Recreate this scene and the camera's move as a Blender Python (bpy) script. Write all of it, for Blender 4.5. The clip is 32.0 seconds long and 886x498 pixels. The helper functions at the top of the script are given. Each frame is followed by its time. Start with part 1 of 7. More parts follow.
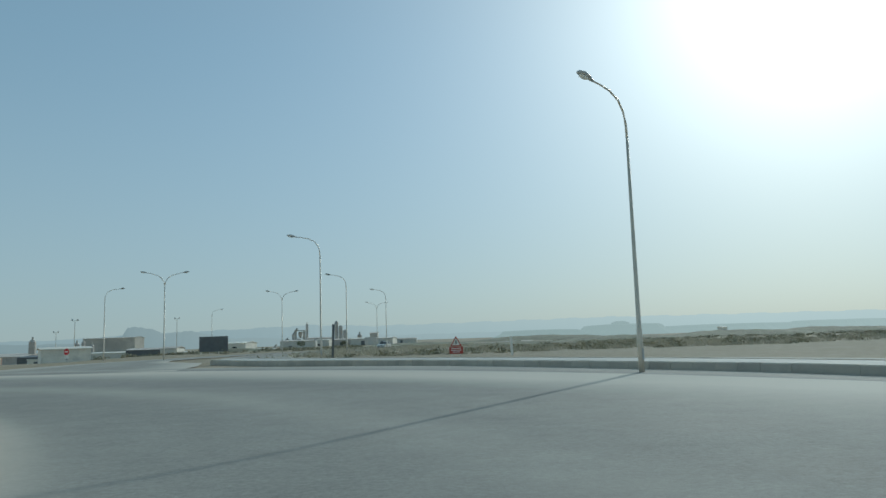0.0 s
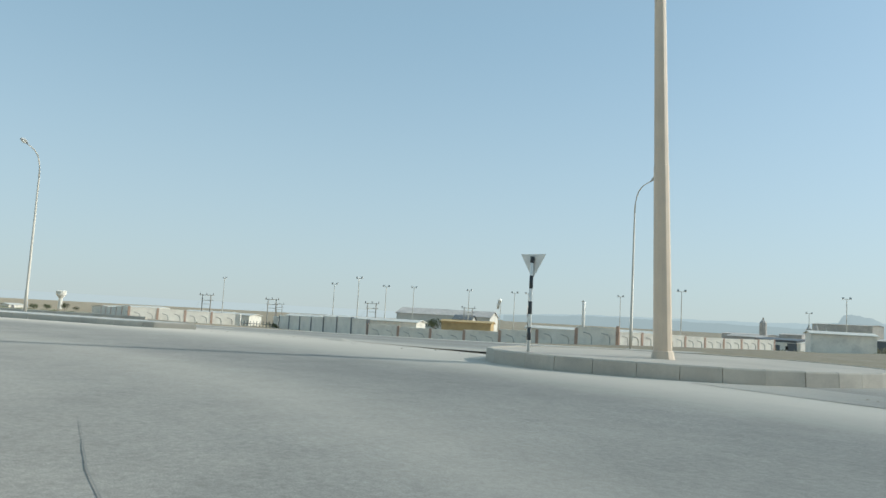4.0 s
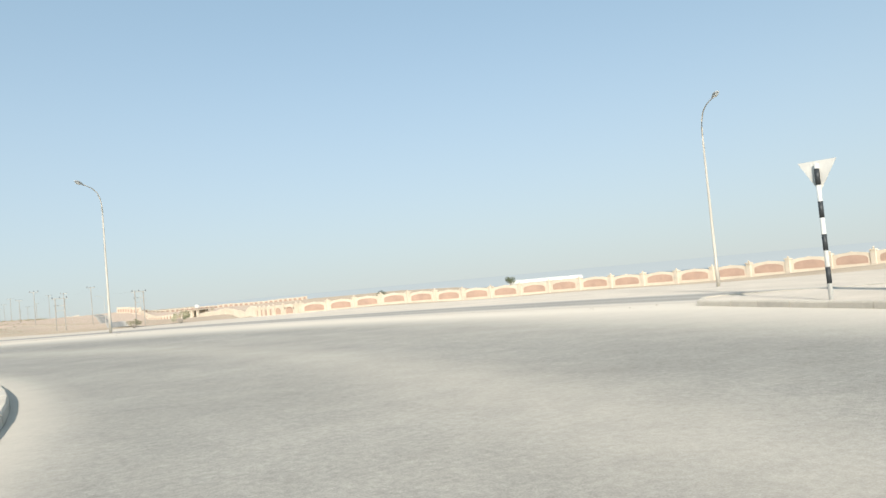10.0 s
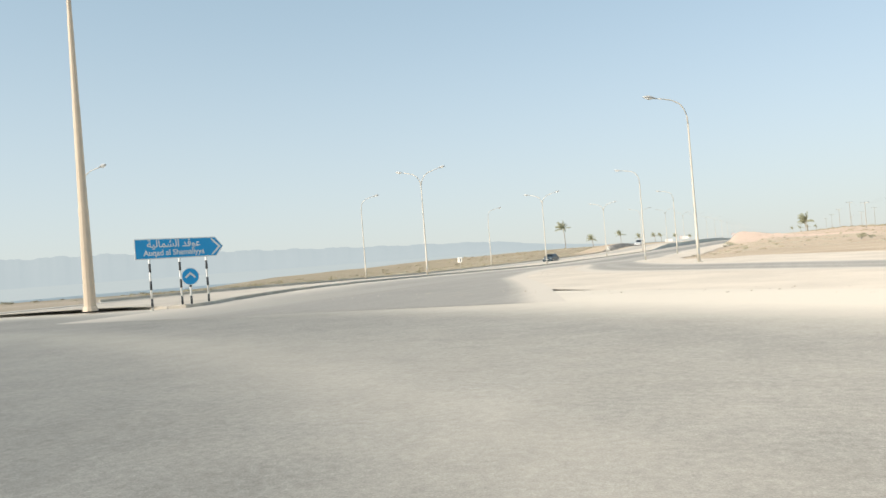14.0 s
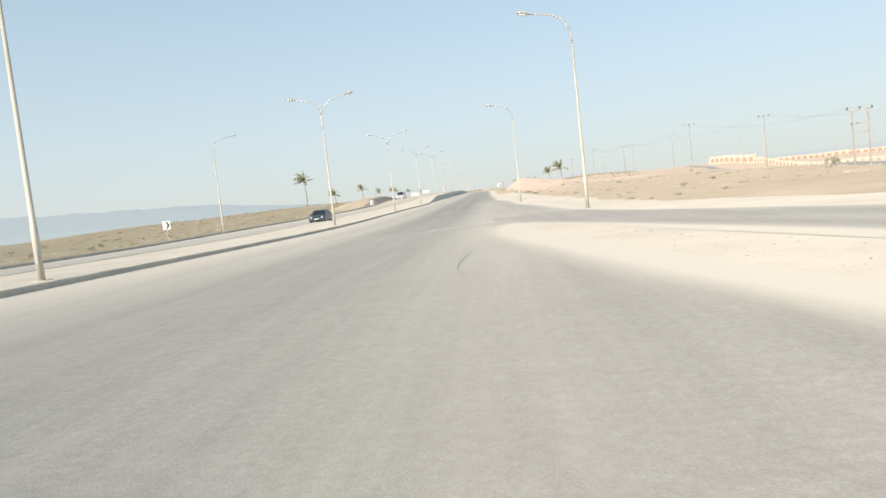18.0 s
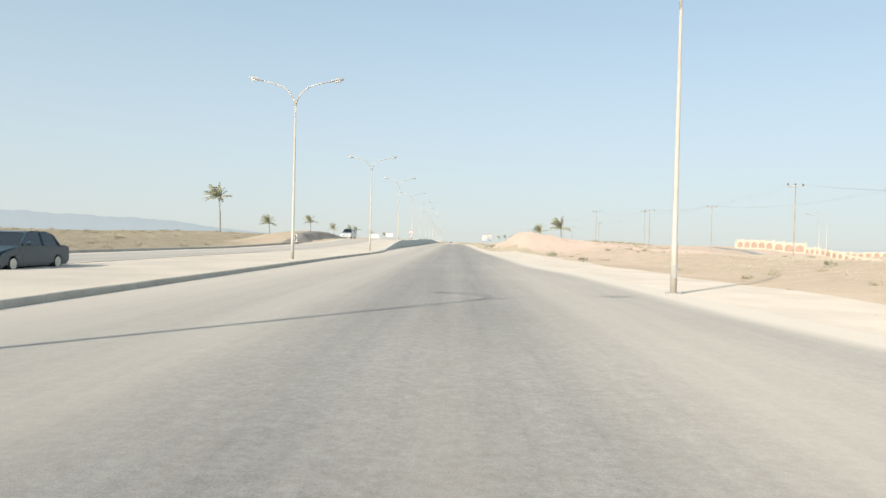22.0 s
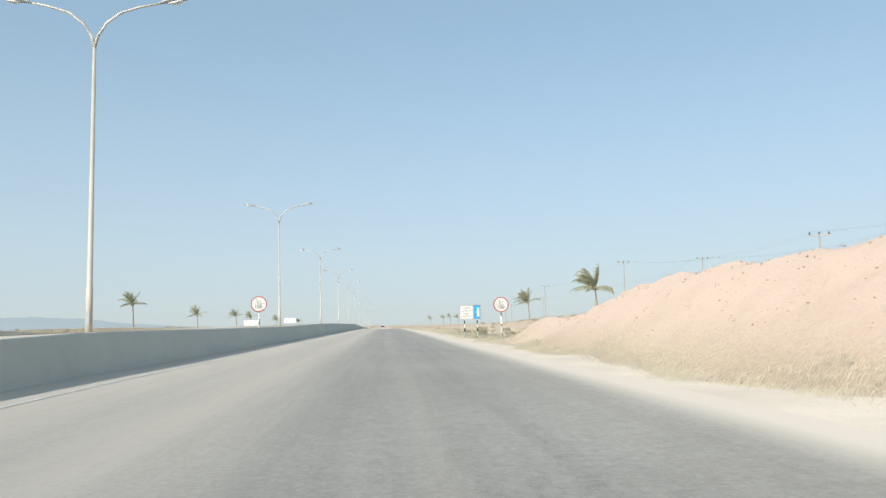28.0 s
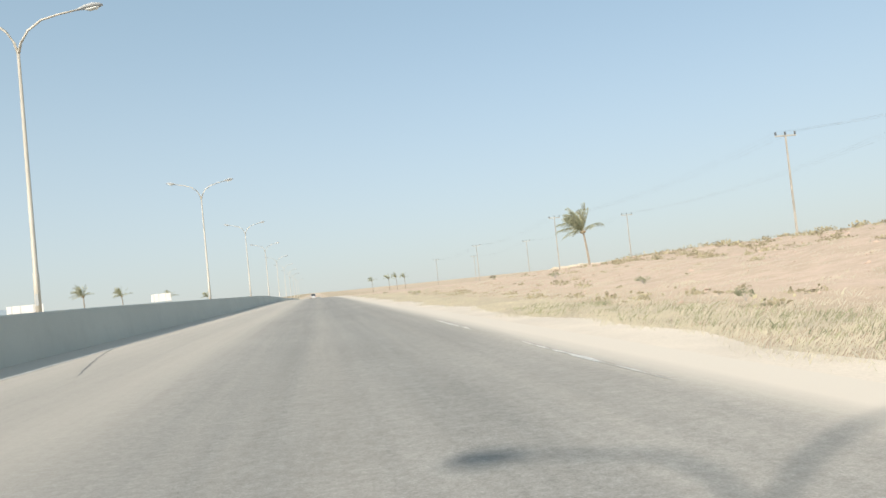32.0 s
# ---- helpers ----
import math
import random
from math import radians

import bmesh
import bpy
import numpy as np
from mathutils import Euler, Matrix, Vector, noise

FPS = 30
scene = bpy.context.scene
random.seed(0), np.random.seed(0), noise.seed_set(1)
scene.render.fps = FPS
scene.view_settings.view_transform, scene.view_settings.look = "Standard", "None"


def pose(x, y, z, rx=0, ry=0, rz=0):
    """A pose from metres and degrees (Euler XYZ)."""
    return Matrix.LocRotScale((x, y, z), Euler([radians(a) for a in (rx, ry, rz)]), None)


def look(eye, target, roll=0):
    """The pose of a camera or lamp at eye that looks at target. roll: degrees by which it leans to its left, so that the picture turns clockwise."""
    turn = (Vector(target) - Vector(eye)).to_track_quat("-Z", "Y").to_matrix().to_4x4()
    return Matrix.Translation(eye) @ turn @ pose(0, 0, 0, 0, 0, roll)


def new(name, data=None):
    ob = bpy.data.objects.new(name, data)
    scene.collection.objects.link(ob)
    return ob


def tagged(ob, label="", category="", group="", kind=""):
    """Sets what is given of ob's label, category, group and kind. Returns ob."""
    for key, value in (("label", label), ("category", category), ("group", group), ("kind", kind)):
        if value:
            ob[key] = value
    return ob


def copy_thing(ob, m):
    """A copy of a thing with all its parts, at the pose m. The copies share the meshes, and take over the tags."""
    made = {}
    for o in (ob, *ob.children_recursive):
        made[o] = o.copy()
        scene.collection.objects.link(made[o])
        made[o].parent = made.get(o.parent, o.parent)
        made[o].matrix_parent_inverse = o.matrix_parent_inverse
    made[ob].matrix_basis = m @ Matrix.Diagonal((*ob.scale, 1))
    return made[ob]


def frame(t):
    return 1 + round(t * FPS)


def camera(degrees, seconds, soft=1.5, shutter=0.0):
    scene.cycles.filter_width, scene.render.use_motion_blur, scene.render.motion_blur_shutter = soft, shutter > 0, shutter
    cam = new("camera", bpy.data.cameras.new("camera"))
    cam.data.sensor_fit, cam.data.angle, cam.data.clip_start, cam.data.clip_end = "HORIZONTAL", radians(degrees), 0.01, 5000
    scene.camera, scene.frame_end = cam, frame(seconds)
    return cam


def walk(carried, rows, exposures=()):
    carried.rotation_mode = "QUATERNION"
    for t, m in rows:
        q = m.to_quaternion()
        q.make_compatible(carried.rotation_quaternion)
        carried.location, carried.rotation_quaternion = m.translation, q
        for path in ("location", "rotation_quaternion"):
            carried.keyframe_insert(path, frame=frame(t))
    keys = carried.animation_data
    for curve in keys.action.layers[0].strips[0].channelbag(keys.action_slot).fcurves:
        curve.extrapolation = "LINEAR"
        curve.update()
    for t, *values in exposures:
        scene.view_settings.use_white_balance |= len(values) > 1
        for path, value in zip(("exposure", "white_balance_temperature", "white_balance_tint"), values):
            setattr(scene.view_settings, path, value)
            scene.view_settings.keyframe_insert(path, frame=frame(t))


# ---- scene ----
cam = camera(62.43, 32.0, 1.5)


def view(x, y, z, yaw, pitch, lean):
    """Camera pose: heading counter-clockwise from +y, tilt up and lean, in degrees."""
    return pose(x, y, z, 0, 0, yaw) @ pose(0, 0, 0, 90 + pitch) @ pose(0, 0, 0, 0, 0, lean)


PATH = [
    (0.0, -76.52, -22.75, 1.453, -184.81, 6.94, -1.85),
    (0.5, -75.49, -27.41, 1.452, -177.16, 7.16, -1.86),
    (1.0, -73.97, -31.96, 1.451, -172.45, 7.55, -0.66),
    (1.5, -71.99, -36.43, 1.449, -167.02, 7.33, -1.88),
    (2.0, -69.49, -40.69, 1.441, -164.25, 6.92, -2.46),
    (2.5, -66.40, -44.72, 1.429, -158.68, 5.98, -0.50),
    (4.5, -48.38, -56.43, 1.383, -126.16, 5.57, 1.15),
    (5.0, -43.19, -57.61, 1.414, -120.73, 6.44, -1.58),
    (5.5, -37.91, -57.97, 1.433, -108.96, 4.97, -0.22),
    (6.0, -32.69, -57.88, 1.447, -101.91, -0.61, -10.55),
    (6.5, -27.64, -57.14, 1.459, -93.76, 1.36, -9.74),
    (7.0, -22.72, -55.75, 1.461, -86.93, 4.93, -5.89),
    (7.5, -18.04, -53.44, 1.450, -80.11, 5.82, -4.54),
    (8.0, -13.53, -50.51, 1.430, -69.79, 4.76, -3.32),
    (8.5, -9.33, -46.85, 1.410, -56.65, 3.14, -4.12),
    (9.0, -5.52, -42.77, 1.393, -49.55, 2.46, -3.61),
    (9.5, -2.25, -38.08, 1.397, -41.61, 2.57, -4.83),
    (10.0, 0.55, -33.06, 1.410, -33.27, 2.59, -5.18),
    (10.5, 2.55, -27.73, 1.427, -24.41, 2.73, -5.03),
    (11.0, 3.78, -22.22, 1.436, -16.25, 2.95, -4.44),
    (11.5, 4.01, -16.65, 1.439, -8.95, 2.79, -3.80),
    (12.0, 3.50, -11.06, 1.437, -0.57, 2.73, -3.23),
    (12.5, 2.16, -5.50, 1.436, 7.58, 2.54, -1.32),
    (13.0, 0.00, -0.00, 1.439, 16.55, 2.43, -0.32),
    (13.5, -2.79, 5.44, 1.439, 22.84, 1.08, -1.56),
    (15.5, -15.75, 25.83, 1.414, 22.76, -2.96, -13.80),
    (16.0, -18.37, 31.57, 1.366, 18.15, -7.37, -16.25),
    (16.5, -20.85, 37.63, 1.309, 14.27, -7.64, -13.10),
    (17.0, -23.16, 43.91, 1.248, 10.02, -5.85, -8.51),
    (17.5, -24.84, 50.36, 1.188, 8.01, -4.78, -8.35),
    (18.0, -26.50, 57.03, 1.124, 3.94, -4.40, -6.30),
    (18.5, -27.63, 63.86, 1.058, 0.36, -5.33, -6.17),
    (19.0, -28.30, 70.78, 0.988, -2.83, -4.79, -4.47),
    (19.5, -29.01, 78.02, 0.916, -3.17, -3.47, -2.35),
    (20.0, -29.25, 85.34, 0.854, -3.71, -2.39, -3.92),
    (20.5, -29.49, 92.33, 0.805, -1.76, -2.86, -5.78),
    (21.0, -29.69, 99.34, 0.761, 0.15, -3.66, -2.08),
    (21.5, -29.83, 106.74, 0.723, 0.83, -1.38, 1.63),
    (22.0, -29.87, 114.46, 0.692, 0.82, -0.65, 1.39),
    (22.5, -29.91, 122.41, 0.674, -2.75, 1.73, 2.58),
    (23.0, -29.85, 130.46, 0.667, -5.97, 2.44, 0.76),
    (23.5, -29.92, 138.57, 0.659, -4.39, 2.80, 0.33),
    (24.0, -30.08, 146.75, 0.649, -4.86, 2.29, 0.39),
    (24.5, -30.18, 155.04, 0.637, -3.73, 1.74, 0.78),
    (25.0, -30.17, 163.38, 0.626, -2.40, 2.68, 0.05),
    (25.5, -30.28, 171.65, 0.619, -0.92, 3.16, -0.08),
    (27.5, -30.58, 206.73, 0.643, -2.41, 4.10, -1.68),
    (28.0, -30.40, 216.15, 0.633, -4.68, 5.77, -1.64),
    (28.5, -30.17, 225.57, 0.630, -6.54, 4.89, -4.33),
    (29.0, -30.13, 235.00, 0.634, -7.18, 5.42, -4.90),
    (29.5, -30.03, 244.35, 0.645, -9.40, 3.94, -4.46),
    (30.0, -30.01, 253.48, 0.663, -9.66, 3.18, -3.68),
    (30.5, -29.78, 263.07, 0.684, -9.54, 2.80, -3.53),
    (31.0, -29.94, 273.11, 0.704, -10.16, 2.81, -4.93),
    (31.5, -30.00, 283.19, 0.733, -10.25, 2.70, -5.19),
    (32.0, -30.05, 293.27, 0.764, -10.05, 2.32, -5.84),
]
walk(cam, [(r[0], view(*r[1:])) for r in PATH], exposures=((0.0, -0.25, 5600, -5), (1.2, -0.12, 5900, -2), (2.5, 0.04, 6000, 1), (4.5, 0.46, 5950, 4), (6.0, 0.64, 6350, 8), (8.0, 0.48, 6150, 8), (13.0, 0.56, 6650, 11), (16.0, 0.72, 6600, 11), (18.0, 0.62, 6550, 11), (25.5, 0.58, 6550, 11), (28.0, 0.46, 6150, 9), (32.0, 0.5, 6500, 10)))

# ---- light ----
SUN_DIR = Vector((-0.494, -0.741, 0.454)).normalized()
world = bpy.data.worlds.new("world")
scene.world = world
world.use_nodes = True
wn = world.node_tree.nodes
skies = []
for air, dust, ozone in ((0.75, 0.2, 2.0), (0.8, 3.0, 2.0)):
    # clear air, and the dusty air that glows round the sun
    sky = wn.new("ShaderNodeTexSky")
    sky.sky_type = "NISHITA"
    sky.sun_disc = False
    sky.sun_elevation = math.asin(SUN_DIR.z)
    sky.sun_rotation = math.atan2(SUN_DIR.x, SUN_DIR.y)
    sky.altitude = 20
    sky.air_density, sky.dust_density, sky.ozone_density = air, dust, ozone
    skies.append(sky)
air_mix = wn.new("ShaderNodeMix")
air_mix.data_type = "RGBA"
air_mix.inputs[0].default_value = 0.54
for sky, socket in zip(skies, (6, 7)):
    world.node_tree.links.new(sky.outputs[0], air_mix.inputs[socket])
# the clear sky seen through a veil of desert haze that thins with height
veil = wn.new("ShaderNodeMix")
veil.data_type = "RGBA"
way = wn.new("ShaderNodeTexCoord")
split = wn.new("ShaderNodeSeparateXYZ")
thin = wn.new("ShaderNodeMapRange")
thin.interpolation_type = "SMOOTHSTEP"
thin.inputs[1].default_value, thin.inputs[2].default_value, thin.inputs[3].default_value, thin.inputs[4].default_value = -0.05, 0.45, 0.82, 0.42
world.node_tree.links.new(way.outputs["Generated"], split.inputs[0])
world.node_tree.links.new(split.outputs["Z"], thin.inputs[0])
world.node_tree.links.new(thin.outputs[0], veil.inputs[0])
haze = wn.new("ShaderNodeMix")
haze.data_type = "RGBA"
haze.inputs[6].default_value, haze.inputs[7].default_value = (4.75, 5.15, 5.05, 1), (4.4, 5.95, 6.4, 1)
height = wn.new("ShaderNodeMapRange")
height.inputs[1].default_value, height.inputs[2].default_value = 0.0, 0.38
world.node_tree.links.new(split.outputs["Z"], height.inputs[0])
world.node_tree.links.new(height.outputs[0], haze.inputs[0])
world.node_tree.links.new(haze.outputs[2], veil.inputs[7])
world.node_tree.links.new(air_mix.outputs[2], veil.inputs[6])
world.node_tree.links.new(veil.outputs[2], wn["Background"].inputs[0])
wn["Background"].inputs[1].default_value = 0.1
sun = new("sun", bpy.data.lights.new("sun", "SUN"))
sun.data.energy, sun.data.angle, sun.data.color = 3.15, radians(0.6), (1.0, 0.91, 0.79)
sun.matrix_world = look(SUN_DIR * 100, (0, 0, 0))


# ---- materials ----
def material(name, base, rough=0.8, metal=0.0, spread=0.12, scale=6.0, fine=60.0, bump=0.15, tint=None, stain=0.0, obj_var=0.0, spec=0.4, fleck=0.0, depth=0.02):
    """A surface with broad stains and fine grain, at real-world size in metres."""
    m = bpy.data.materials.new(name)
    m.use_nodes = True
    nt = m.node_tree
    n, l = nt.nodes, nt.links
    b = n["Principled BSDF"]
    geo = n.new("ShaderNodeNewGeometry")

    def noise_node(sc, det, rough_):
        t = n.new("ShaderNodeTexNoise")
        t.inputs["Scale"].default_value, t.inputs["Detail"].default_value, t.inputs["Roughness"].default_value = sc, det, rough_
        l.new(geo.outputs["Position"], t.inputs["Vector"])
        return t
    broad, grain = noise_node(1.0 / scale, 4, 0.6), noise_node(fine, 2, 0.7)
    mixa = n.new("ShaderNodeMix")
    mixa.data_type = "RGBA"
    lo = [max(0.0, c * (1 - spread)) for c in base] + [1]
    hi = [min(1.0, c * (1 + spread)) for c in (tint or base)] + [1]
    mixa.inputs[6].default_value, mixa.inputs[7].default_value = lo, hi
    ramp = n.new("ShaderNodeMapRange")
    ramp.inputs[1].default_value, ramp.inputs[2].default_value = 0.35, 0.65
    l.new(broad.outputs[0], ramp.inputs[0])
    l.new(ramp.outputs[0], mixa.inputs[0])
    mul = n.new("ShaderNodeMix")
    mul.data_type, mul.blend_type = "RGBA", "MULTIPLY"
    mul.inputs[0].default_value = 1.0
    g2 = n.new("ShaderNodeMapRange")
    g2.inputs[1].default_value, g2.inputs[2].default_value = 0.3, 0.7
    g2.inputs[3].default_value, g2.inputs[4].default_value = 1 - spread - fleck, 1 + spread * 0.5
    l.new(grain.outputs[0], g2.inputs[0])
    l.new(mixa.outputs[2], mul.inputs[6])
    l.new(g2.outputs[0], mul.inputs[7])
    colour = mul.outputs[2]
    if stain:
        st = noise_node(0.9, 5, 0.75)
        sr = n.new("ShaderNodeMapRange")
        sr.inputs[1].default_value, sr.inputs[2].default_value, sr.inputs[3].default_value, sr.inputs[4].default_value = 0.5, 0.75, 1.0, 1 - stain
        l.new(st.outputs[0], sr.inputs[0])
        m2 = n.new("ShaderNodeMix")
        m2.data_type, m2.blend_type = "RGBA", "MULTIPLY"
        m2.inputs[0].default_value = 1.0
        l.new(colour, m2.inputs[6])
        l.new(sr.outputs[0], m2.inputs[7])
        colour = m2.outputs[2]
    if obj_var:
        oi = n.new("ShaderNodeObjectInfo")
        orr = n.new("ShaderNodeMapRange")
        orr.inputs[3].default_value, orr.inputs[4].default_value = 1 - obj_var, 1 + obj_var * 0.4
        l.new(oi.outputs["Random"], orr.inputs[0])
        m3 = n.new("ShaderNodeMix")
        m3.data_type, m3.blend_type = "RGBA", "MULTIPLY"
        m3.inputs[0].default_value = 1.0
        l.new(colour, m3.inputs[6])
        l.new(orr.outputs[0], m3.inputs[7])
        colour = m3.outputs[2]
    l.new(colour, b.inputs["Base Color"])
    rr = n.new("ShaderNodeMapRange")
    rr.inputs[3].default_value, rr.inputs[4].default_value = max(0.05, rough - 0.1), min(1.0, rough + 0.08)
    l.new(broad.outputs[0], rr.inputs[0])
    l.new(rr.outputs[0], b.inputs["Roughness"])
    b.inputs["Metallic"].default_value = metal
    if rough >= 0.85:
        b.inputs["Diffuse Roughness"].default_value = 0.6
    b.inputs["Specular IOR Level"].default_value = spec
    if bump:
        bp = n.new("ShaderNodeBump")
        bp.inputs["Strength"].default_value, bp.inputs["Distance"].default_value = bump, depth
        l.new(grain.outputs[0], bp.inputs["Height"])
        l.new(bp.outputs[0], b.inputs["Normal"])
    return m


def dusty(name, clean, dust, attr, stretch=(1.0, 1.0)):
    """Worn asphalt: stone grain, long tyre streaks, and pale sand lying where the attribute says."""
    m = material(name, clean, 0.88, spread=0.08, scale=7, fine=55, bump=0.45, fleck=0.26, spec=0.3, depth=0.01)
    nt = m.node_tree
    n, l = nt.nodes, nt.links
    b = n["Principled BSDF"]
    src = b.inputs["Base Color"].links[0].from_socket
    at = n.new("ShaderNodeAttribute")
    at.attribute_name = attr
    geo = n.new("ShaderNodeNewGeometry")
    mp = n.new("ShaderNodeMapping")
    mp.inputs["Scale"].default_value = (stretch[0], stretch[1], 1.0)
    l.new(geo.outputs["Position"], mp.inputs["Vector"])

    def cloud(vec, sc, det, lo, hi, to0, to1):
        t = n.new("ShaderNodeTexNoise")
        t.inputs["Scale"].default_value, t.inputs["Detail"].default_value, t.inputs["Roughness"].default_value = sc, det, 0.7
        l.new(vec, t.inputs["Vector"])
        r = n.new("ShaderNodeMapRange")
        r.inputs[1].default_value, r.inputs[2].default_value, r.inputs[3].default_value, r.inputs[4].default_value = lo, hi, to0, to1
        l.new(t.outputs[0], r.inputs[0])
        return r.outputs[0]
    streak = cloud(mp.outputs[0], 1.0, 4, 0.3, 0.7, 0.9, 1.08)
    stone = cloud(geo.outputs["Position"], 12.0, 8, 0.32, 0.68, 0.80, 1.14)
    pits = cloud(geo.outputs["Position"], 3.0, 8, 0.36, 0.66, 0.92, 1.06)
    for fac in (streak, stone, pits):
        mu = n.new("ShaderNodeMix")
        mu.data_type, mu.blend_type = "RGBA", "MULTIPLY"
        mu.inputs[0].default_value = 1.0
        l.new(src, mu.inputs[6])
        l.new(fac, mu.inputs[7])
        src = mu.outputs[2]
    drift = cloud(mp.outputs[0], 1.7, 7, 0.3, 0.7, -0.07, 0.07)
    sm = n.new("ShaderNodeMath")
    sm.operation, sm.use_clamp = "ADD", True
    l.new(drift, sm.inputs[0])
    l.new(at.outputs["Fac"], sm.inputs[1])
    mx = n.new("ShaderNodeMix")
    mx.data_type = "RGBA"
    l.new(sm.outputs[0], mx.inputs[0])
    l.new(src, mx.inputs[6])
    mx.inputs[7].default_value = (*dust, 1)
    l.new(mx.outputs[2], b.inputs["Base Color"])
    return m


ASPHALT = dusty("asphalt", (0.335, 0.322, 0.288), (0.60, 0.545, 0.46), "dust", (0.6, 0.6))
LANE_ASPHALT = dusty("lane_asphalt", (0.265, 0.262, 0.245), (0.54, 0.49, 0.42), "dust", (1.3, 0.035))
SAND = material("sand", (0.54, 0.43, 0.315), 0.95, spread=0.12, scale=9, fine=9, bump=0.9, tint=(0.51, 0.42, 0.31), depth=0.09, fleck=0.12)


def blend_attr(m, attr, rgb, scale, soft=0.5):
    """Another earth colour laid over a material where an attribute says, with ragged borders."""
    n, l = m.node_tree.nodes, m.node_tree.links
    b = n["Principled BSDF"]
    src = b.inputs["Base Color"].links[0].from_socket
    at = n.new("ShaderNodeAttribute")
    at.attribute_name = attr
    geo = n.new("ShaderNodeNewGeometry")
    t = n.new("ShaderNodeTexNoise")
    t.inputs["Scale"].default_value, t.inputs["Detail"].default_value, t.inputs["Roughness"].default_value = scale, 8, 0.7
    l.new(geo.outputs["Position"], t.inputs["Vector"])
    r = n.new("ShaderNodeMapRange")
    r.inputs[1].default_value, r.inputs[2].default_value, r.inputs[3].default_value, r.inputs[4].default_value = 0.35, 0.65, -soft, soft
    l.new(t.outputs[0], r.inputs[0])
    sm = n.new("ShaderNodeMath")
    sm.operation, sm.use_clamp = "MULTIPLY_ADD", True
    l.new(at.outputs["Fac"], sm.inputs[0])
    l.new(r.outputs[0], sm.inputs[1])
    l.new(at.outputs["Fac"], sm.inputs[2])
    mx = n.new("ShaderNodeMix")
    mx.data_type = "RGBA"
    l.new(sm.outputs[0], mx.inputs[0])
    l.new(src, mx.inputs[6])
    mx.inputs[7].default_value = (*rgb, 1)
    l.new(mx.outputs[2], b.inputs["Base Color"])


blend_attr(SAND, "scrub", (0.37, 0.30, 0.20), 0.22, 0.9)
blend_attr(SAND, "red", (0.60, 0.468, 0.378), 0.5, 0.35)
blend_attr(SAND, "scrub", (0.27, 0.23, 0.15), 1.3, 0.8)
PALE_SAND = material("pale_sand", (0.56, 0.497, 0.415), 0.95, spread=0.08, scale=3, fine=18, bump=0.5, depth=0.03)
# dark earth tone with the shade of the cut face in its colour
SHADED_EARTH = material("shaded_earth", (0.24, 0.225, 0.20), 0.95, spread=0.2, scale=2, fine=5, bump=0.8, depth=0.1)
CONCRETE = material("concrete", (0.52, 0.50, 0.455), 0.85, spread=0.1, scale=2, fine=40, bump=0.2, stain=0.15)
KERB = material("kerb_concrete", (0.57, 0.52, 0.44), 0.85, spread=0.08, scale=1.5, fine=40, bump=0.25, stain=0.18, obj_var=0.09)
WALL_CONCRETE = material("smooth_wall_concrete", (0.56, 0.55, 0.49), 0.85, spread=0.05, scale=9, fine=25, bump=0.1, stain=0.07)
STEEL = material("galvanised_steel", (0.60, 0.57, 0.50), 0.45, metal=0.35, spread=0.06, scale=1, fine=30, bump=0.03)
CREAM_POLE = material("cream_paint", (0.60, 0.49, 0.37), 0.5, spread=0.05, scale=1.2, fine=30, bump=0.03)
LENS = material("lamp_glass", (0.75, 0.75, 0.7), 0.2, spread=0.03, bump=0)
GREY_PAINT = material("grey_paint", (0.45, 0.46, 0.45), 0.5, spread=0.06, scale=0.5, bump=0.02)
WHITE = material("white_paint", (0.78, 0.77, 0.72), 0.5, spread=0.04, scale=0.6, fine=20, bump=0.03, stain=0.08)
BLACK = material("black_paint", (0.05, 0.055, 0.058), 0.45, spread=0.1, bump=0.02)
RED = material("red_sheet", (0.55, 0.03, 0.035), 0.35, spread=0.05, scale=0.5, bump=0)
CREAM_WALL = material("cream_render", (0.72, 0.635, 0.51), 0.85, spread=0.06, scale=1.5, fine=30, bump=0.1, stain=0.12)
PEACH = material("peach_render", (0.53, 0.375, 0.288), 0.85, spread=0.08, scale=1.2, fine=30, bump=0.1, stain=0.12)
WHITE_WALL = material("white_render", (0.86, 0.82, 0.73), 0.85, spread=0.06, scale=1.5, fine=30, bump=0.1, stain=0.2)
DARK_PANEL = material("dark_steel_panel", (0.13, 0.14, 0.145), 0.5, spread=0.1, scale=1, bump=0.05)
FROND = material("palm_frond", (0.30, 0.32, 0.205), 0.55, spread=0.25, scale=0.8, fine=8, bump=0, tint=(0.35, 0.34, 0.21))
TRUNK = material("palm_bark", (0.38, 0.32, 0.25), 0.9, spread=0.2, scale=0.5, fine=20, bump=0.6)
LEAF = material("shrub_leaf", (0.07, 0.10, 0.035), 0.7, spread=0.25, scale=0.5, bump=0, tint=(0.13, 0.14, 0.06))
STRAW = material("dry_grass", (0.60, 0.545, 0.44), 0.85, spread=0.14, scale=1.5, fine=6, bump=0, tint=(0.57, 0.525, 0.40))
WOOD_POLE = material("weathered_wood", (0.44, 0.40, 0.345), 0.85, spread=0.15, scale=1, fine=25, bump=0.3)
TYRE = material("rubber", (0.02, 0.02, 0.02), 0.8, bump=0)
GLASS = material("dark_glass", (0.015, 0.02, 0.025), 0.08, spread=0.02, bump=0, spec=0.6)


def paint(name, rgb, rough=0.3, metal=0.3):
    return material(name, rgb, rough, metal=metal, spread=0.03, scale=2, bump=0)


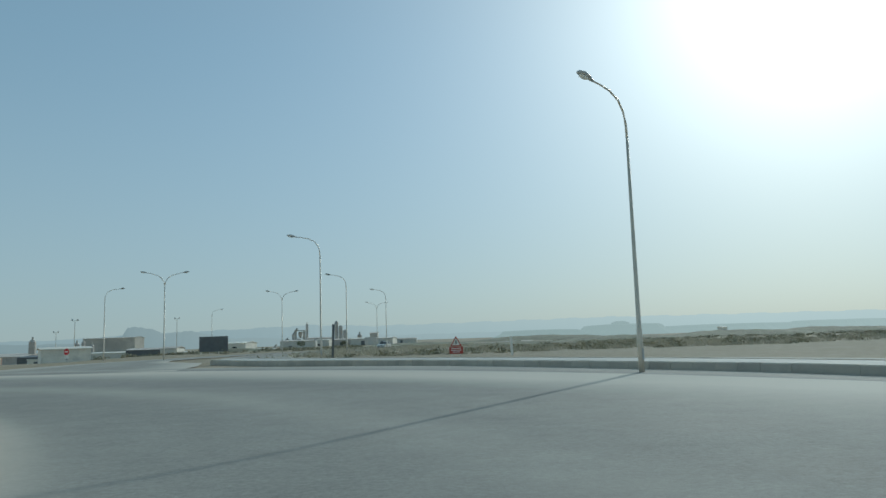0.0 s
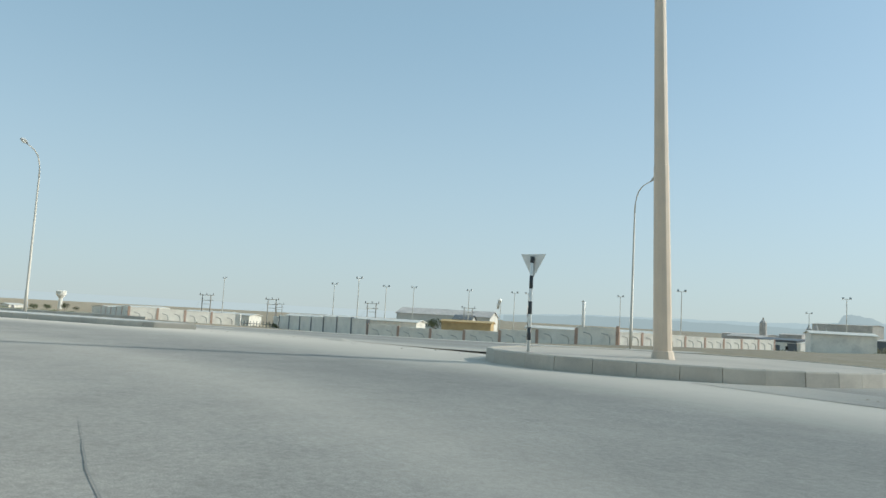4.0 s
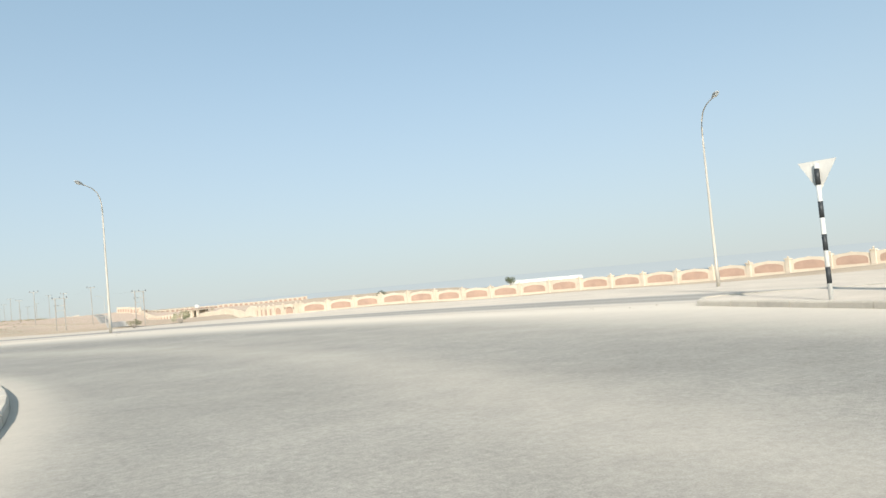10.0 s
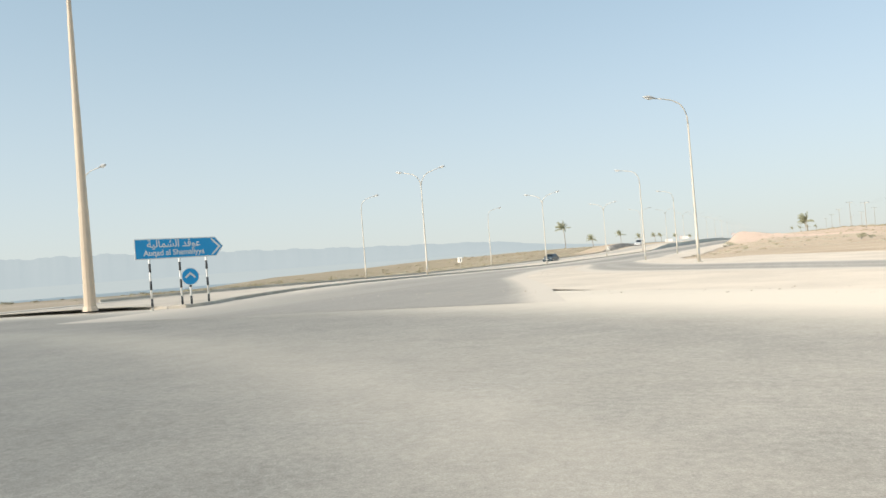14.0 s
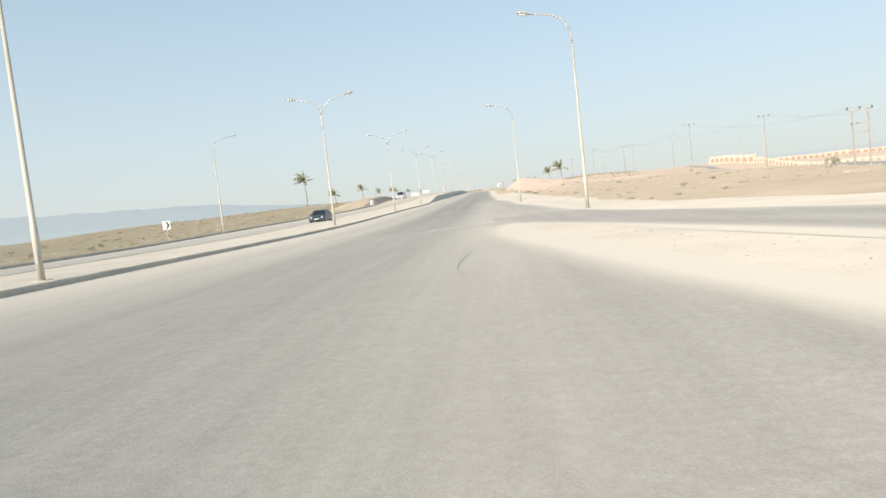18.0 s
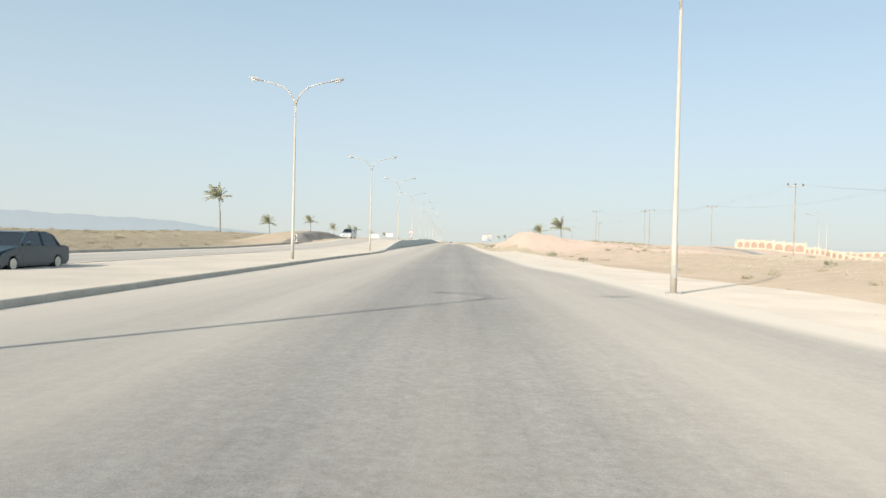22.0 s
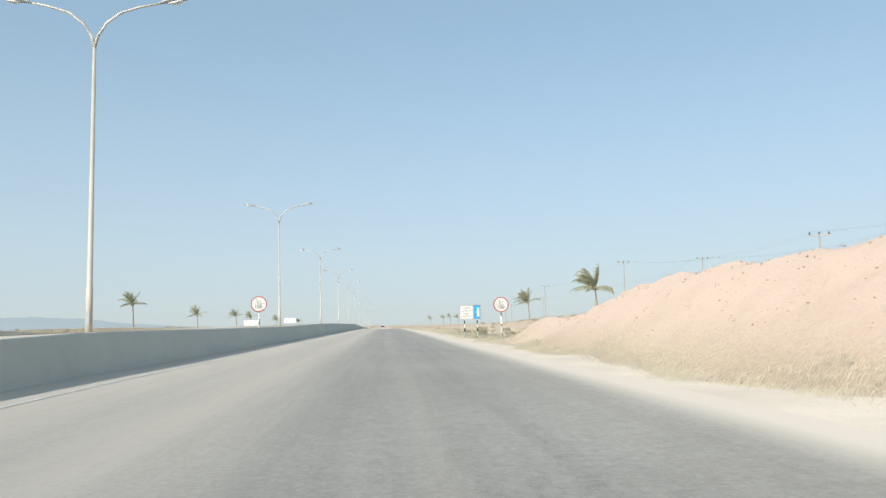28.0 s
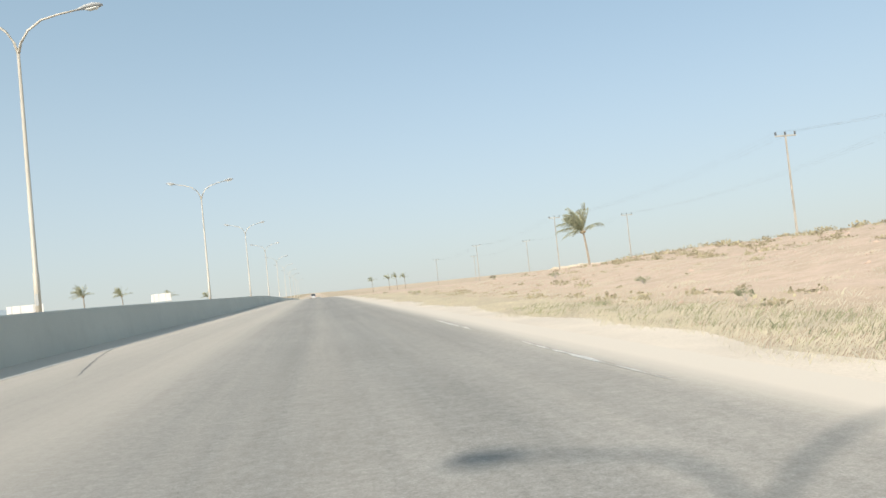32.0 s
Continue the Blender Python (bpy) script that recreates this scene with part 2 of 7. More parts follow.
# ---- mesh helpers ----
def from_bm(name, bm, mat, smooth=False):
    me = bpy.data.meshes.new(name)
    bm.to_mesh(me)
    bm.free()
    if smooth:
        me.shade_smooth()
    for mm in (mat if isinstance(mat, (list, tuple)) else (mat,)):
        me.materials.append(mm)
    return me


def part(name, bm, mat, parent=None, label="", smooth=False):
    ob = new(name, from_bm(name, bm, mat, smooth) if isinstance(bm, bmesh.types.BMesh) else bm)
    if parent is not None:
        ob.parent = parent
    return tagged(ob, label)


def box(bm, x0, y0, z0, x1, y1, z1, m=None):
    """A box between two corners, moved by m."""
    vs = [bm.verts.new((x, y, z)) for z in (z0, z1) for y in (y0, y1) for x in (x0, x1)]
    if m is not None:
        for v in vs:
            v.co = m @ v.co
    for f in ((0, 2, 3, 1), (4, 5, 7, 6), (0, 1, 5, 4), (2, 6, 7, 3), (0, 4, 6, 2), (1, 3, 7, 5)):
        bm.faces.new([vs[i] for i in f])
    return bm


def tube(bm, pts, radii, sides=10, caps=True, flat=1.0):
    """A tube through points with a radius at each."""
    pts = [Vector(p) for p in pts]
    rings = []
    for i, p in enumerate(pts):
        d = (pts[min(i + 1, len(pts) - 1)] - pts[max(i - 1, 0)]).normalized()
        ref = Vector((0, 1, 0)) if abs(d.z) > 0.9 else Vector((0, 0, 1))
        a = d.cross(ref).normalized()
        b = d.cross(a).normalized()
        r = radii[i] if isinstance(radii, (list, tuple)) else radii
        rings.append([bm.verts.new(p + (a * math.cos(2 * math.pi * k / sides) + b * math.sin(2 * math.pi * k / sides) * flat) * r) for k in range(sides)])
    for r0, r1 in zip(rings, rings[1:]):
        for k in range(sides):
            bm.faces.new((r0[k], r0[(k + 1) % sides], r1[(k + 1) % sides], r1[k]))
    if caps:
        bm.faces.new(rings[0][::-1])
        bm.faces.new(rings[-1])
    return bm


def prism(bm, outline, z0, z1, m=None):
    """A solid from a flat outline (x, y), between two heights, moved by m."""
    lo = [bm.verts.new((x, y, z0)) for x, y in outline]
    hi = [bm.verts.new((x, y, z1)) for x, y in outline]
    if m is not None:
        for v in lo + hi:
            v.co = m @ v.co
    k = len(outline)
    bm.faces.new(lo[::-1])
    bm.faces.new(hi)
    for i in range(k):
        bm.faces.new((lo[i], lo[(i + 1) % k], hi[(i + 1) % k], hi[i]))
    return bm


def nb():
    return bmesh.new()


UP = pose(0, 0, 0, 90)          # turns an outline in x, y into one standing in x, z


def root(name, m, label, category, group="", kind=""):
    e = new(name)
    e.empty_display_size = 0.3
    e.matrix_world = m
    return tagged(e, label, category, group, kind)


def smooth_step(a, b, v):
    t = np.clip((np.asarray(v, float) - a) / (b - a), 0, 1)
    return t * t * (3 - 2 * t)


def road_z(y):
    """Height of the highway along its length."""
    return -0.8 * smooth_step(45, 125, y) + 0.12 * smooth_step(255, 330, y) - 7.0 * smooth_step(400, 1100, y)


def wall_z(y):
    """Height of the raised far carriageway above the near one."""
    return 1.45 * smooth_step(196, 240, y) + 0.25 * smooth_step(260, 330, y) - 0.9 * smooth_step(400, 520, y)


CX, CY = -36.8, -17.3


# ---- ground ----
def ground_z(x, y):
    x, y = np.asarray(x, float), np.asarray(y, float)
    r = np.hypot(x - CX, y - CY)
    n1 = np.sin(x * 0.11 + 1.3) * np.cos(y * 0.083) + 0.6 * np.sin(x * 0.23 - y * 0.19) + 0.4 * np.sin(x * 0.047 + y * 0.061 + 2)
    n2 = np.sin(x * 0.9 + 0.7 * y) * np.cos(y * 0.75 - x * 0.4) + 0.5 * np.sin(x * 1.7 - y * 1.3)
    north = smooth_step(40, 110, y)
    corridor = smooth_step(15, 50, y) * (1 - smooth_step(-14, 10, x)) * smooth_step(-75, -60, x)
    keep = north + corridor - north * corridor
    # land falling gently away from the roundabout
    z = -0.016 * (0.2 + 0.8 * smooth_step(-35, 12, x)) * np.clip(r - 58, 0, 450) * (1 - keep) + road_z(y) * keep - 0.07
    z = z - (0.7 + 0.8 * (1 - smooth_step(120, 190, -y))) * smooth_step(80, 98, -y) * smooth_step(-25, 10, x)
    # plain right of the highway, its low rise and the valley of the access road behind it
    off = smooth_step(-18, -4, x) * smooth_step(85, 135, y)
    z = z + off * (0.85 - 0.35 * smooth_step(-9, -2, x) * smooth_step(185, 205, y) * (1 - smooth_step(215, 240, y)) + 0.2 * n1 + 0.05 * n2) - 3.3 * smooth_step(9, 50, x) * north * (1 - smooth_step(245, 360, y))
    z = z + (0.45 + 0.12 * n2) * smooth_step(-15, -11, x) * (1 - smooth_step(-11, -5, x)) * smooth_step(150, 200, y) * (1 - smooth_step(232, 262, y))
    z = z - 2.9 * smooth_step(3, 17, x) * (1 - smooth_step(20, 38, x)) * smooth_step(90, 125, y) * (1 - smooth_step(150, 205, y))
    z = z + 1.2 * smooth_step(27, 40, x) * smooth_step(58, 80, y) * (1 - smooth_step(185, 230, y))
    z = z - 2.3 * smooth_step(62, 88, x) * smooth_step(290, 345, y)
    # cut bank of red earth: a steep face with gullies, a narrow crest and a long back
    run = smooth_step(208, 232, y) * (1 - smooth_step(243, 277, y))
    back = 1 - 0.72 * smooth_step(-17.5, -9, x) - 0.28 * smooth_step(-9, 2, x)
    z = z + run * (3.15 * smooth_step(-23.2, -18.2, x) * back + 0.16 * n2 * smooth_step(-22, -18, x) * (1 - smooth_step(-9, 0, x)))
    # dry slope beyond it, with a scrub-topped hump
    z = z + 0.75 * smooth_step(-16, 14, x) * smooth_step(262, 300, y) * (1 - smooth_step(365, 405, y)) + 0.06 * n2 * smooth_step(-20, -14, x) * smooth_step(262, 275, y)
    z = z - 0.85 * smooth_step(-18, -4, x) * smooth_step(365, 420, y)
    z = z + 0.85 * np.exp(-((x - 12) / 14) ** 2 - ((y - 346) / 21) ** 2) + 0.35 * np.exp(-((x + 4) / 6) ** 2 - ((y - 321) / 9) ** 2)
    n3 = np.sin(x * 3.1 + 1.7 * np.sin(y * 2.3)) * np.sin(y * 2.9 + 1.3 * np.sin(x * 2.1)) * 0.09 + np.sin(x * 5.3 + y * 4.1) * np.sin(y * 5.9 - x * 3.7) * 0.05
    z = z + n3 * smooth_step(-22, -19.5, x) * (1 - smooth_step(2, 20, x)) * smooth_step(212, 222, y) * (1 - smooth_step(300, 330, y))
    z = z + 0.85 * np.exp(-((x + 20.3) / 1.7) ** 2 - ((y - 263.2) / 2.4) ** 2)
    # raised far carriageway and the bank beyond it
    z = z + wall_z(y) * (1 - smooth_step(-45, -43, x)) * smooth_step(-66, -58, x)
    left = 1 - smooth_step(-72, -58, x)
    z = z + left * smooth_step(150, 240, y) * (1.8 + 0.3 * n1) - 17.0 * smooth_step(95, 460, -x) * smooth_step(30, 120, y)
    # the shore to the north-east
    z = z - 15.0 * smooth_step(0, 70, y - 0.2 * x - 8) * smooth_step(190, 320, x) * smooth_step(0, 90, 1.5 * x - y)
    # knoll crossed by the fence
    z = z + 3.6 * np.exp(-((x - 96) / 24) ** 2 - ((y + 19) / 7.5) ** 2) + 1.1 * np.exp(-((x - 68) / 12) ** 2 - ((y + 15) / 12) ** 2)
    quiet = smooth_step(0, 20, x) * smooth_step(-85, -75, y) * (1 - smooth_step(-30, -20, y)) + smooth_step(-130, -110, x) * (1 - smooth_step(-40, -25, x)) * (1 - smooth_step(-60, -45, y))
    z = z + 0.16 * n1 * smooth_step(70, 110, r) * (1 - keep) * (1 - np.clip(quiet, 0, 1))
    return z


def surf(x, y):
    return float(ground_z(x, y)) + 0.07


def spaced(lo, hi, step, far, grow=1.35):
    a = list(np.arange(lo, hi + 0.01, step))
    s, v = step, hi
    while v < far:
        s *= grow
        v += s
        a.append(v)
    s, v = step, lo
    while v > -far:
        s *= grow
        v -= s
        a.insert(0, v)
    return np.array(a)


def sheet(name, xs, ys, zf, mat, smooth=True):
    X, Y = np.meshgrid(xs, ys)
    Z = zf(X, Y)
    me = bpy.data.meshes.new(name)
    nx, ny = len(xs), len(ys)
    idx = (np.arange(ny - 1)[:, None] * nx + np.arange(nx - 1)[None, :]).ravel()
    faces = np.stack([idx, idx + 1, idx + nx + 1, idx + nx], 1)
    me.from_pydata(np.stack([X, Y, Z], -1).reshape(-1, 3).tolist(), [], faces.tolist())
    me.materials.append(mat)
    if smooth:
        me.shade_smooth()
    return me


xs_g = np.unique(np.concatenate([spaced(-110, 110, 2.2, 4600), np.arange(-24, 6, 0.55)]).round(3))
ys_g = np.unique(np.concatenate([spaced(-160, 460, 2.6, 4600), np.arange(208, 300, 0.8)]).round(3))
ground_me = sheet("ground", xs_g, ys_g, ground_z, SAND)
GX, GY = np.meshgrid(xs_g, ys_g)
red_a = 0.6 * smooth_step(-18, -10, GX) * (1 - smooth_step(20, 60, GX)) * smooth_step(165, 195, GY) * (1 - smooth_step(205, 222, GY)) + smooth_step(-22.5, -20, GX) * (1 - smooth_step(0, 26, GX)) * smooth_step(205, 222, GY) * (1 - smooth_step(262, 270, GY)) + 0.85 * smooth_step(-19, -13, GX) * smooth_step(255, 280, GY) * (1 - smooth_step(480, 600, GY)) * (1 - smooth_step(60, 160, GX)) + 0.3 * smooth_step(40, 60, GX) * smooth_step(150, 230, GY)
red_a = red_a + 0.45 * smooth_step(-19, -12, GX) * (1 - smooth_step(60, 120, GX)) * smooth_step(95, 120, GY) * (1 - smooth_step(205, 222, GY))
scrub_a = 0.24 * smooth_step(-18, -12, GX) * smooth_step(90, 120, GY) * (1 - smooth_step(205, 222, GY) * (1 - smooth_step(256, 268, GY))) + 0.5 * (1 - smooth_step(-62, -57, GX)) * smooth_step(60, 100, GY)
rr_g = np.hypot(GX - CX, GY - CY)
scrub_a = scrub_a + 0.5 * smooth_step(60, 75, rr_g) * (1 - smooth_step(20, 60, GY)) * (1 - smooth_step(20, 30, GX) * smooth_step(-20, -10, GY))
for nm, arr in (("red", red_a), ("scrub", np.clip(scrub_a, 0, 0.75))):
    ground_me.attributes.new(nm, "FLOAT", "POINT").data.foreach_set("value", arr.astype(np.float32).ravel())
ground = tagged(new("ground", ground_me), "sandy desert ground with scrub and red earth", "ground", kind="structure")


SEA = material("sea_water", (0.25, 0.305, 0.325), 0.45, spread=0.1, scale=60, fine=0.4, bump=0.15, spec=0.5, depth=0.1)
tagged(new("water", sheet("water", np.linspace(-4600, 4600, 9), np.linspace(-4600, 4600, 9), lambda x, y: x * 0 - 12.0, SEA)), "flat grey-blue water under haze", "water", kind="structure")


def strip(name, left, right, zf, mat, across=8, dust=None, lift=0.0):
    """A ribbon of road between two edges of equal point count."""
    verts, faces, d = [], [], []
    for a, b in zip(left, right):
        for k in range(across + 1):
            t = k / across
            x, y = a[0] + (b[0] - a[0]) * t, a[1] + (b[1] - a[1]) * t
            verts.append((x, y, float(zf(x, y)) + lift))
            d.append(dust(t, x, y) if dust else 0.0)
    w = across + 1
    for i in range(len(left) - 1):
        for k in range(across):
            faces.append((i * w + k, i * w + k + 1, i * w + w + k + 1, i * w + w + k))
    me = bpy.data.meshes.new(name)
    me.from_pydata(verts, [], faces)
    me.attributes.new("dust", "FLOAT", "POINT").data.foreach_set("value", np.array(d, dtype=np.float32))
    me.materials.append(mat)
    me.shade_smooth()
    return new(name, me)


def resample(pts, step):
    pts = [Vector((p[0], p[1], 0)) for p in pts]
    # smooth curve through the points
    out = []
    for i in range(len(pts) - 1):
        p0, p1, p2, p3 = pts[max(i - 1, 0)], pts[i], pts[i + 1], pts[min(i + 2, len(pts) - 1)]
        k = max(1, int((p2 - p1).length / step))
        for j in range(k):
            t = j / k
            out.append(0.5 * ((2 * p1) + (p2 - p0) * t + (2 * p0 - 5 * p1 + 4 * p2 - p3) * t * t + (3 * p1 - p0 - 3 * p2 + p3) * t ** 3))
    out.append(pts[-1])
    return [(p.x, p.y) for p in out]


def even(pts, n):
    """n points evenly along a smooth curve."""
    c = resample(pts, 1.0)
    s = np.concatenate([[0], np.cumsum([math.dist(a, b) for a, b in zip(c, c[1:])])])
    u = np.linspace(0, s[-1], n)
    return list(zip(np.interp(u, s, [p[0] for p in c]), np.interp(u, s, [p[1] for p in c])))


def arc(r, a0, a1, n):
    return [(CX + r * math.cos(radians(a)), CY + r * math.sin(radians(a))) for a in np.linspace(a0, a1, n)]


flat = lambda x, y: 0.0
hw = lambda x, y: float(road_z(y)) + 0.037 * max(0.0, -30.3 - x) * float(smooth_step(200, 240, y))


def ring_dust(t, x, y):
    return 0.7 * math.exp(-(t / 0.035) ** 2) + 0.22 * math.exp(-((t - 0.30) / 0.06) ** 2) + 0.95 * float(smooth_step(0.55, 0.88, t)) + 0.06 + 0.12 * math.sin(math.atan2(y - CY, x - CX) * 9 + t * 14) * t


def lane_dust(t, x, y):
    return 0.72 * math.exp(-(t / 0.16) ** 2) + 0.9 * math.exp(-((1 - t) / 0.16) ** 2) + 0.2 * math.exp(-((t - 0.45) / 0.1) ** 2) + 0.06


def road_edge(y):
    """Where the drifted sand begins right of the highway."""
    return float(np.interp(y, (30, 40, 50, 65, 80, 86, 90, 97, 120, 128, 150, 160, 215, 240), (-12.5, -16.2, -20.6, -24.2, -26.2, -25.6, -21.2, -21.6, -22.2, -23.4, -23.9, -25.0, -25.5, -25.5)))


def highway_dust(t, x, y):
    far = float(smooth_step(60, 90, y))
    e = road_edge(y)
    return 0.80 * math.exp(-((x - lx(y) + 0.2) / (4.5 + 0.5 * float(smooth_step(150, 230, y)))) ** 2) + far * (0.26 * math.exp(-((x + 33.4) / 0.9) ** 2) + 0.10 * math.exp(-((x + 29.9) / 0.5) ** 2)) + 0.95 * float(smooth_step(e - 0.9, e + 0.5, x)) + 0.05 + 0.20 * (1 - float(smooth_step(60, 140, y))) + 0.14 * math.exp(-((x + 26.4) / 1.6) ** 2) + far * 0.28 * float(smooth_step(-29.4, -26.8, x)) * (1 - float(smooth_step(140, 190, y)))


circle = tagged(strip("roundabout_road", arc(37.9, -180, 180, 241), arc(57.5, -180, 180, 241), flat, ASPHALT, 48, ring_dust), "grey worn asphalt ring road with pale dust", "road", kind="structure")
ys_hw = list(np.concatenate([np.arange(30, 440, 4), np.arange(440, 1500, 40)]))
lx = lambda y: -38.4 + 6.0 * float(1 - smooth_step(34, 62, y))
rx = lambda y: road_edge(y) + 0.9
near_road = tagged(strip("highway", [(lx(y), y) for y in ys_hw], [(rx(y), y) for y in ys_hw], hw, LANE_ASPHALT, 42, highway_dust, 0.006), "grey worn asphalt highway with dusty edges", "road", kind="structure")
fs = lambda y: 7.7 * float(smooth_step(196, 226, y))
far_road = tagged(strip("far_carriageway", [(-56.5 + fs(y), y) for y in ys_hw], [(-46.0 + 0.6 * fs(y), y) for y in ys_hw], lambda x, y: road_z(y) + float(wall_z(y)) + 0.0, LANE_ASPHALT, 14, lambda t, x, y: lane_dust(t, x, y) + 0.45, 0.006), "dusty grey asphalt carriageway beyond the median", "road", kind="structure")
ys_sh = list(np.concatenate([np.arange(66, 440, 3), np.arange(440, 1000, 40)]))
sh_l = lambda y: float(np.interp(y, (66, 76, 84, 90, 97, 120, 128, 150, 160, 240), (-14.9, -17.7, -19.9, -20.9, -21.6, -22.2, -23.4, -23.9, -25.0, -25.4)))
sh_r = lambda y: max(-17.5, sh_l(y) + 4.5) - 1.6 * float(smooth_step(130, 170, y)) - 4.2 * float(smooth_step(205, 232, y)) + 0.35 * math.sin(y * 0.37) + 0.25 * math.sin(y * 0.91)
tagged(strip("sand_shoulder", [(sh_l(y), y) for y in ys_sh], [(sh_r(y), y) for y in ys_sh], lambda x, y: max(surf(x, y) - 0.03 * max(0.0, x + 22.5), float(road_z(y)) - 0.01), PALE_SAND, 10, None, 0.004), "pale compacted sand shoulder beside the asphalt", "shoulder", kind="structure")
slip_in = even([(27, -34), (21.5, -22), (18.6, -9), (13.8, 6), (8, 20), (0.8, 34.5), (-9, 44), (-15.3, 49.8), (-19.5, 60), (-21.8, 70), (-23.6, 78.4), (-25.3, 84.8), (-26.2, 90), (-26.4, 96)], 80)
slip_out = even([(36, -32), (30, -20), (26, -3), (20, 12), (13, 27), (5.5, 40.5), (-4.5, 50), (-10.5, 56), (-14, 64), (-17.5, 75.5), (-19.6, 83.7), (-20.6, 89), (-21.4, 96)], 80)
slip_dust = lambda t, x, y: lane_dust(t, x, y) * (1 - 0.9 * float(smooth_step(66, 84, y))) + 0.95 * math.exp(-(t / 0.13) ** 2) * (1 - float(smooth_step(82, 90, y))) + 0.16 + 0.14 * float(smooth_step(66, 84, y)) + 0.75 * float(smooth_step(0.9, 1.0, t))
tagged(strip("slip_road", slip_in, slip_out, surf, LANE_ASPHALT, 24, slip_dust, 0.010), "dusty asphalt slip road beside a sand triangle", "road", kind="structure")
apron_in = even([(35.6, -32), (29.6, -20), (25.6, -3), (19.6, 12), (12.6, 27), (5.1, 40.1), (-4.8, 49.6), (-10.8, 55.8), (-14.4, 64)], 60)
apron_out = even([(57, -29), (52, -16), (49, -1), (43, 16), (35, 31), (24, 45), (9, 58), (-2, 66), (-9, 75)], 60)
tagged(strip("sand_apron", apron_in, apron_out, surf, PALE_SAND, 14, None, 0.003), "pale windblown sand between the slip road and the fence", "sand", kind="structure")
hill_l = even([(17.5, 52), (18.6, 71), (20.9, 104), (30, 170), (38, 235), (46.3, 309), (50, 350)], 60)
hill_r = even([(23, 52), (23.2, 74), (26.2, 110), (35, 172), (43, 236), (51, 308), (55, 348)], 60)
tagged(strip("hill_road", hill_l, hill_r, surf, LANE_ASPHALT, 8, lane_dust, 0.02), "narrow asphalt access road climbing beside the fence", "road", kind="structure")
tri_in = even([(CX + 57.2 * math.cos(radians(a)), CY + 57.2 * math.sin(radians(a))) for a in (38, 46, 54, 62)] + [(-13.6, 36), (-17.2, 40), (-21.6, 50), (-25.2, 65), (-26.6, 78), (-26.5, 90)], 70)
tri_out = even([(9.2, 20), (1.6, 35.2), (-8.3, 44.8), (-14.6, 50.5), (-18.8, 60.4), (-21.2, 70.2), (-23.0, 78.5), (-24.8, 84.9), (-26.0, 90)], 70)
tagged(strip("sand_triangle", tri_in, tri_out, surf, PALE_SAND, 10, None, 0.002), "pale drifted sand between the highway and the slip road", "sand", kind="structure")
e_l = even([(12, -34), (23, -31.5), (39.4, -30.3), (66, -31.5), (97, -35), (125, -42), (300, -86), (700, -180)], 70)
e_r = even([(14, -50), (26, -46.8), (45, -42.2), (66, -41.3), (97, -44.5), (125, -51.5), (300, -96), (700, -190)], 70)
tagged(strip("east_road", e_l, e_r, surf, ASPHALT, 12, lane_dust, 0.008), "asphalt road leading away past a knoll", "road", kind="structure")
f_l = even([(-14, -66), (4, -63.5), (24, -57.5), (42, -50.5), (64, -47.6), (97, -50.5), (125, -57.5), (300, -102), (700, -197)], 70)
f_r = even([(-16, -74), (6, -71.5), (27, -65), (46, -59), (66, -57), (97, -59.5), (125, -66.5), (300, -111), (700, -206)], 70)
tagged(strip("east_road_far_side", f_l, f_r, surf, ASPHALT, 12, lane_dust, 0.008), "asphalt approach road behind a kerbed strip", "road", kind="structure")
x_l = even([(-9, -66.5), (-16, -70.2), (-24, -73.4), (-31, -75), (-36, -78)], 30)
x_r = even([(-6, -70), (-12, -76.5), (-19, -83), (-25.5, -90), (-30.5, -99)], 30)
tagged(strip("south_exit_road", x_l, x_r, surf, ASPHALT, 10, lane_dust, 0.005), "asphalt lane curving off towards the compound", "road", kind="structure")
s_l = even([(-44, -72), (-45, -86), (-44, -104), (-48, -130), (-60, -170), (-100, -270), (-220, -560)], 50)
s_r = even([(-64, -68), (-61, -88), (-53, -104), (-55, -130), (-68, -170), (-108, -270), (-228, -560)], 50)
tagged(strip("south_road", s_l, s_r, surf, ASPHALT, 8, lane_dust, 0.008), "asphalt road leading to the plain", "road", kind="structure")
g_l = even([(-104, -38), (-98, -54), (-86, -74), (-72, -92), (-66, -110), (-68, -134), (-80, -172)], 40)
g_r = even([(-98, -36), (-92, -50), (-82, -68), (-67, -88), (-58, -108), (-59, -134), (-71, -172)], 40)
tagged(strip("south_slip_road", g_l, g_r, surf, ASPHALT, 6, lane_dust, 0.012), "asphalt slip road behind a kerbed strip", "road", kind="structure")
tagged(strip("ring_margin", arc(57.3, 198, 266, 80), arc(61.5, 198, 266, 80), flat, ASPHALT, 6, lambda t, x, y: 0.5 * t, 0.001), "dusty asphalt margin running up to the kerb", "road", kind="structure")


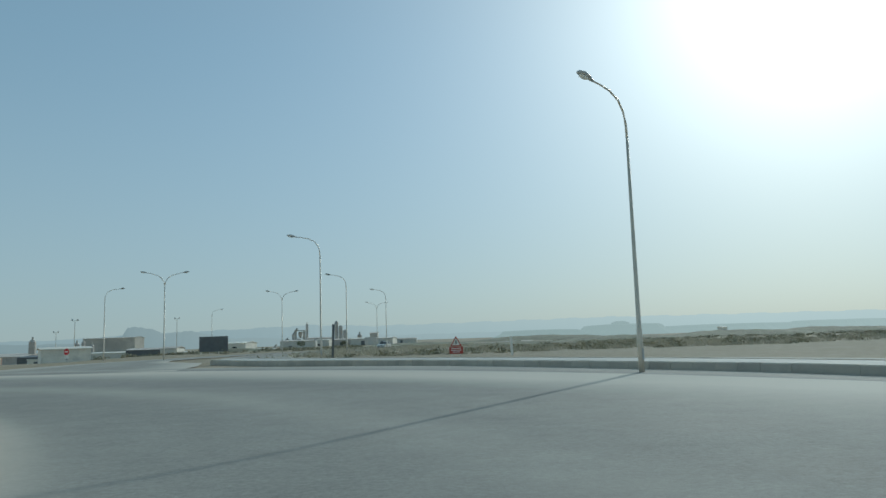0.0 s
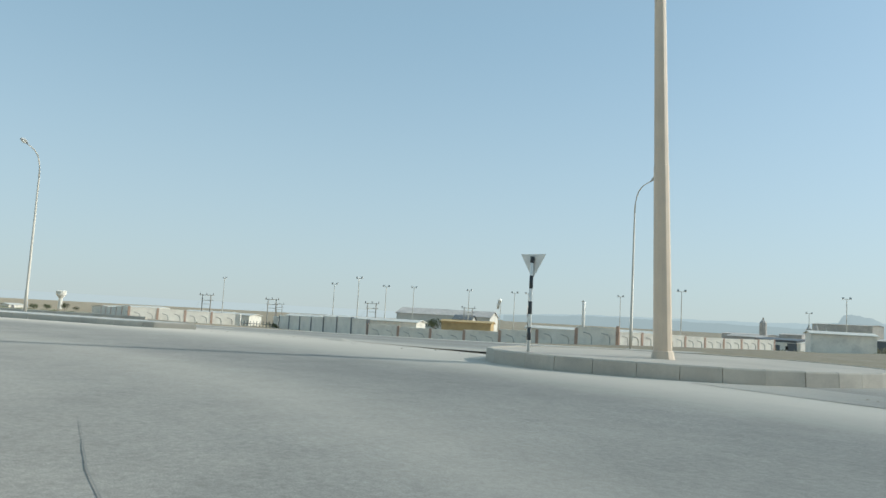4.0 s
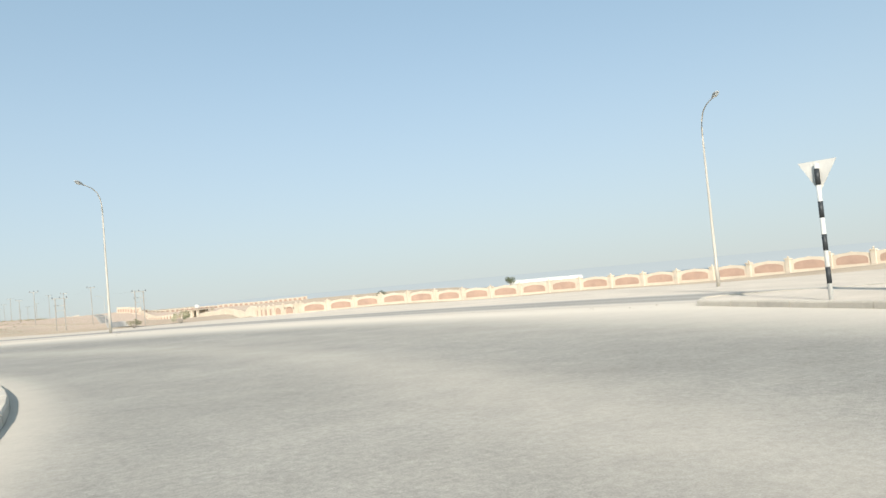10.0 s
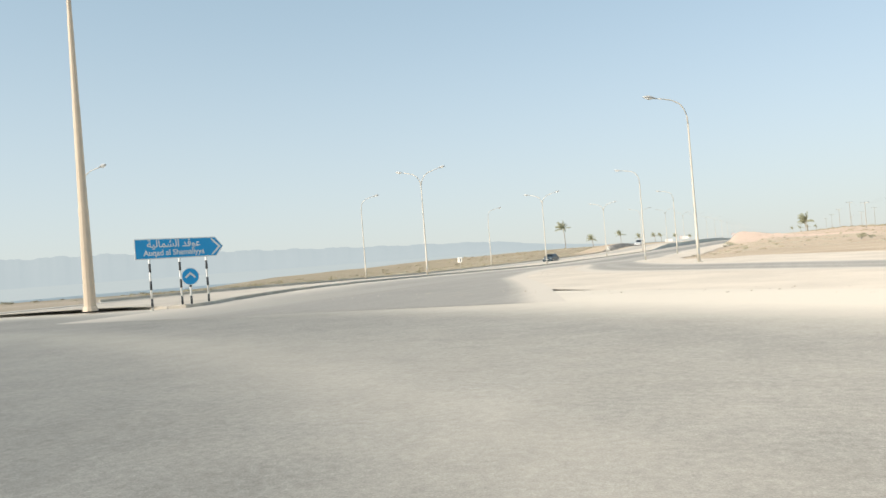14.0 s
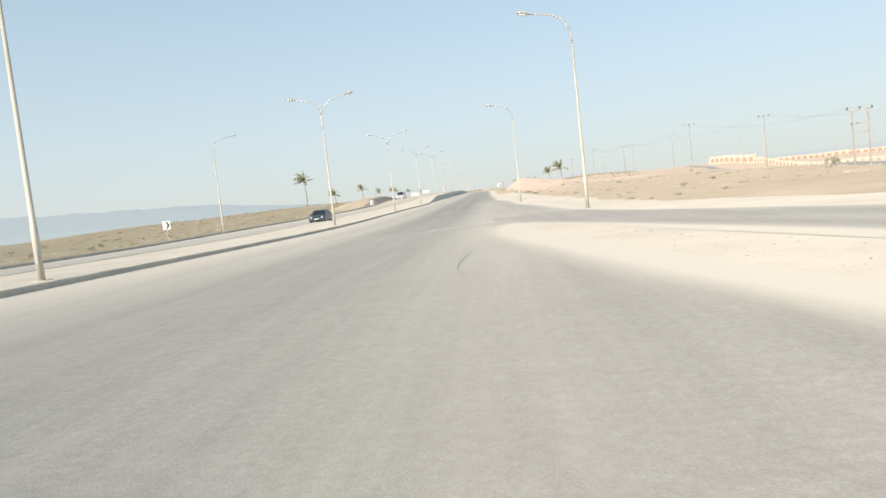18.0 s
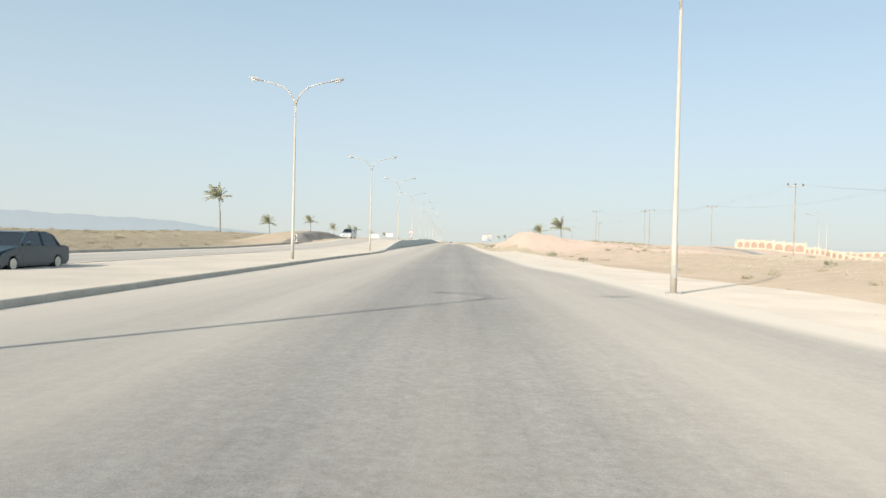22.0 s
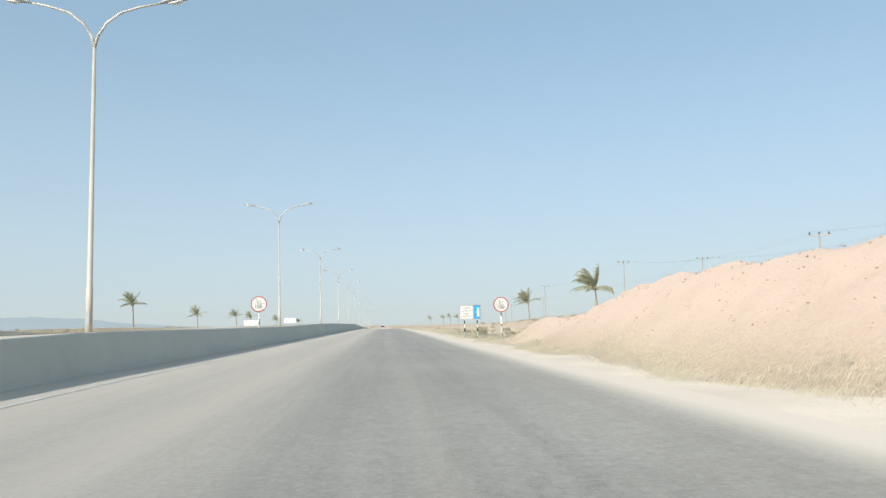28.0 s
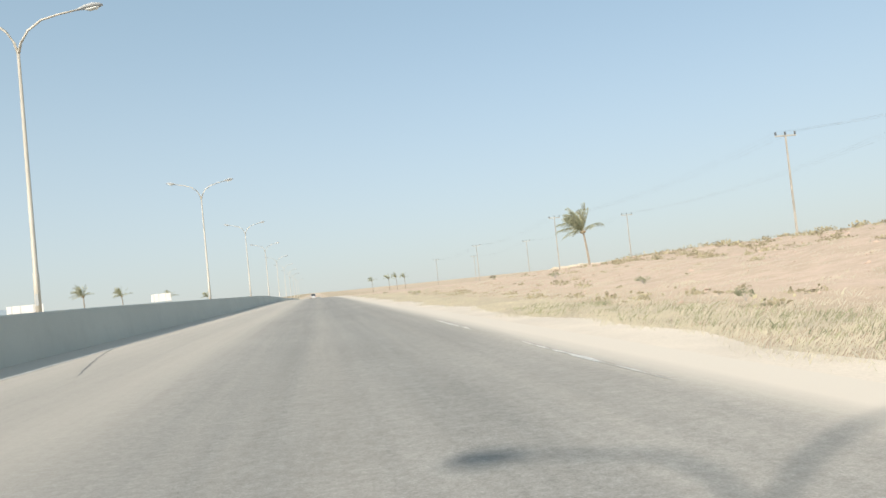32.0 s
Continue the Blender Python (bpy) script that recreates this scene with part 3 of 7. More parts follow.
def island(name, outline, label, top=None, height=0.17, step=1.0, zf=flat):
    """A kerbed island: a ring of kerb and its filling."""
    pts = resample(list(outline) + [outline[0]], step)[:-1]
    c = Vector((sum(p[0] for p in pts) / len(pts), sum(p[1] for p in pts) / len(pts)))
    e = root(name, Matrix.Identity(4), label, "kerb island", kind="structure")
    n = len(pts)
    rows = []
    for i, p in enumerate(pts):
        a, b = Vector(pts[i - 1]), Vector(pts[(i + 1) % n])
        t = (b - a).normalized()
        z = float(zf(*p))
        rows.append([(Vector((p[0] - t.y * o, p[1] + t.x * o, z + h))) for o, h in ((0, -0.1), (0.02, height - 0.04), (0.05, height), (0.2, height), (0.2, -0.1))])
    rnd = random.Random(n)
    for i in range(n):
        # one kerb stone, a little out of line with its neighbours
        a, b = rows[i], rows[(i + 1) % n]
        d = (b[2] - a[2]).normalized() * 0.008
        j = Vector((rnd.gauss(0, 0.004), rnd.gauss(0, 0.004), rnd.gauss(0, 0.004)))
        bm = nb()
        va = [bm.verts.new(v + d + j) for v in a]
        vb = [bm.verts.new(v - d + j) for v in b]
        for k in range(4):
            bm.faces.new((va[k], vb[k], vb[k + 1], va[k + 1]))
        bm.faces.new(va)
        bm.faces.new(vb[::-1])
        part("kerb_stone", bm, KERB, e)
    bm = nb()
    vs = []
    for i, p in enumerate(pts):
        a, b = Vector(pts[i - 1]), Vector(pts[(i + 1) % n])
        t = (b - a).normalized()
        vs.append(bm.verts.new((p[0] - t.y * 0.19, p[1] + t.x * 0.19, float(zf(*p)) + height - 0.025)))
    bm.faces.new(vs)
    bmesh.ops.triangulate(bm, faces=bm.faces[:])
    part("filling", bm, top or PALE_SAND, e)
    return e


def ang(x, y):
    return math.degrees(math.atan2(y - CY, x - CX))


island("centre_island", arc(37.9, -180, 176, 90), "round kerbed traffic island filled with sand")
island("north_island", [(-49, 36.6), (-40, 38.2), (-32.2, 36.8), (-34.6, 44), (-37.0, 53), (-38.2, 68), (-38.35, 110), (-38.35, 160), (-38.35, 205), (-45.9, 205), (-46, 110), (-46.2, 70), (-48, 50)], "kerbed sandy median with lamps and signs", step=1.4, zf=hw)
island("east_island", [(19.0, -18.6), (16.2, -27), (14.2, -34.0), (14.8, -37.4), (18.5, -38.6), (24, -37.6), (34, -35.6), (27.5, -27), (22.5, -19.0), (20.5, -17.6)], "kerbed sandy island with tall light mast and signs")
island("east_strip", [(19.5, -48.9), (12, -52.2), (0, -58.0), (-8, -63.2), (-17.8, -68.6), (-16.8, -70.8), (-5, -65.6), (4, -61.0), (14, -55.6), (24, -52.6), (36, -50.6), (36, -49.6), (27, -48.8)], "long narrow kerbed concrete strip", CONCRETE, height=0.27)
island("south_island", [(-35.4, -75.2), (-36.8, -72.0), (-39.5, -70.8), (-43.5, -72.4), (-46.2, -76), (-46.4, -81), (-42, -83), (-37, -80)], "kerbed sandy island with tall light mast", height=0.42)
island("south_strip", [(-62.6, -83.4), (-68, -75), (-76, -66.5), (-83, -57), (-89, -46.5), (-92, -38), (-94.5, -39), (-91.5, -49), (-85.5, -60), (-78, -70), (-70, -79.5), (-64.5, -87)], "long narrow kerbed concrete strip", CONCRETE, height=0.3)
island("east_median", [(30, -45.6), (45, -42.8), (66, -41.9), (97, -45.1), (125, -52.1), (200, -71), (200, -76), (125, -57), (97, -49.9), (64, -47.0), (46, -49.0), (37, -48.6)][::-1], "kerbed sandy median of the road leading away", step=4.0, zf=surf)



def kerb_line(name, pts, label, side=1, height=0.2, step=2.0, zf=flat):
    """A single row of kerb stones along a curve; side tells where its face looks."""
    c = resample(pts, step)
    e = root(name, Matrix.Identity(4), label, "kerb", kind="structure")
    rnd = random.Random(len(c))
    for p, q in zip(c, c[1:]):
        a, b = Vector((*p, float(zf(*p)))), Vector((*q, float(zf(*q))))
        t = (b - a).normalized()
        n = Vector((-t.y, t.x, 0)) * side
        j = Vector((rnd.gauss(0, 0.006), rnd.gauss(0, 0.006), rnd.gauss(0, 0.005)))
        bm = nb()
        va = [bm.verts.new(a + t * 0.008 + j + n * o + Vector((0, 0, h))) for o, h in ((0, -0.12), (-0.02, height - 0.04), (-0.05, height), (-0.2, height), (-0.2, -0.12))]
        vb = [bm.verts.new(b - t * 0.008 + j + n * o + Vector((0, 0, h))) for o, h in ((0, -0.12), (-0.02, height - 0.04), (-0.05, height), (-0.2, height), (-0.2, -0.12))]
        for k in range(4):
            bm.faces.new((va[k], vb[k], vb[k + 1], va[k + 1]))
        bm.faces.new(va)
        bm.faces.new(vb[::-1])
        bmesh.ops.recalc_face_normals(bm, faces=bm.faces[:])
        part("kerb_stone", bm, KERB, e)


kerb_line("kerb_far_side", [(-56.5, 52), (-56.5, 90), (-56.5, 130), (-56.5, 170), (-56.5, 195), (-55.9, 202), (-54.0, 210), (-51.6, 217)], "low concrete kerb beyond the far carriageway", -1, 0.22, 2.2, lambda x, y: road_z(y) + float(wall_z(y)))
kerb_line("kerb_east_verge", [(-2, -74.2), (6, -71.6), (16, -68.6), (27, -65.1), (36, -61.9), (46, -59.1), (56, -57.6), (66, -57.1), (97, -59.6)], "concrete kerb before the weedy verge", 1, 0.24, 1.6, surf)


def gz(x, y):
    return float(ground_z(x, y))


# ---- street lamps ----
LAMP_CREAM = material("dusty_cream_steel", (0.60, 0.55, 0.46), 0.55, metal=0.1, spread=0.06, scale=1, fine=30, bump=0.03, stain=0.08)
def lamp_head(parent, tip, towards):
    """A cobra-head luminaire at the end of an arm."""
    a = math.atan2(towards[1], towards[0])
    m = Matrix.Translation(tip) @ pose(0, 0, 0, 0, -12, math.degrees(a))
    bm = nb()
    tube(bm, [m @ Vector(p) for p in ((-0.12, 0, 0), (0.02, 0, 0.01), (0.25, 0, 0.03), (0.5, 0, 0.03), (0.72, 0, 0.0), (0.82, 0, -0.03))], [0.045, 0.07, 0.13, 0.155, 0.12, 0.04], 10, flat=0.62)
    h = part("luminaire", bm, GREY_PAINT, parent, "grey cobra-head luminaire", True)
    bm = nb()
    tube(bm, [m @ Vector(p) for p in ((0.2, 0, -0.05), (0.36, 0, -0.085), (0.6, 0, -0.08), (0.7, 0, -0.05))], [0.04, 0.1, 0.1, 0.04], 10, flat=0.5)
    part("lens", bm, LENS, h, smooth=True)


def lamp(name, arms, label, group):
    """A tapered steel lamp post with one or two curved arms."""
    e = root(name, Matrix.Identity(4), label, "street lamp", group)
    bm = nb()
    box(bm, -0.2, -0.2, -0.02, 0.2, 0.2, 0.03)
    part("base_plate", bm, STEEL, e)
    bm = nb()
    top = 9.3 if len(arms) == 2 else 8.85
    tube(bm, [(0, 0, 0.02), (0, 0, 1.6), (0, 0, 1.62), (0, 0, top)], [0.105, 0.1, 0.085, 0.05], 12)
    part("post", bm, LAMP_CREAM, e, smooth=True)
    bm = nb()
    box(bm, -0.05, -0.108, 0.5, 0.05, -0.095, 0.9)
    part("access_door", bm, GREY_PAINT, e)
    for s in arms:
        bm = nb()
        if len(arms) == 2:
            pts = [(0, 0, top - 0.15), (0.10 * s, 0, top + 0.25), (0.35 * s, 0, top + 0.68), (0.8 * s, 0, top + 1.03), (1.4 * s, 0, top + 1.22), (2.05 * s, 0, top + 1.36)]
        else:
            pts = [(0, 0, top - 0.1), (0.03 * s, 0, top + 0.45), (0.16 * s, 0, top + 0.9), (0.45 * s, 0, top + 1.3), (0.95 * s, 0, top + 1.55), (1.5 * s, 0, top + 1.66), (2.0 * s, 0, top + 1.72)]
        tube(bm, pts, [0.05, 0.045, 0.042, 0.038, 0.035, 0.032, 0.03][:len(pts)], 8)
        a = part("arm", bm, LAMP_CREAM, e, smooth=True)
        lamp_head(e, pts[-1], (s, 0))
    return e


double = lamp("street_lamp", (1, -1), "tall galvanised double-arm street lamp on the median", "median street lamps")
single = lamp("street_lamp", (-1,), "tall galvanised single-arm street lamp with curved top", "roadside street lamps")
double.matrix_world = pose(-39.5, 77.2, float(road_z(77.2)) + 0.14)
k = 1
for k in range(1, 16):
    y = 77.2 + 40.43 * k
    z = float(road_z(y)) + (0.14 if y < 205 else float(wall_z(y)) - 0.25)
    copy_thing(double, pose(-39.5 if y < 205 else -39.35, y + (0 if y < 205 else 0.3), z))
for x, y, a in ((-49.8, -115, 12), (-59.0, -152, 18), (-75.0, -196, 22), (50.9, -44.5, -10), (91, -46.5, 85), (131, -56, 77), (171, -66, 77), (211, -76, 77)):
    copy_thing(double, pose(x, y, gz(x, y) + 0.06, 0, 0, a))
first = True
for x, y, dx, dy in ((-71.2, -85.9, 2.3, 0.2), (-71.6, -121.9, 1, 0.1), (-77.0, -152, 1, 0.1), (-85.8, -48.9, 0.8, 0.6), (-27.3, -95.4, -2, 1.1), (-35.5, -134.7, -1.3, -0.8), (-35.0, -205.0, -1.3, -0.6), (-1.6, -66.8, -2.2, 1.7), (35.0, -57.7, 0.9, 1.7), (71.2, -29.7, 1.5, -1.2),
                     (80, -60, -0.2, 1), (121, -67.5, -0.2, 1), (111, -36.5, 0.1, -1), (161, -78, -0.2, 1), (151, -46.5, 0.2, -1), (36.8, -6.3, -0.5, -0.8), (9.1, 24.3, -1.6, -1.7), (-11.3, 59.6, -2.1, -1.2), (-21.2, 97.1, -1, 0), (-23.0, 137.3, -1, 0),
                     (43, 261.6, -1, 0), (62, 296, -1, 0.2), (-56.4, 51, 1, 0), (-56.2, 92.5, 1, 0), (-56.2, 137, 1, 0)):
    m = pose(x, y, (float(road_z(y)) if y > 40 and x < 0 else max(gz(x, y), -0.45) if math.hypot(x - CX, y - CY) < 112 else gz(x, y)) + 0.02, 0, 0, math.degrees(math.atan2(-dy, -dx)))
    if first:
        single.matrix_world = m
        first = False
    else:
        copy_thing(single, m)


def mast(m):
    e = root("light_mast", m, "tall cream-painted tapered lighting mast with a crown of floodlights", "light mast", "roundabout masts")
    bm = nb()
    tube(bm, [(0, 0, 0), (0, 0, 0.3), (0, 0, 0.32), (0, 0, 7), (0, 0, 7.02), (0, 0, 14), (0, 0, 14.02), (0, 0, 20), (0, 0, 20.02), (0, 0, 24.8)], [0.38, 0.32, 0.29, 0.24, 0.23, 0.18, 0.17, 0.13, 0.12, 0.09], 12)
    part("post", bm, CREAM_POLE, e)
    bm = nb()
    tube(bm, [(0, 0, 24.5), (0, 0, 24.95)], [0.2, 0.16], 12)
    part("crown_ring", bm, STEEL, e)
    for i in range(8):
        a = 2 * math.pi * i / 8
        c, s = math.cos(a), math.sin(a)
        bm = nb()
        tube(bm, [(c * 0.15, s * 0.15, 24.8), (c * 0.9, s * 0.9, 24.95)], 0.03, 6)
        arm = part("arm", bm, STEEL, e)
        mm = Matrix.Translation((c * 0.9, s * 0.9, 24.95)) @ pose(0, 0, 0, 0, -10, math.degrees(a))
        bm = nb()
        tube(bm, [mm @ Vector(p) for p in ((-0.1, 0, 0), (0.1, 0, 0.02), (0.5, 0, 0.03), (0.8, 0, -0.02))], [0.06, 0.13, 0.17, 0.06], 8, flat=0.6)
        part("floodlight", bm, GREY_PAINT, arm)
    return e


m1 = mast(pose(17.5, -28.8, 0.14) @ Matrix.Diagonal((1, 1, 0.82, 1)))
copy_thing(m1, pose(-41.3, -75.3, 0.36, 0, 2.2) @ Matrix.Diagonal((1, 1, 1.08, 1)))
copy_thing(m1, pose(-38.0, 36.2, 0.14) @ Matrix.Diagonal((1, 1, 0.9, 1)))

# ---- retaining wall of the raised far carriageway ----
bm = nb()
prev = None
for y in list(np.arange(196, 420, 4.0)) + list(np.arange(420, 1000, 40.0)):
    z0, z1 = hw(-38.3, y), float(road_z(y)) + max(0.19, float(wall_z(y)) + 0.02)
    row = [bm.verts.new(p) for p in ((-38.28, y, z0 - 0.1), (-38.33, y, z0 + 0.2 * (z1 - z0)), (-38.5, y, z1 - 0.04), (-38.53, y, z1), (-38.78, y, z1), (-38.8, y, z0 - 0.1))]
    if prev:
        for i in range(5):
            bm.faces.new((prev[i], row[i], row[i + 1], prev[i + 1]))
    prev = row
tagged(part("retaining_wall", bm, WALL_CONCRETE), "long smooth grey concrete retaining wall beside the highway", "wall", kind="structure")
bm = nb()
prev = None
for y in list(np.arange(197, 420, 4.0)) + list(np.arange(420, 1000, 40.0)):
    z1 = float(road_z(y)) + max(0.14, float(wall_z(y)) - 0.02)
    row = [bm.verts.new(p) for p in ((-38.76, y, z1), (-46.1, y, z1))]
    if prev:
        bm.faces.new((prev[0], row[0], row[1], prev[1]))
    prev = row
tagged(part("median", bm, PALE_SAND), "pale sandy median behind the retaining wall", "median", kind="structure")


# ---- writing and signs ----
GREY_BACK = material("grey_sign_back", (0.55, 0.55, 0.53), 0.5, metal=0.4, spread=0.08, scale=0.4, bump=0.02)
CYAN_SHEET = material("sky_blue_sheet", (0.02, 0.33, 0.66), 0.4, spread=0.05, scale=0.5, bump=0.0, spec=0.3, stain=0.06)
DULL_RED = material("dull_red_sheet", (0.40, 0.075, 0.075), 0.5, spread=0.1, scale=0.3, bump=0)
SIGN_CREAM = material("sun_bleached_sign_white", (0.72, 0.70, 0.64), 0.55, spread=0.06, scale=0.4, bump=0.02, stain=0.1)
RED_BOARD = material("faded_red_board", (0.42, 0.09, 0.07), 0.6, spread=0.12, scale=0.4, bump=0.03, stain=0.2)


def lettering(text, size, m, mat, parent, width=None, bold=0.016):
    """Raised characters lying in the x, y plane of m, centred."""
    c = bpy.data.curves.new("lettering", "FONT")
    c.body, c.size, c.extrude, c.align_x, c.align_y = text, size, 0.002, "CENTER", "CENTER"
    c.offset = size * bold
    ob = bpy.data.objects.new("lettering", c)
    me = bpy.data.meshes.new_from_object(ob)
    bpy.data.objects.remove(ob)
    bpy.data.curves.remove(c)
    xs = [v.co.x for v in me.vertices]
    ys = [v.co.y for v in me.vertices]
    k = width / (max(xs) - min(xs)) if width else 1.0
    mid = Vector(((max(xs) + min(xs)) / 2, (max(ys) + min(ys)) / 2, 0))
    for v in me.vertices:
        v.co = m @ ((v.co - mid) * k)
    me.materials.clear()
    me.materials.append(mat)
    return part("lettering", me, None, parent)


def arabic(*codes):
    return "".join(chr(c) for c in codes)


RAYSUT = arabic(0xFE95, 0xFEEE, 0xFEB4, 0xFEF3, 0xFEAD)
MUGHSAIL = arabic(0xFEDE, 0xFEF4, 0xFEB4, 0xFED0, 0xFEE4, 0xFEDF, 0xFE8D)
AUQAD = arabic(0xFE94, 0xFEF4, 0xFEDF, 0xFE8E, 0xFEE4, 0xFEB8, 0xFEDF, 0xFE8D, 0x20, 0xFEAA, 0xFED7, 0xFEEE, 0xFECB)
TRUCKS_1 = arabic(0xFE95, 0xFE8E, 0xFEE8, 0xFEA3, 0xFE8E, 0xFEB8, 0xFEDF, 0xFE8D)
TRUCKS_2 = arabic(0xFEE6, 0xFEF4, 0xFEE4, 0xFEF4, 0xFEDF, 0xFE8D, 0x20, 0xFEE1, 0xFEB0, 0xFEE0, 0xFE97)
HUNDRED = arabic(0x0661, 0x0660, 0x0660)


def striped_post(parent, x, y, z0, z1, radius=0.055, first=0, band=0.42):
    """A post painted in black and white bands, each band a sleeve."""
    bm = nb()
    tube(bm, [(x, y, z0 - 0.15), (x, y, z1)], radius - 0.004, 10)
    p = part("post", bm, WHITE, parent, smooth=True)
    z, k = z0, first
    while z < z1 - 0.05:
        if k % 2:
            bm = nb()
            tube(bm, [(x, y, z), (x, y, min(z + band, z1))], radius, 10)
            part("black_band", bm, BLACK, p, smooth=True)
        z += band
        k += 1
    return p


def at_front(x, z, y):
    """Frame of a sign's face: outline x, y becomes x, z, and depth comes forward."""
    return Matrix.Translation((x, -y, z)) @ UP


def pointed(w, h, inset=0.0, tip=0.42):
    i = inset
    return [(i, i), (w - tip - i * 0.45, i), (w - i * 1.35, h / 2), (w - tip - i * 0.45, h - i), (i, h - i)]


def arrow_panel(parent, x, z, w, h, y, lines):
    """A blue direction panel with a white rim and a chevron at its point."""
    bm = nb()
    prism(bm, pointed(w, h), 0, 0.02, at_front(x, z, y))
    pan = part("panel", bm, WHITE, parent, "white-rimmed blue direction panel")
    bm = nb()
    prism(bm, pointed(w, h, 0.045), 0.02, 0.026, at_front(x, z, y))
    part("blue_field", bm, CYAN_SHEET, pan)
    bm = nb()
    c = 0.13
    prism(bm, [(w - 0.70, 0.09), (w - 0.70 + c, 0.09), (w - 0.14, h / 2), (w - 0.70 + c, h - 0.09), (w - 0.70, h - 0.09), (w - 0.14 - c * 1.1, h / 2)], 0.026, 0.031, at_front(x, z, y))
    part("chevron", bm, WHITE, pan)
    for text, size, cx, cz, wid in lines:
        lettering(text, size, at_front(x, z, y) @ Matrix.Translation((cx, cz, 0.031)), WHITE, pan, wid)
    for zz in (0.25, 0.75):
        bm = nb()
        box(bm, x + 0.08, -y + 0.002, z + h * zz - 0.03, x + w - 0.5, -y + 0.04, z + h * zz + 0.03)
        part("rail", bm, GREY_BACK, pan)


# Direction signs on the east island
sg = root("direction_sign", pose(16.7, -34.5, 0.14, 0, 0, -45), "two stacked blue direction signs on striped posts in sand", "road sign")
arrow_panel(sg, 0.05, 2.5, 2.12, 0.95, 0.06, [(RAYSUT, 0.36, 0.75, 0.64, 1.15), ("Raysut", 0.3, 0.78, 0.25, 0.95)])
arrow_panel(sg, -0.32, 1.52, 2.52, 0.96, 0.06, [(MUGHSAIL, 0.36, 0.95, 0.66, 1.55), ("al Mughsail", 0.3, 0.98, 0.25, 1.55)])
for px in (0.62, 1.68):
    striped_post(sg, px, 0.0, 0, 3.3, first=1)


def disc(n=36, r=1.0):
    return [(r * math.cos(2 * math.pi * i / n), r * math.sin(2 * math.pi * i / n)) for i in range(n)]


def round_sign(name, m, r, zc, label, face, rim, group=""):
    e = root(name, m, label, "road sign", group)
    bm = nb()
    prism(bm, disc(40, r), 0, 0.015, at_front(0, zc, 0.07))
    d = part("disc", bm, rim, e)
    bm = nb()
    prism(bm, disc(40, r * (0.93 if face is CYAN_SHEET else 0.87)), 0.015, 0.02, at_front(0, zc, 0.07))
    part("face", bm, face, d)
    bm = nb()
    box(bm, -0.06, -0.07, zc - 0.15, 0.06, -0.03, zc + 0.15)
    part("clamp", bm, GREY_BACK, e)
    return e, d


rs, dd = round_sign("keep_either_side_sign", pose(15.3, -35.5, 0.14, 0, 0, -48), 0.56, 1.6, "round blue sign with a white double arrow on a striped post", CYAN_SHEET, WHITE)
bm = nb()
for s in (-1, 1):
    ang_ = 48 * s
    m = at_front(0, 1.6, 0.07) @ pose(0, 0.2, 0) @ pose(0, 0, 0, 0, 0, ang_)
    prism(bm, [(-0.055, 0.02), (-0.055, -0.4), (0.055, -0.4), (0.055, 0.02)], 0.02, 0.026, m)
    prism(bm, [(-0.14, -0.34), (0.0, -0.55), (0.14, -0.34)], 0.021, 0.027, m)
part("arrow", bm, WHITE, dd)
striped_post(rs, 0, 0, 0, 2.0, first=0, band=0.36)

sg = root("direction_sign", pose(-33.8, 35.4, 0.14, 0, 0, 70.8), "wide blue direction sign on three striped posts", "road sign")
arrow_panel(sg, 0, 2.3, 4.55, 0.98, 0.06, [(AUQAD, 0.36, 1.95, 0.68, 2.7), ("Auqad al Shamaliyya", 0.3, 1.95, 0.26, 3.1)])
for px in (0.7, 2.2, 3.6):
    striped_post(sg, px, 0.0, 0, 3.1, first=1)
rs, dd = round_sign("keep_either_side_sign", pose(-32.4, 37.4, 0.14, 0, 0, 60), 0.42, 1.35, "small round blue sign with white arrow below the direction sign", CYAN_SHEET, WHITE)
bm = nb()
for s in (-1, 1):
    m = at_front(0, 1.35, 0.07) @ pose(0, 0.16, 0) @ pose(0, 0, 0, 0, 0, 48 * s)
    prism(bm, [(-0.045, 0.02), (-0.045, -0.32), (0.045, -0.32), (0.045, 0.02)], 0.02, 0.026, m)
part("arrow", bm, WHITE, dd)
striped_post(rs, 0, 0, 0, 1.7, first=1)


def yield_sign(m, top, label):
    e = root("give_way_sign", m, label, "road sign", "give way signs")
    r = 0.52
    tri_ = lambda k: [(0, -r * k), (0.866 * r * k, r * 0.5 * k), (-0.866 * r * k, r * 0.5 * k)]
    zc = top - 0.28
    bm = nb()
    prism(bm, tri_(1.0), 0, 0.012, at_front(0, zc, 0.06))
    d = part("plate", bm, SIGN_CREAM, e)
    bm = nb()
    prism(bm, tri_(0.99), 0.012, 0.016, at_front(0, zc, 0.06))
    part("red_rim", bm, RED, d)
    bm = nb()
    prism(bm, tri_(0.76), 0.016, 0.02, at_front(0, zc, 0.06))
    part("white_field", bm, SIGN_CREAM, d)
    striped_post(e, 0, 0, 0, top - 0.1, 0.06, first=0, band=0.4)
    return e


yield_sign(pose(-38.6, -72.0, 0.36, 0, 0, 10), 3.1, "give way sign seen from its grey back on a striped post")
yield_sign(pose(25.2, -59.3, -0.1, 0, 0, -92), 2.6, "white triangular give way sign with red rim on a striped post")
yield_sign(pose(18.0, -23.3, 0.14, 0, 0, 100), 3.42, "give way sign on a striped post turned away")
yield_sign(pose(-18.7, -95.4, -0.4, 0, 0, 126), 2.8, "worn give way sign seen edge-on beside the compound wall")
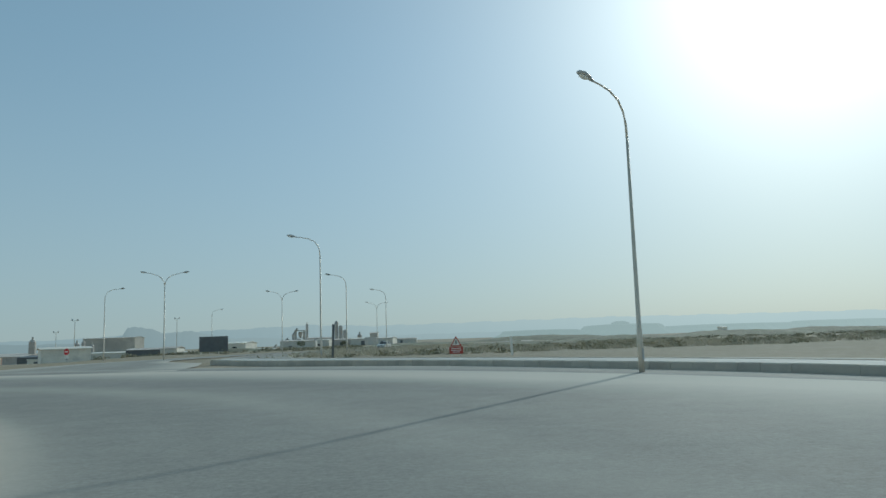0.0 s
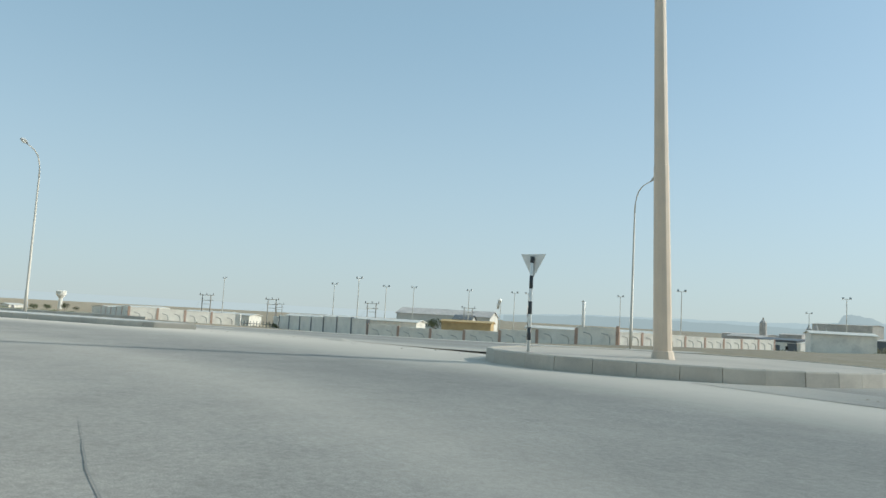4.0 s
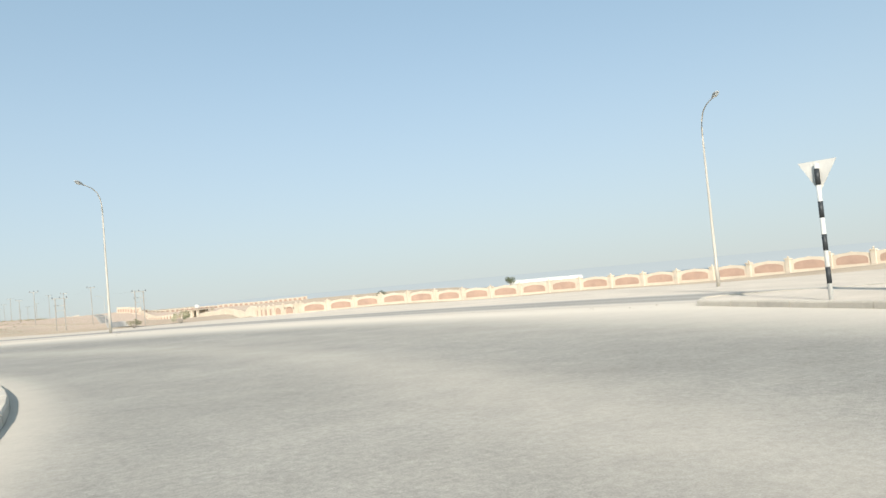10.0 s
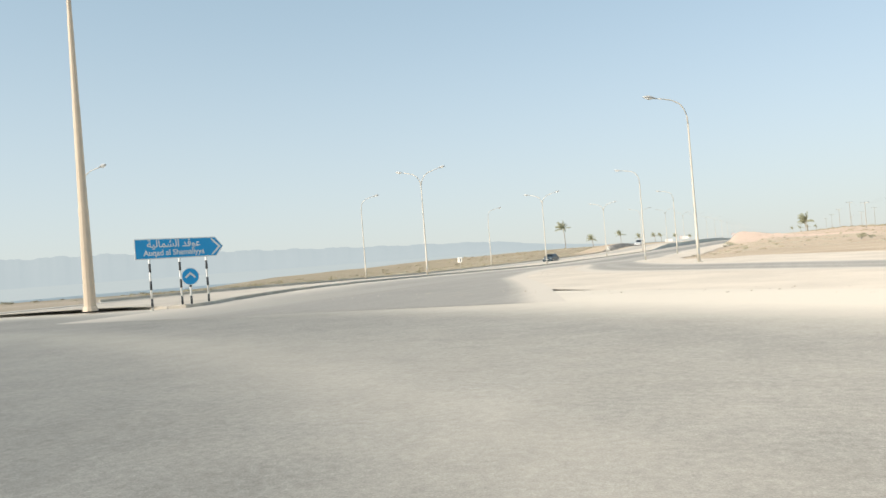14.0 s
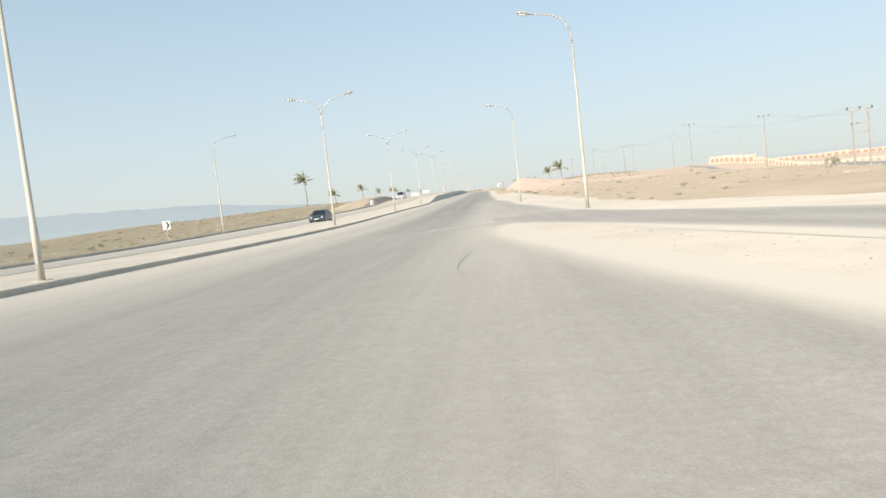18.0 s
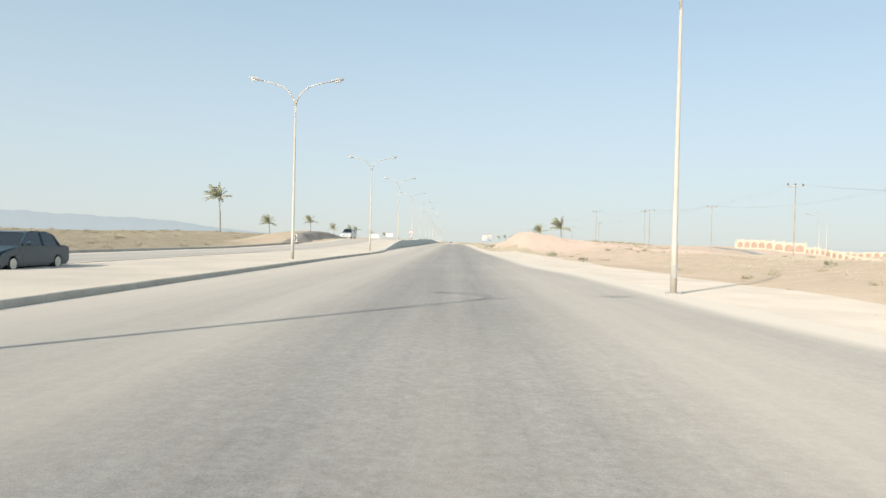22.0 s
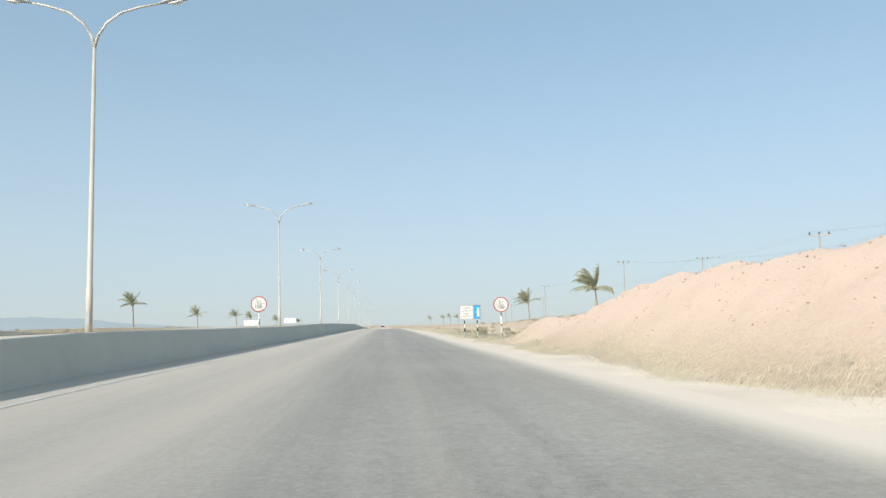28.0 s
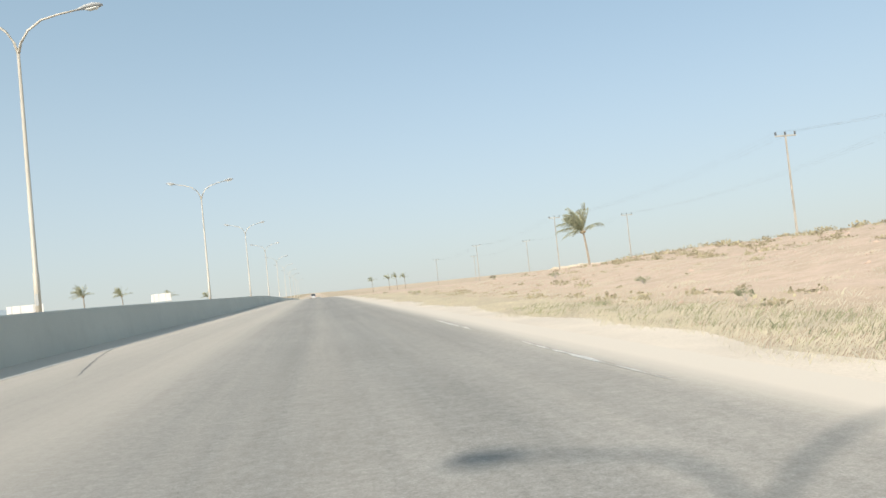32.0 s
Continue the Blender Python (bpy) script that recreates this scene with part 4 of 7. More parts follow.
# small white oval board seen edge-on
e = root("delineator", pose(31.0, -24.0, gz(31, -24), 0, 0, 20), "narrow white reflector board on a thin post", "marker post")
bm = nb()
prism(bm, [(0.2 * math.cos(a), 0.46 * math.sin(a)) for a in np.linspace(0, 6.0, 20)], 0, 0.03, at_front(0, 1.15, 0.03))
part("board", bm, WHITE, e)
bm = nb()
tube(bm, [(0, 0, -0.1), (0, 0, 1.3)], 0.03, 8)
part("post", bm, WHITE, e)


def no_entry(x, y, z, zc, turn):
    e, d = round_sign("no_entry_sign", pose(x, y, z, 0, 0, turn), 0.45, zc, "red round no entry sign with a white bar, white plate below", RED, RED, "no entry signs")
    bm = nb()
    prism(bm, [(-0.32, -0.075), (0.32, -0.075), (0.32, 0.075), (-0.32, 0.075)], 0.02, 0.025, at_front(0, zc, 0.07))
    part("bar", bm, WHITE, d)
    bm = nb()
    prism(bm, [(-0.42, -0.2), (0.42, -0.2), (0.42, 0.2), (-0.42, 0.2)], 0, 0.015, at_front(0, zc - 0.72, 0.07))
    part("plate", bm, WHITE, e)
    striped_post(e, 0, 0, 0, zc + 0.3, first=0)


no_entry(-25.3, -102.9, gz(-25.3, -102.9), 1.95, 155)
no_entry(-33.5, -127, gz(-33.5, -127), 1.5, 158)

# roadworks warning at the south slip road
e = root("roadworks_sign", pose(-82.6, -85.1, gz(-82.6, -85.1), 0, 0, 190) @ Matrix.Diagonal((0.75, 0.75, 0.75, 1)), "faded red-rimmed warning triangle above a dusty red board", "road sign")
tri_ = lambda k: [(0, 0.78 * k), (-0.68 * k, -0.39 * k), (0.68 * k, -0.39 * k)]
bm = nb()
prism(bm, tri_(1.0), 0, 0.02, at_front(0, 1.55, 0.05))
d = part("triangle", bm, RED_BOARD, e)
bm = nb()
prism(bm, tri_(0.7), 0.02, 0.026, at_front(0, 1.55, 0.05))
part("white_field", bm, SIGN_CREAM, d)
bm = nb()
prism(bm, [(-0.06, -0.1), (0.06, -0.1), (0.06, 0.3), (-0.06, 0.3)], 0.026, 0.03, at_front(0, 1.55, 0.05))
part("mark", bm, BLACK, d)
bm = nb()
prism(bm, [(-0.8, -0.4), (0.8, -0.4), (0.8, 0.4), (-0.8, 0.4)], 0, 0.02, at_front(0, 0.72, 0.05))
b_ = part("board", bm, RED_BOARD, e, "dusty red board with worn lines")
for k, (w, z) in enumerate(((0.55, 0.2), (0.6, 0.0), (0.4, -0.2))):
    bm = nb()
    prism(bm, [(-w, -0.04), (w, -0.04), (w, 0.04), (-w, 0.04)], 0.02, 0.024, at_front(0, 0.72 + z, 0.05))
    part("line_bar", bm, WHITE, b_)
for px in (-0.5, 0.5):
    bm = nb()
    box(bm, px - 0.03, -0.03, -0.1, px + 0.03, 0.03, 1.5)
    part("leg", bm, GREY_BACK, e)
e = root("marker_post", pose(-87.3, -84.5, gz(-87.3, -84.5), 0, 3), "plain white marker post standing in sand", "marker post")
bm = nb()
box(bm, -0.09, -0.09, -0.1, 0.09, 0.09, 1.5)
box(bm, -0.11, -0.11, 1.48, 0.11, 0.11, 1.56)
part("shaft", bm, WHITE, e)
e = root("marker_post", pose(-71.5, -95.5, gz(-71.5, -95.5), 0, -2), "dark leaning steel marker post beside the kerb", "marker post")
bm = nb()
box(bm, -0.12, -0.05, -0.1, 0.12, 0.05, 3.3)
part("shaft", bm, DARK_PANEL, e)

# speed limit signs and trucks sign
FLAKE_BLACK = material("faded_black_paint", (0.13, 0.145, 0.14), 0.7, spread=0.25, scale=0.1, fine=40, bump=0.1)
for x, y, zc, zb in ((-22.4, 266.3, 1.78, -0.72), (-38.75, 265.9, 2.23, 0.7)):
    e, d = round_sign("speed_limit_sign", pose(x, y, zb), 0.53, zc - zb, "round white speed limit sign with red rim on a peeled post", SIGN_CREAM, DULL_RED, "speed limit signs")
    bm = nb()
    prism(bm, [(-0.42, -0.008), (0.42, -0.008), (0.42, 0.008), (-0.42, 0.008)], 0.02, 0.024, at_front(0, zc - zb + 0.03, 0.07))
    part("bar", bm, BLACK, d)
    lettering("100", 0.26, at_front(0, zc - zb - 0.16, 0.07) @ Matrix.Translation((0, 0, 0.027)), BLACK, d, 0.46, 0.0)
    lettering(HUNDRED, 0.22, at_front(0, zc - zb + 0.2, 0.07) @ Matrix.Translation((0, 0, 0.027)), BLACK, d, 0.3, 0.0)
    bm = nb()
    tube(bm, [(0, 0, -0.15), (0, 0, zc - zb + 0.2)], 0.056, 12)
    p = part("post", bm, WHITE, e, smooth=True)
    rnd = random.Random(int(-x * 10))
    for z0, z1 in ((0.22, 0.5), (0.98, 1.2), (1.72, 1.98)):
        # what is left of the black bands after peeling
        for k in range(7):
            a, z = rnd.uniform(-2.6, -0.5), rnd.uniform(z0, z1)
            m = pose(0, 0, z, 0, 0, math.degrees(a)) @ Matrix.Translation((0.0563, 0, 0)) @ pose(0, 0, 0, 0, 90, 0)
            w, hh = rnd.uniform(0.015, 0.04), rnd.uniform(0.03, 0.11)
            bm = nb()
            prism(bm, [(hh * math.cos(q) * rnd.uniform(0.6, 1.1), w * math.sin(q) * rnd.uniform(0.6, 1.1)) for q in np.linspace(0, 5.5, 8)], -0.012, 0.003, m)
            part("black_flake", bm, FLAKE_BLACK, p)
e = root("trucks_sign", pose(-23.25, 285.85, -0.62, 0, 0, -8), "white and blue lane sign for trucks on two striped posts", "road sign")
bm = nb()
prism(bm, [(0, 0), (2.02, 0), (2.02, 1.3), (0, 1.3)], 0, 0.02, at_front(0, 1.55, 0.07))
d = part("panel", bm, DARK_PANEL, e, "dark-edged sign panel")
bm = nb()
prism(bm, [(0.03, 0.03), (1.235, 0.03), (1.235, 1.27), (0.03, 1.27)], 0.02, 0.025, at_front(0, 1.55, 0.07))
part("white_field", bm, SIGN_CREAM, d)
bm = nb()
prism(bm, [(1.26, 0.03), (1.99, 0.03), (1.99, 1.27), (1.26, 1.27)], 0.02, 0.025, at_front(0, 1.55, 0.07))
part("blue_field", bm, CYAN_SHEET, d)
for x0, x1, z0, z1, mt in ((1.26, 1.32, 0.03, 1.27, KERB), (1.93, 1.99, 0.03, 1.27, KERB), (1.47, 1.505, 1.07, 1.23, WHITE), (1.49, 1.525, 0.55, 0.69, WHITE), (1.49, 1.525, 0.06, 0.19, WHITE)):
    bm = nb()
    prism(bm, [(x0, z0), (x1, z0), (x1, z1), (x0, z1)], 0.025, 0.029, at_front(0, 1.55, 0.07))
    part("lane_mark", bm, mt, d)
bm = nb()
prism(bm, [(1.61, 0.22), (1.84, 0.22), (1.84, 0.78), (1.81, 0.8), (1.82, 0.95), (1.785, 1.07), (1.665, 1.07), (1.63, 0.95), (1.64, 0.8), (1.61, 0.78)], 0.025, 0.031, at_front(0, 1.55, 0.07))
part("truck_shape", bm, WHITE, d)
bm = nb()
prism(bm, [(1.66, 0.86), (1.79, 0.86), (1.78, 0.90), (1.67, 0.90)], 0.031, 0.034, at_front(0, 1.55, 0.07))
part("windscreen_mark", bm, DARK_PANEL, d)
for text, size, z, w in ((TRUCKS_1, 0.22, 1.08, 0.82), (TRUCKS_2, 0.22, 0.80, 0.92), ("Trucks", 0.19, 0.52, 0.52), ("Keep Right", 0.19, 0.25, 0.92)):
    lettering(text, size, at_front(0, 1.55, 0.07) @ Matrix.Translation((0.62, z, 0.029)), BLACK, d, w, 0.0)
for px in (0.42, 1.62):
    striped_post(e, px, 0, 0, 2.7, 0.06, first=0, band=0.36)


def chevron_board(m, label, w=0.75, h=0.85, zc=1.75):
    e = root("chevron_board", m, label, "road sign", "marker boards")
    bm = nb()
    prism(bm, [(-w / 2, -h / 2), (w / 2, -h / 2), (w / 2, h / 2), (-w / 2, h / 2)], 0, 0.015, at_front(0, zc, 0.05))
    d = part("board", bm, WHITE, e)
    bm = nb()
    c = h / 2
    prism(bm, [(-0.05, c * 0.8), (0.12, c * 0.8), (0.28, 0), (0.12, -c * 0.8), (-0.05, -c * 0.8), (0.1, 0)], 0.015, 0.02, at_front(0, zc, 0.05))
    part("chevron", bm, BLACK, d)
    bm = nb()
    tube(bm, [(0, 0, -0.15), (0, 0, zc + 0.2)], 0.04, 8)
    part("post", bm, STEEL, e)


chevron_board(pose(-57.6, 125.9, gz(-57.6, 125.9), 0, 0, 5), "white marker board with black chevron beside the far carriageway")
chevron_board(pose(-51.4, 213.2, gz(-51.4, 213.2), 0, 0, 5), "white marker board with black chevron beside an earth mound", 0.62, 1.05, 0.95)
for x, y, zc, w in ((-57.5, 369, 1.6, 3.2), (-58, 433.6, 2.6, 3.4)):
    e = root("blank_board", pose(x, y, gz(x, y), 0, 0, 3), "large white sign board seen far along the road", "sign board", "far sign boards")
    h = zc - gz(x, y)
    bm = nb()
    box(bm, -w / 2, -0.05, h - 0.7, w / 2, 0.0, h + 0.7)
    d = part("board", bm, WHITE, e)
    for q in (-0.36, -0.12, 0.24):
        bm = nb()
        box(bm, q * w - 0.05, -0.065, h - 0.66, q * w + 0.05, -0.05, h + 0.66)
        part("dark_slat", bm, GREY_BACK, d)
    for px in (-w * 0.3, w * 0.3):
        bm = nb()
        tube(bm, [(px, 0.05, -0.1), (px, 0.05, h + 0.5)], 0.06, 8)
        part("post", bm, STEEL, e)

e = root("blank_board", pose(-74.3, -146.4, gz(-74.3, -146.4), 0, 0, 170), "small pale sign board seen from its back on two posts", "sign board")
bm = nb()
box(bm, -1.0, -0.03, 1.2, 1.0, 0.03, 2.3)
part("board", bm, GREY_BACK, e)
for px in (-0.6, 0.6):
    bm = nb()
    box(bm, px - 0.05, -0.1, -0.2, px + 0.05, -0.03, 2.2)
    part("leg", bm, STEEL, e)


# ---- fences and walls ----
def along(pts, step):
    """Points at even steps along a broken line."""
    s = np.concatenate([[0], np.cumsum([math.dist(a, b) for a, b in zip(pts, pts[1:])])])
    u = np.arange(0, s[-1] + 0.01, step)
    return list(zip(np.interp(u, s, [p[0] for p in pts]), np.interp(u, s, [p[1] for p in pts])))


def arch_outline(w, h0, h1, n=10):
    """Outline of a segment-arched panel, w wide, sides h0 and crown h1 high."""
    return [(-w / 2, 0), (w / 2, 0)] + [(w / 2 * math.cos(a), h0 + (h1 - h0) * math.sin(a)) for a in np.linspace(0, math.pi, n)]


def pillar_mesh(h):
    bm = nb()
    box(bm, -0.23, -0.21, -0.5, 0.23, 0.21, h - 0.14)
    box(bm, -0.29, -0.27, h - 0.14, 0.29, 0.27, h - 0.04)
    prism(bm, [(-0.2, -0.2), (0.2, -0.2), (0.2, 0.2), (-0.2, 0.2)], h - 0.04, h)
    tube(bm, [(0, 0, h), (0, 0, h + 0.08), (0, 0, h + 0.16), (0, 0, h + 0.2)], [0.05, 0.11, 0.09, 0.02], 8)
    return from_bm("pillar", bm, CREAM_WALL)


def panel_meshes(w, h):
    """Low panel wall with a raised cream frame and an arched peach field."""
    bm = nb()
    box(bm, -w / 2, -0.08, -0.6, w / 2, 0.08, h * 0.80)
    prism(bm, [(-w / 2, h * 0.80), (w / 2, h * 0.80), (w / 2, h * 0.84), (w * 0.3, h * 0.93), (0.12, h * 0.99), (0, h * 1.03), (-0.12, h * 0.99), (-w * 0.3, h * 0.93), (-w / 2, h * 0.84)], -0.08, 0.08, UP)
    box(bm, -w / 2, -0.11, -0.6, w / 2, 0.11, h * 0.14)
    body = from_bm("panel", bm, CREAM_WALL)
    bm = nb()
    prism(bm, [(x, z + h * 0.18) for x, z in arch_outline(w * 0.82, h * 0.36, h * 0.60)], -0.095, 0.095, UP)
    return body, from_bm("peach_field", bm, PEACH)


def arch_meshes(w, h):
    """Tall narrow bay: a pierced cream arch with a peach back panel."""
    bm = nb()
    inner = [((w / 2 - 0.30) * math.cos(a), h * 0.42 + h * 0.36 * math.sin(a)) for a in np.linspace(math.pi, 0, 9)]
    crown = [(w / 2 * math.cos(a) * 1.0, h * 0.72 + h * 0.3 * math.sin(a)) for a in np.linspace(0, math.pi, 9)]
    for i in range(len(inner) - 1):
        a, b = inner[i], inner[i + 1]
        c, d = crown[len(crown) - 1 - i], crown[len(crown) - 2 - i]
        prism(bm, [a, b, d, c], -0.1, 0.1, UP)
    box(bm, -w / 2, -0.1, -0.5, -w / 2 + 0.30, 0.1, h * 0.72)
    box(bm, w / 2 - 0.30, -0.1, -0.5, w / 2, 0.1, h * 0.72)
    box(bm, -w / 2, -0.12, -0.5, w / 2, 0.12, h * 0.12)
    body = from_bm("arch", bm, CREAM_WALL)
    bm = nb()
    prism(bm, [(x, z + h * 0.1) for x, z in arch_outline(w - 0.58, h * 0.33, h * 0.68)], -0.03, 0.03, UP)
    return body, from_bm("peach_field", bm, PEACH)


def fence(name, pts, step, h, kind, label, field=True, lift=0.0):
    e = root(name, Matrix.Identity(4), label, "fence", "cream fences")
    posts = along(pts, step)
    pil = pillar_mesh(h * 1.05)
    if kind == "panel":
        body, back = panel_meshes(step - 0.36, h)
    else:
        body, back = arch_meshes(step - (0.36 if kind == "arch" else 0.0), h)
    for i, p in enumerate(posts):
        z = gz(*p) + lift
        if kind != "arcade":
            part("pillar", pil, None, e).matrix_local = Matrix.Translation((p[0], p[1], z))
        if i + 1 < len(posts):
            q = posts[i + 1]
            a = math.degrees(math.atan2(q[1] - p[1], q[0] - p[0]))
            m = pose((p[0] + q[0]) / 2, (p[1] + q[1]) / 2, min(z, gz(*q) + lift) + 0.05, 0, 0, a)
            b = part("panel" if kind == "panel" else "arch", body, None, e)
            b.matrix_local = m
            if field:
                f = part("peach_field", back, None, b)
    return e


# the fence as seen from the roundabout, east and north-east
fence("panel_fence", [(66.5, -18.5), (66.2, -8), (64.4, 2.4), (61.4, 12.8), (57.4, 22.8), (52.3, 32.3), (46.2, 41.3), (39.3, 49.5), (33, 55.5)], 3.5, 1.3, "panel", "cream rendered boundary fence with arched peach panels")
fence("arch_fence", [(66.5, -18.5), (71, -21.2), (77, -22.8), (86, -23.6), (100, -23.4), (114, -23.8), (130, -26), (155, -29), (190, -37), (225, -54)], 2.2, 1.45, "arch", "cream arched boundary fence climbing over a knoll")
fence("arch_fence", [(34.9, 53.8), (33.4, 57), (34, 66), (39, 85), (47, 112), (55, 145), (60, 180), (63, 209)], 2.2, 1.3, "arch", "cream arched boundary fence along the slope")
fence("arch_fence", [(62.5, 224.5), (58.6, 245), (57.6, 262)], 2.6, 1.7, "arch", "cream arched fence beyond the gate house")
fence("arch_fence", [(63.1, 328.3), (61.6, 352)], 4.7, 2.7, "arch", "tall cream arched fence stepping up the hillside")
fence("arch_fence", [(64.6, 312), (63.1, 328.3)], 5.4, 2.8, "arch", "cream arched fence on the hillside")
fence("arch_fence", [(60, 262), (63.5, 311)], 3.2, 1.8, "arch", "low cream arched fence on the hillside")
fence("arch_fence", [(61.6, 353), (84, 372), (118, 380), (170, 372)], 2.8, 1.9, "arch", "cream arched boundary fence on the far crest")
fence("arch_fence", [(58, 470), (57, 520), (56.6, 552), (70, 600)], 3.0, 2.2, "arch", "cream arched boundary fence far along the highway")
fence("panel_fence", [(36, 440), (40, 470), (48, 500)], 3.5, 1.5, "panel", "cream panel fence far along the highway")

# gate house of the fence
e = root("gate_house", pose(64.4, 216.5, gz(64.4, 216.5), 0, 0, -74), "flat-roofed cream gate house with arched openings and a roof tank", "gate house")
bm = nb()
box(bm, -5.2, -2.6, -1.2, 1.0, 2.6, 3.1)
b = part("wall", bm, CREAM_WALL, e)
bm = nb()
box(bm, -5.9, -3.3, 3.1, 5.9, 3.3, 3.45)
part("roof", bm, CREAM_WALL, e, "broad flat roof slab")
bm = nb()
box(bm, -6.1, -3.5, 3.45, 6.1, 3.5, 3.6)
part("roof_edge", bm, PEACH, e)
for px in (1.9, 5.2):
    for py in (-2.7, 2.7):
        bm = nb()
        box(bm, px - 0.32, py - 0.32, -1.2, px + 0.32, py + 0.32, 3.1)
        part("column", bm, CREAM_WALL, e)
bm = nb()
tube(bm, [(-0.6, 0.6, 3.6), (-0.6, 0.6, 4.5), (-0.6, 0.6, 4.85), (-0.6, 0.6, 4.95)], [0.85, 0.85, 0.5, 0.15], 16)
part("water_tank", bm, WHITE, e, "round white roof tank", True)
for px in (-3.9, -1.2):
    for py, d in ((-2.6, -0.06), (2.6, 0.06)):
        bm = nb()
        prism(bm, [(x + px, z) for x, z in arch_outline(1.35, 1.7, 2.4)], -py - 0.03, -py + 0.05 if d < 0 else -py - 0.05, UP)
        part("arched_door", bm, PEACH, b)
bm = nb()
prism(bm, [(x, z + 0.2) for x, z in arch_outline(1.6, 1.5, 2.2)], 5.18, 5.25, pose(0, 0, 0, 0, 0, -90) @ UP)
part("arched_window", bm, PEACH, b)
bm = nb()
box(bm, 1.0, -0.5, 0.9, 4.8, 0.5, 1.9)
part("counter_screen", bm, DARK_PANEL, e, "dark screen between the columns")


# south compound wall: white bays with hooks for the relief's shadow lines, and dark steel gates
def compound_wall(name, a, b, label, dark=False, h=2.0, bay=4.6):
    e = root(name, Matrix.Identity(4), label, "wall", "compound walls", "structure")
    n = max(1, round(math.dist(a, b) / bay))
    w = math.dist(a, b) / n
    ang_ = math.degrees(math.atan2(b[1] - a[1], b[0] - a[0]))
    bm = nb()
    box(bm, -w / 2, -0.1, -1.0, w / 2, 0.1, h)
    box(bm, -w / 2, -0.14, h - 0.08, w / 2, 0.14, h + 0.06)
    bay_me = from_bm("bay", bm, WHITE_WALL)
    bm = nb()
    box(bm, -0.16, -0.16, -1.0, 0.16, 0.16, h + 0.1)
    post_me = from_bm("pillar", bm, PEACH if not dark else DARK_PANEL)
    # raised hooks in darker grey that draw the shadow lines of the arched relief
    bm = nb()
    for px in (-w * 0.22, w * 0.22):
        tube(bm, [(px + 0.45, 0, 0.1), (px + 0.45, 0, h * 0.52), (px + 0.25, 0, h * 0.68), (px - 0.45, 0, h * 0.76)], 0.06, 5)
    hook_me = from_bm("relief_arch", bm, CONCRETE)
    bm = nb()
    box(bm, -w / 2, -0.13, 0.0, w / 2, -0.1, 0.25)
    rib_me = from_bm("rib", bm, WHITE_WALL)
    for i in range(n + 1):
        x, y = a[0] + (b[0] - a[0]) * i / n, a[1] + (b[1] - a[1]) * i / n
        part("pillar", post_me, None, e).matrix_local = pose(x, y, gz(x, y), 0, 0, ang_)
        if i < n:
            x, y = a[0] + (b[0] - a[0]) * (i + 0.5) / n, a[1] + (b[1] - a[1]) * (i + 0.5) / n
            q = part("bay", bay_me, None, e)
            q.matrix_local = pose(x, y, gz(x, y), 0, 0, ang_)
            for s in (-1, 1):
                r = part("rib" if dark else "relief_arch", rib_me if dark else hook_me, None, q)
                if s < 0 and dark:
                    r.matrix_local = pose(0, 0, 0, 0, 0, 180)
                elif not dark:
                    r.matrix_local = pose(0, -0.1 * s, 0)


compound_wall("wall_south_1", (84, -99.5), (60.2, -95.6), "white rendered compound wall returning from its corner", False, h=2.6)
compound_wall("wall_south_2", (60.2, -95.6), (57.5, -112.0), "white rendered compound wall with arched relief", h=2.6)
compound_wall("wall_south_3", (50.0, -115.6), (18.2, -109.0), "plain white compound wall between dark posts", True, h=2.55)
compound_wall("wall_south_4", (18.2, -109.0), (-10.5, -119.3), "white rendered compound wall with arched relief", h=2.1)
compound_wall("wall_south_5", (-10.5, -119.3), (-13.5, -150.0), "white rendered compound wall with arched relief towards its end", h=1.6, bay=3.9)
e = root("gate", pose(52.6, -113.0, gz(52.6, -113.0), 0, 0, 50), "barred steel gate between white posts", "gate")
bm = nb()
box(bm, -3.4, -0.3, -0.3, -2.6, 0.3, 2.5)
part("post", bm, WHITE_WALL, e)
bm = nb()
box(bm, 2.6, -0.3, -0.3, 3.4, 0.3, 2.5)
part("post", bm, WHITE_WALL, e)
for k in range(11):
    bm = nb()
    tube(bm, [(-2.5 + k * 0.5, 0, 0), (-2.5 + k * 0.5, 0, 1.6)], 0.05, 6)
    part("bar", bm, DARK_PANEL, e)
bm = nb()
box(bm, -2.6, -0.03, 1.1, 2.6, 0.03, 1.2)
part("rail", bm, DARK_PANEL, e)


# ---- compound: floodlights, sheds, tower ----
def floodlight_pole(h, heads):
    e = root("floodlight_pole", Matrix.Identity(4), "thin grey floodlight pole behind the compound wall", "floodlight", "compound floodlights")
    bm = nb()
    tube(bm, [(0, 0, 0), (0, 0, h)], [0.1, 0.06], 8)
    part("post", bm, STEEL, e)
    bm = nb()
    box(bm, -0.75, -0.04, h - 0.05, 0.75, 0.04, h + 0.03)
    part("cross_arm", bm, STEEL, e)
    for px in heads:
        bm = nb()
        box(bm, -0.17, -0.1, -0.12, 0.17, 0.1, 0.12, Matrix.Translation((px, -0.1, h + 0.18)) @ pose(0, 0, 0, 30))
        part("floodlight", bm, GREY_PAINT, e)
    return e


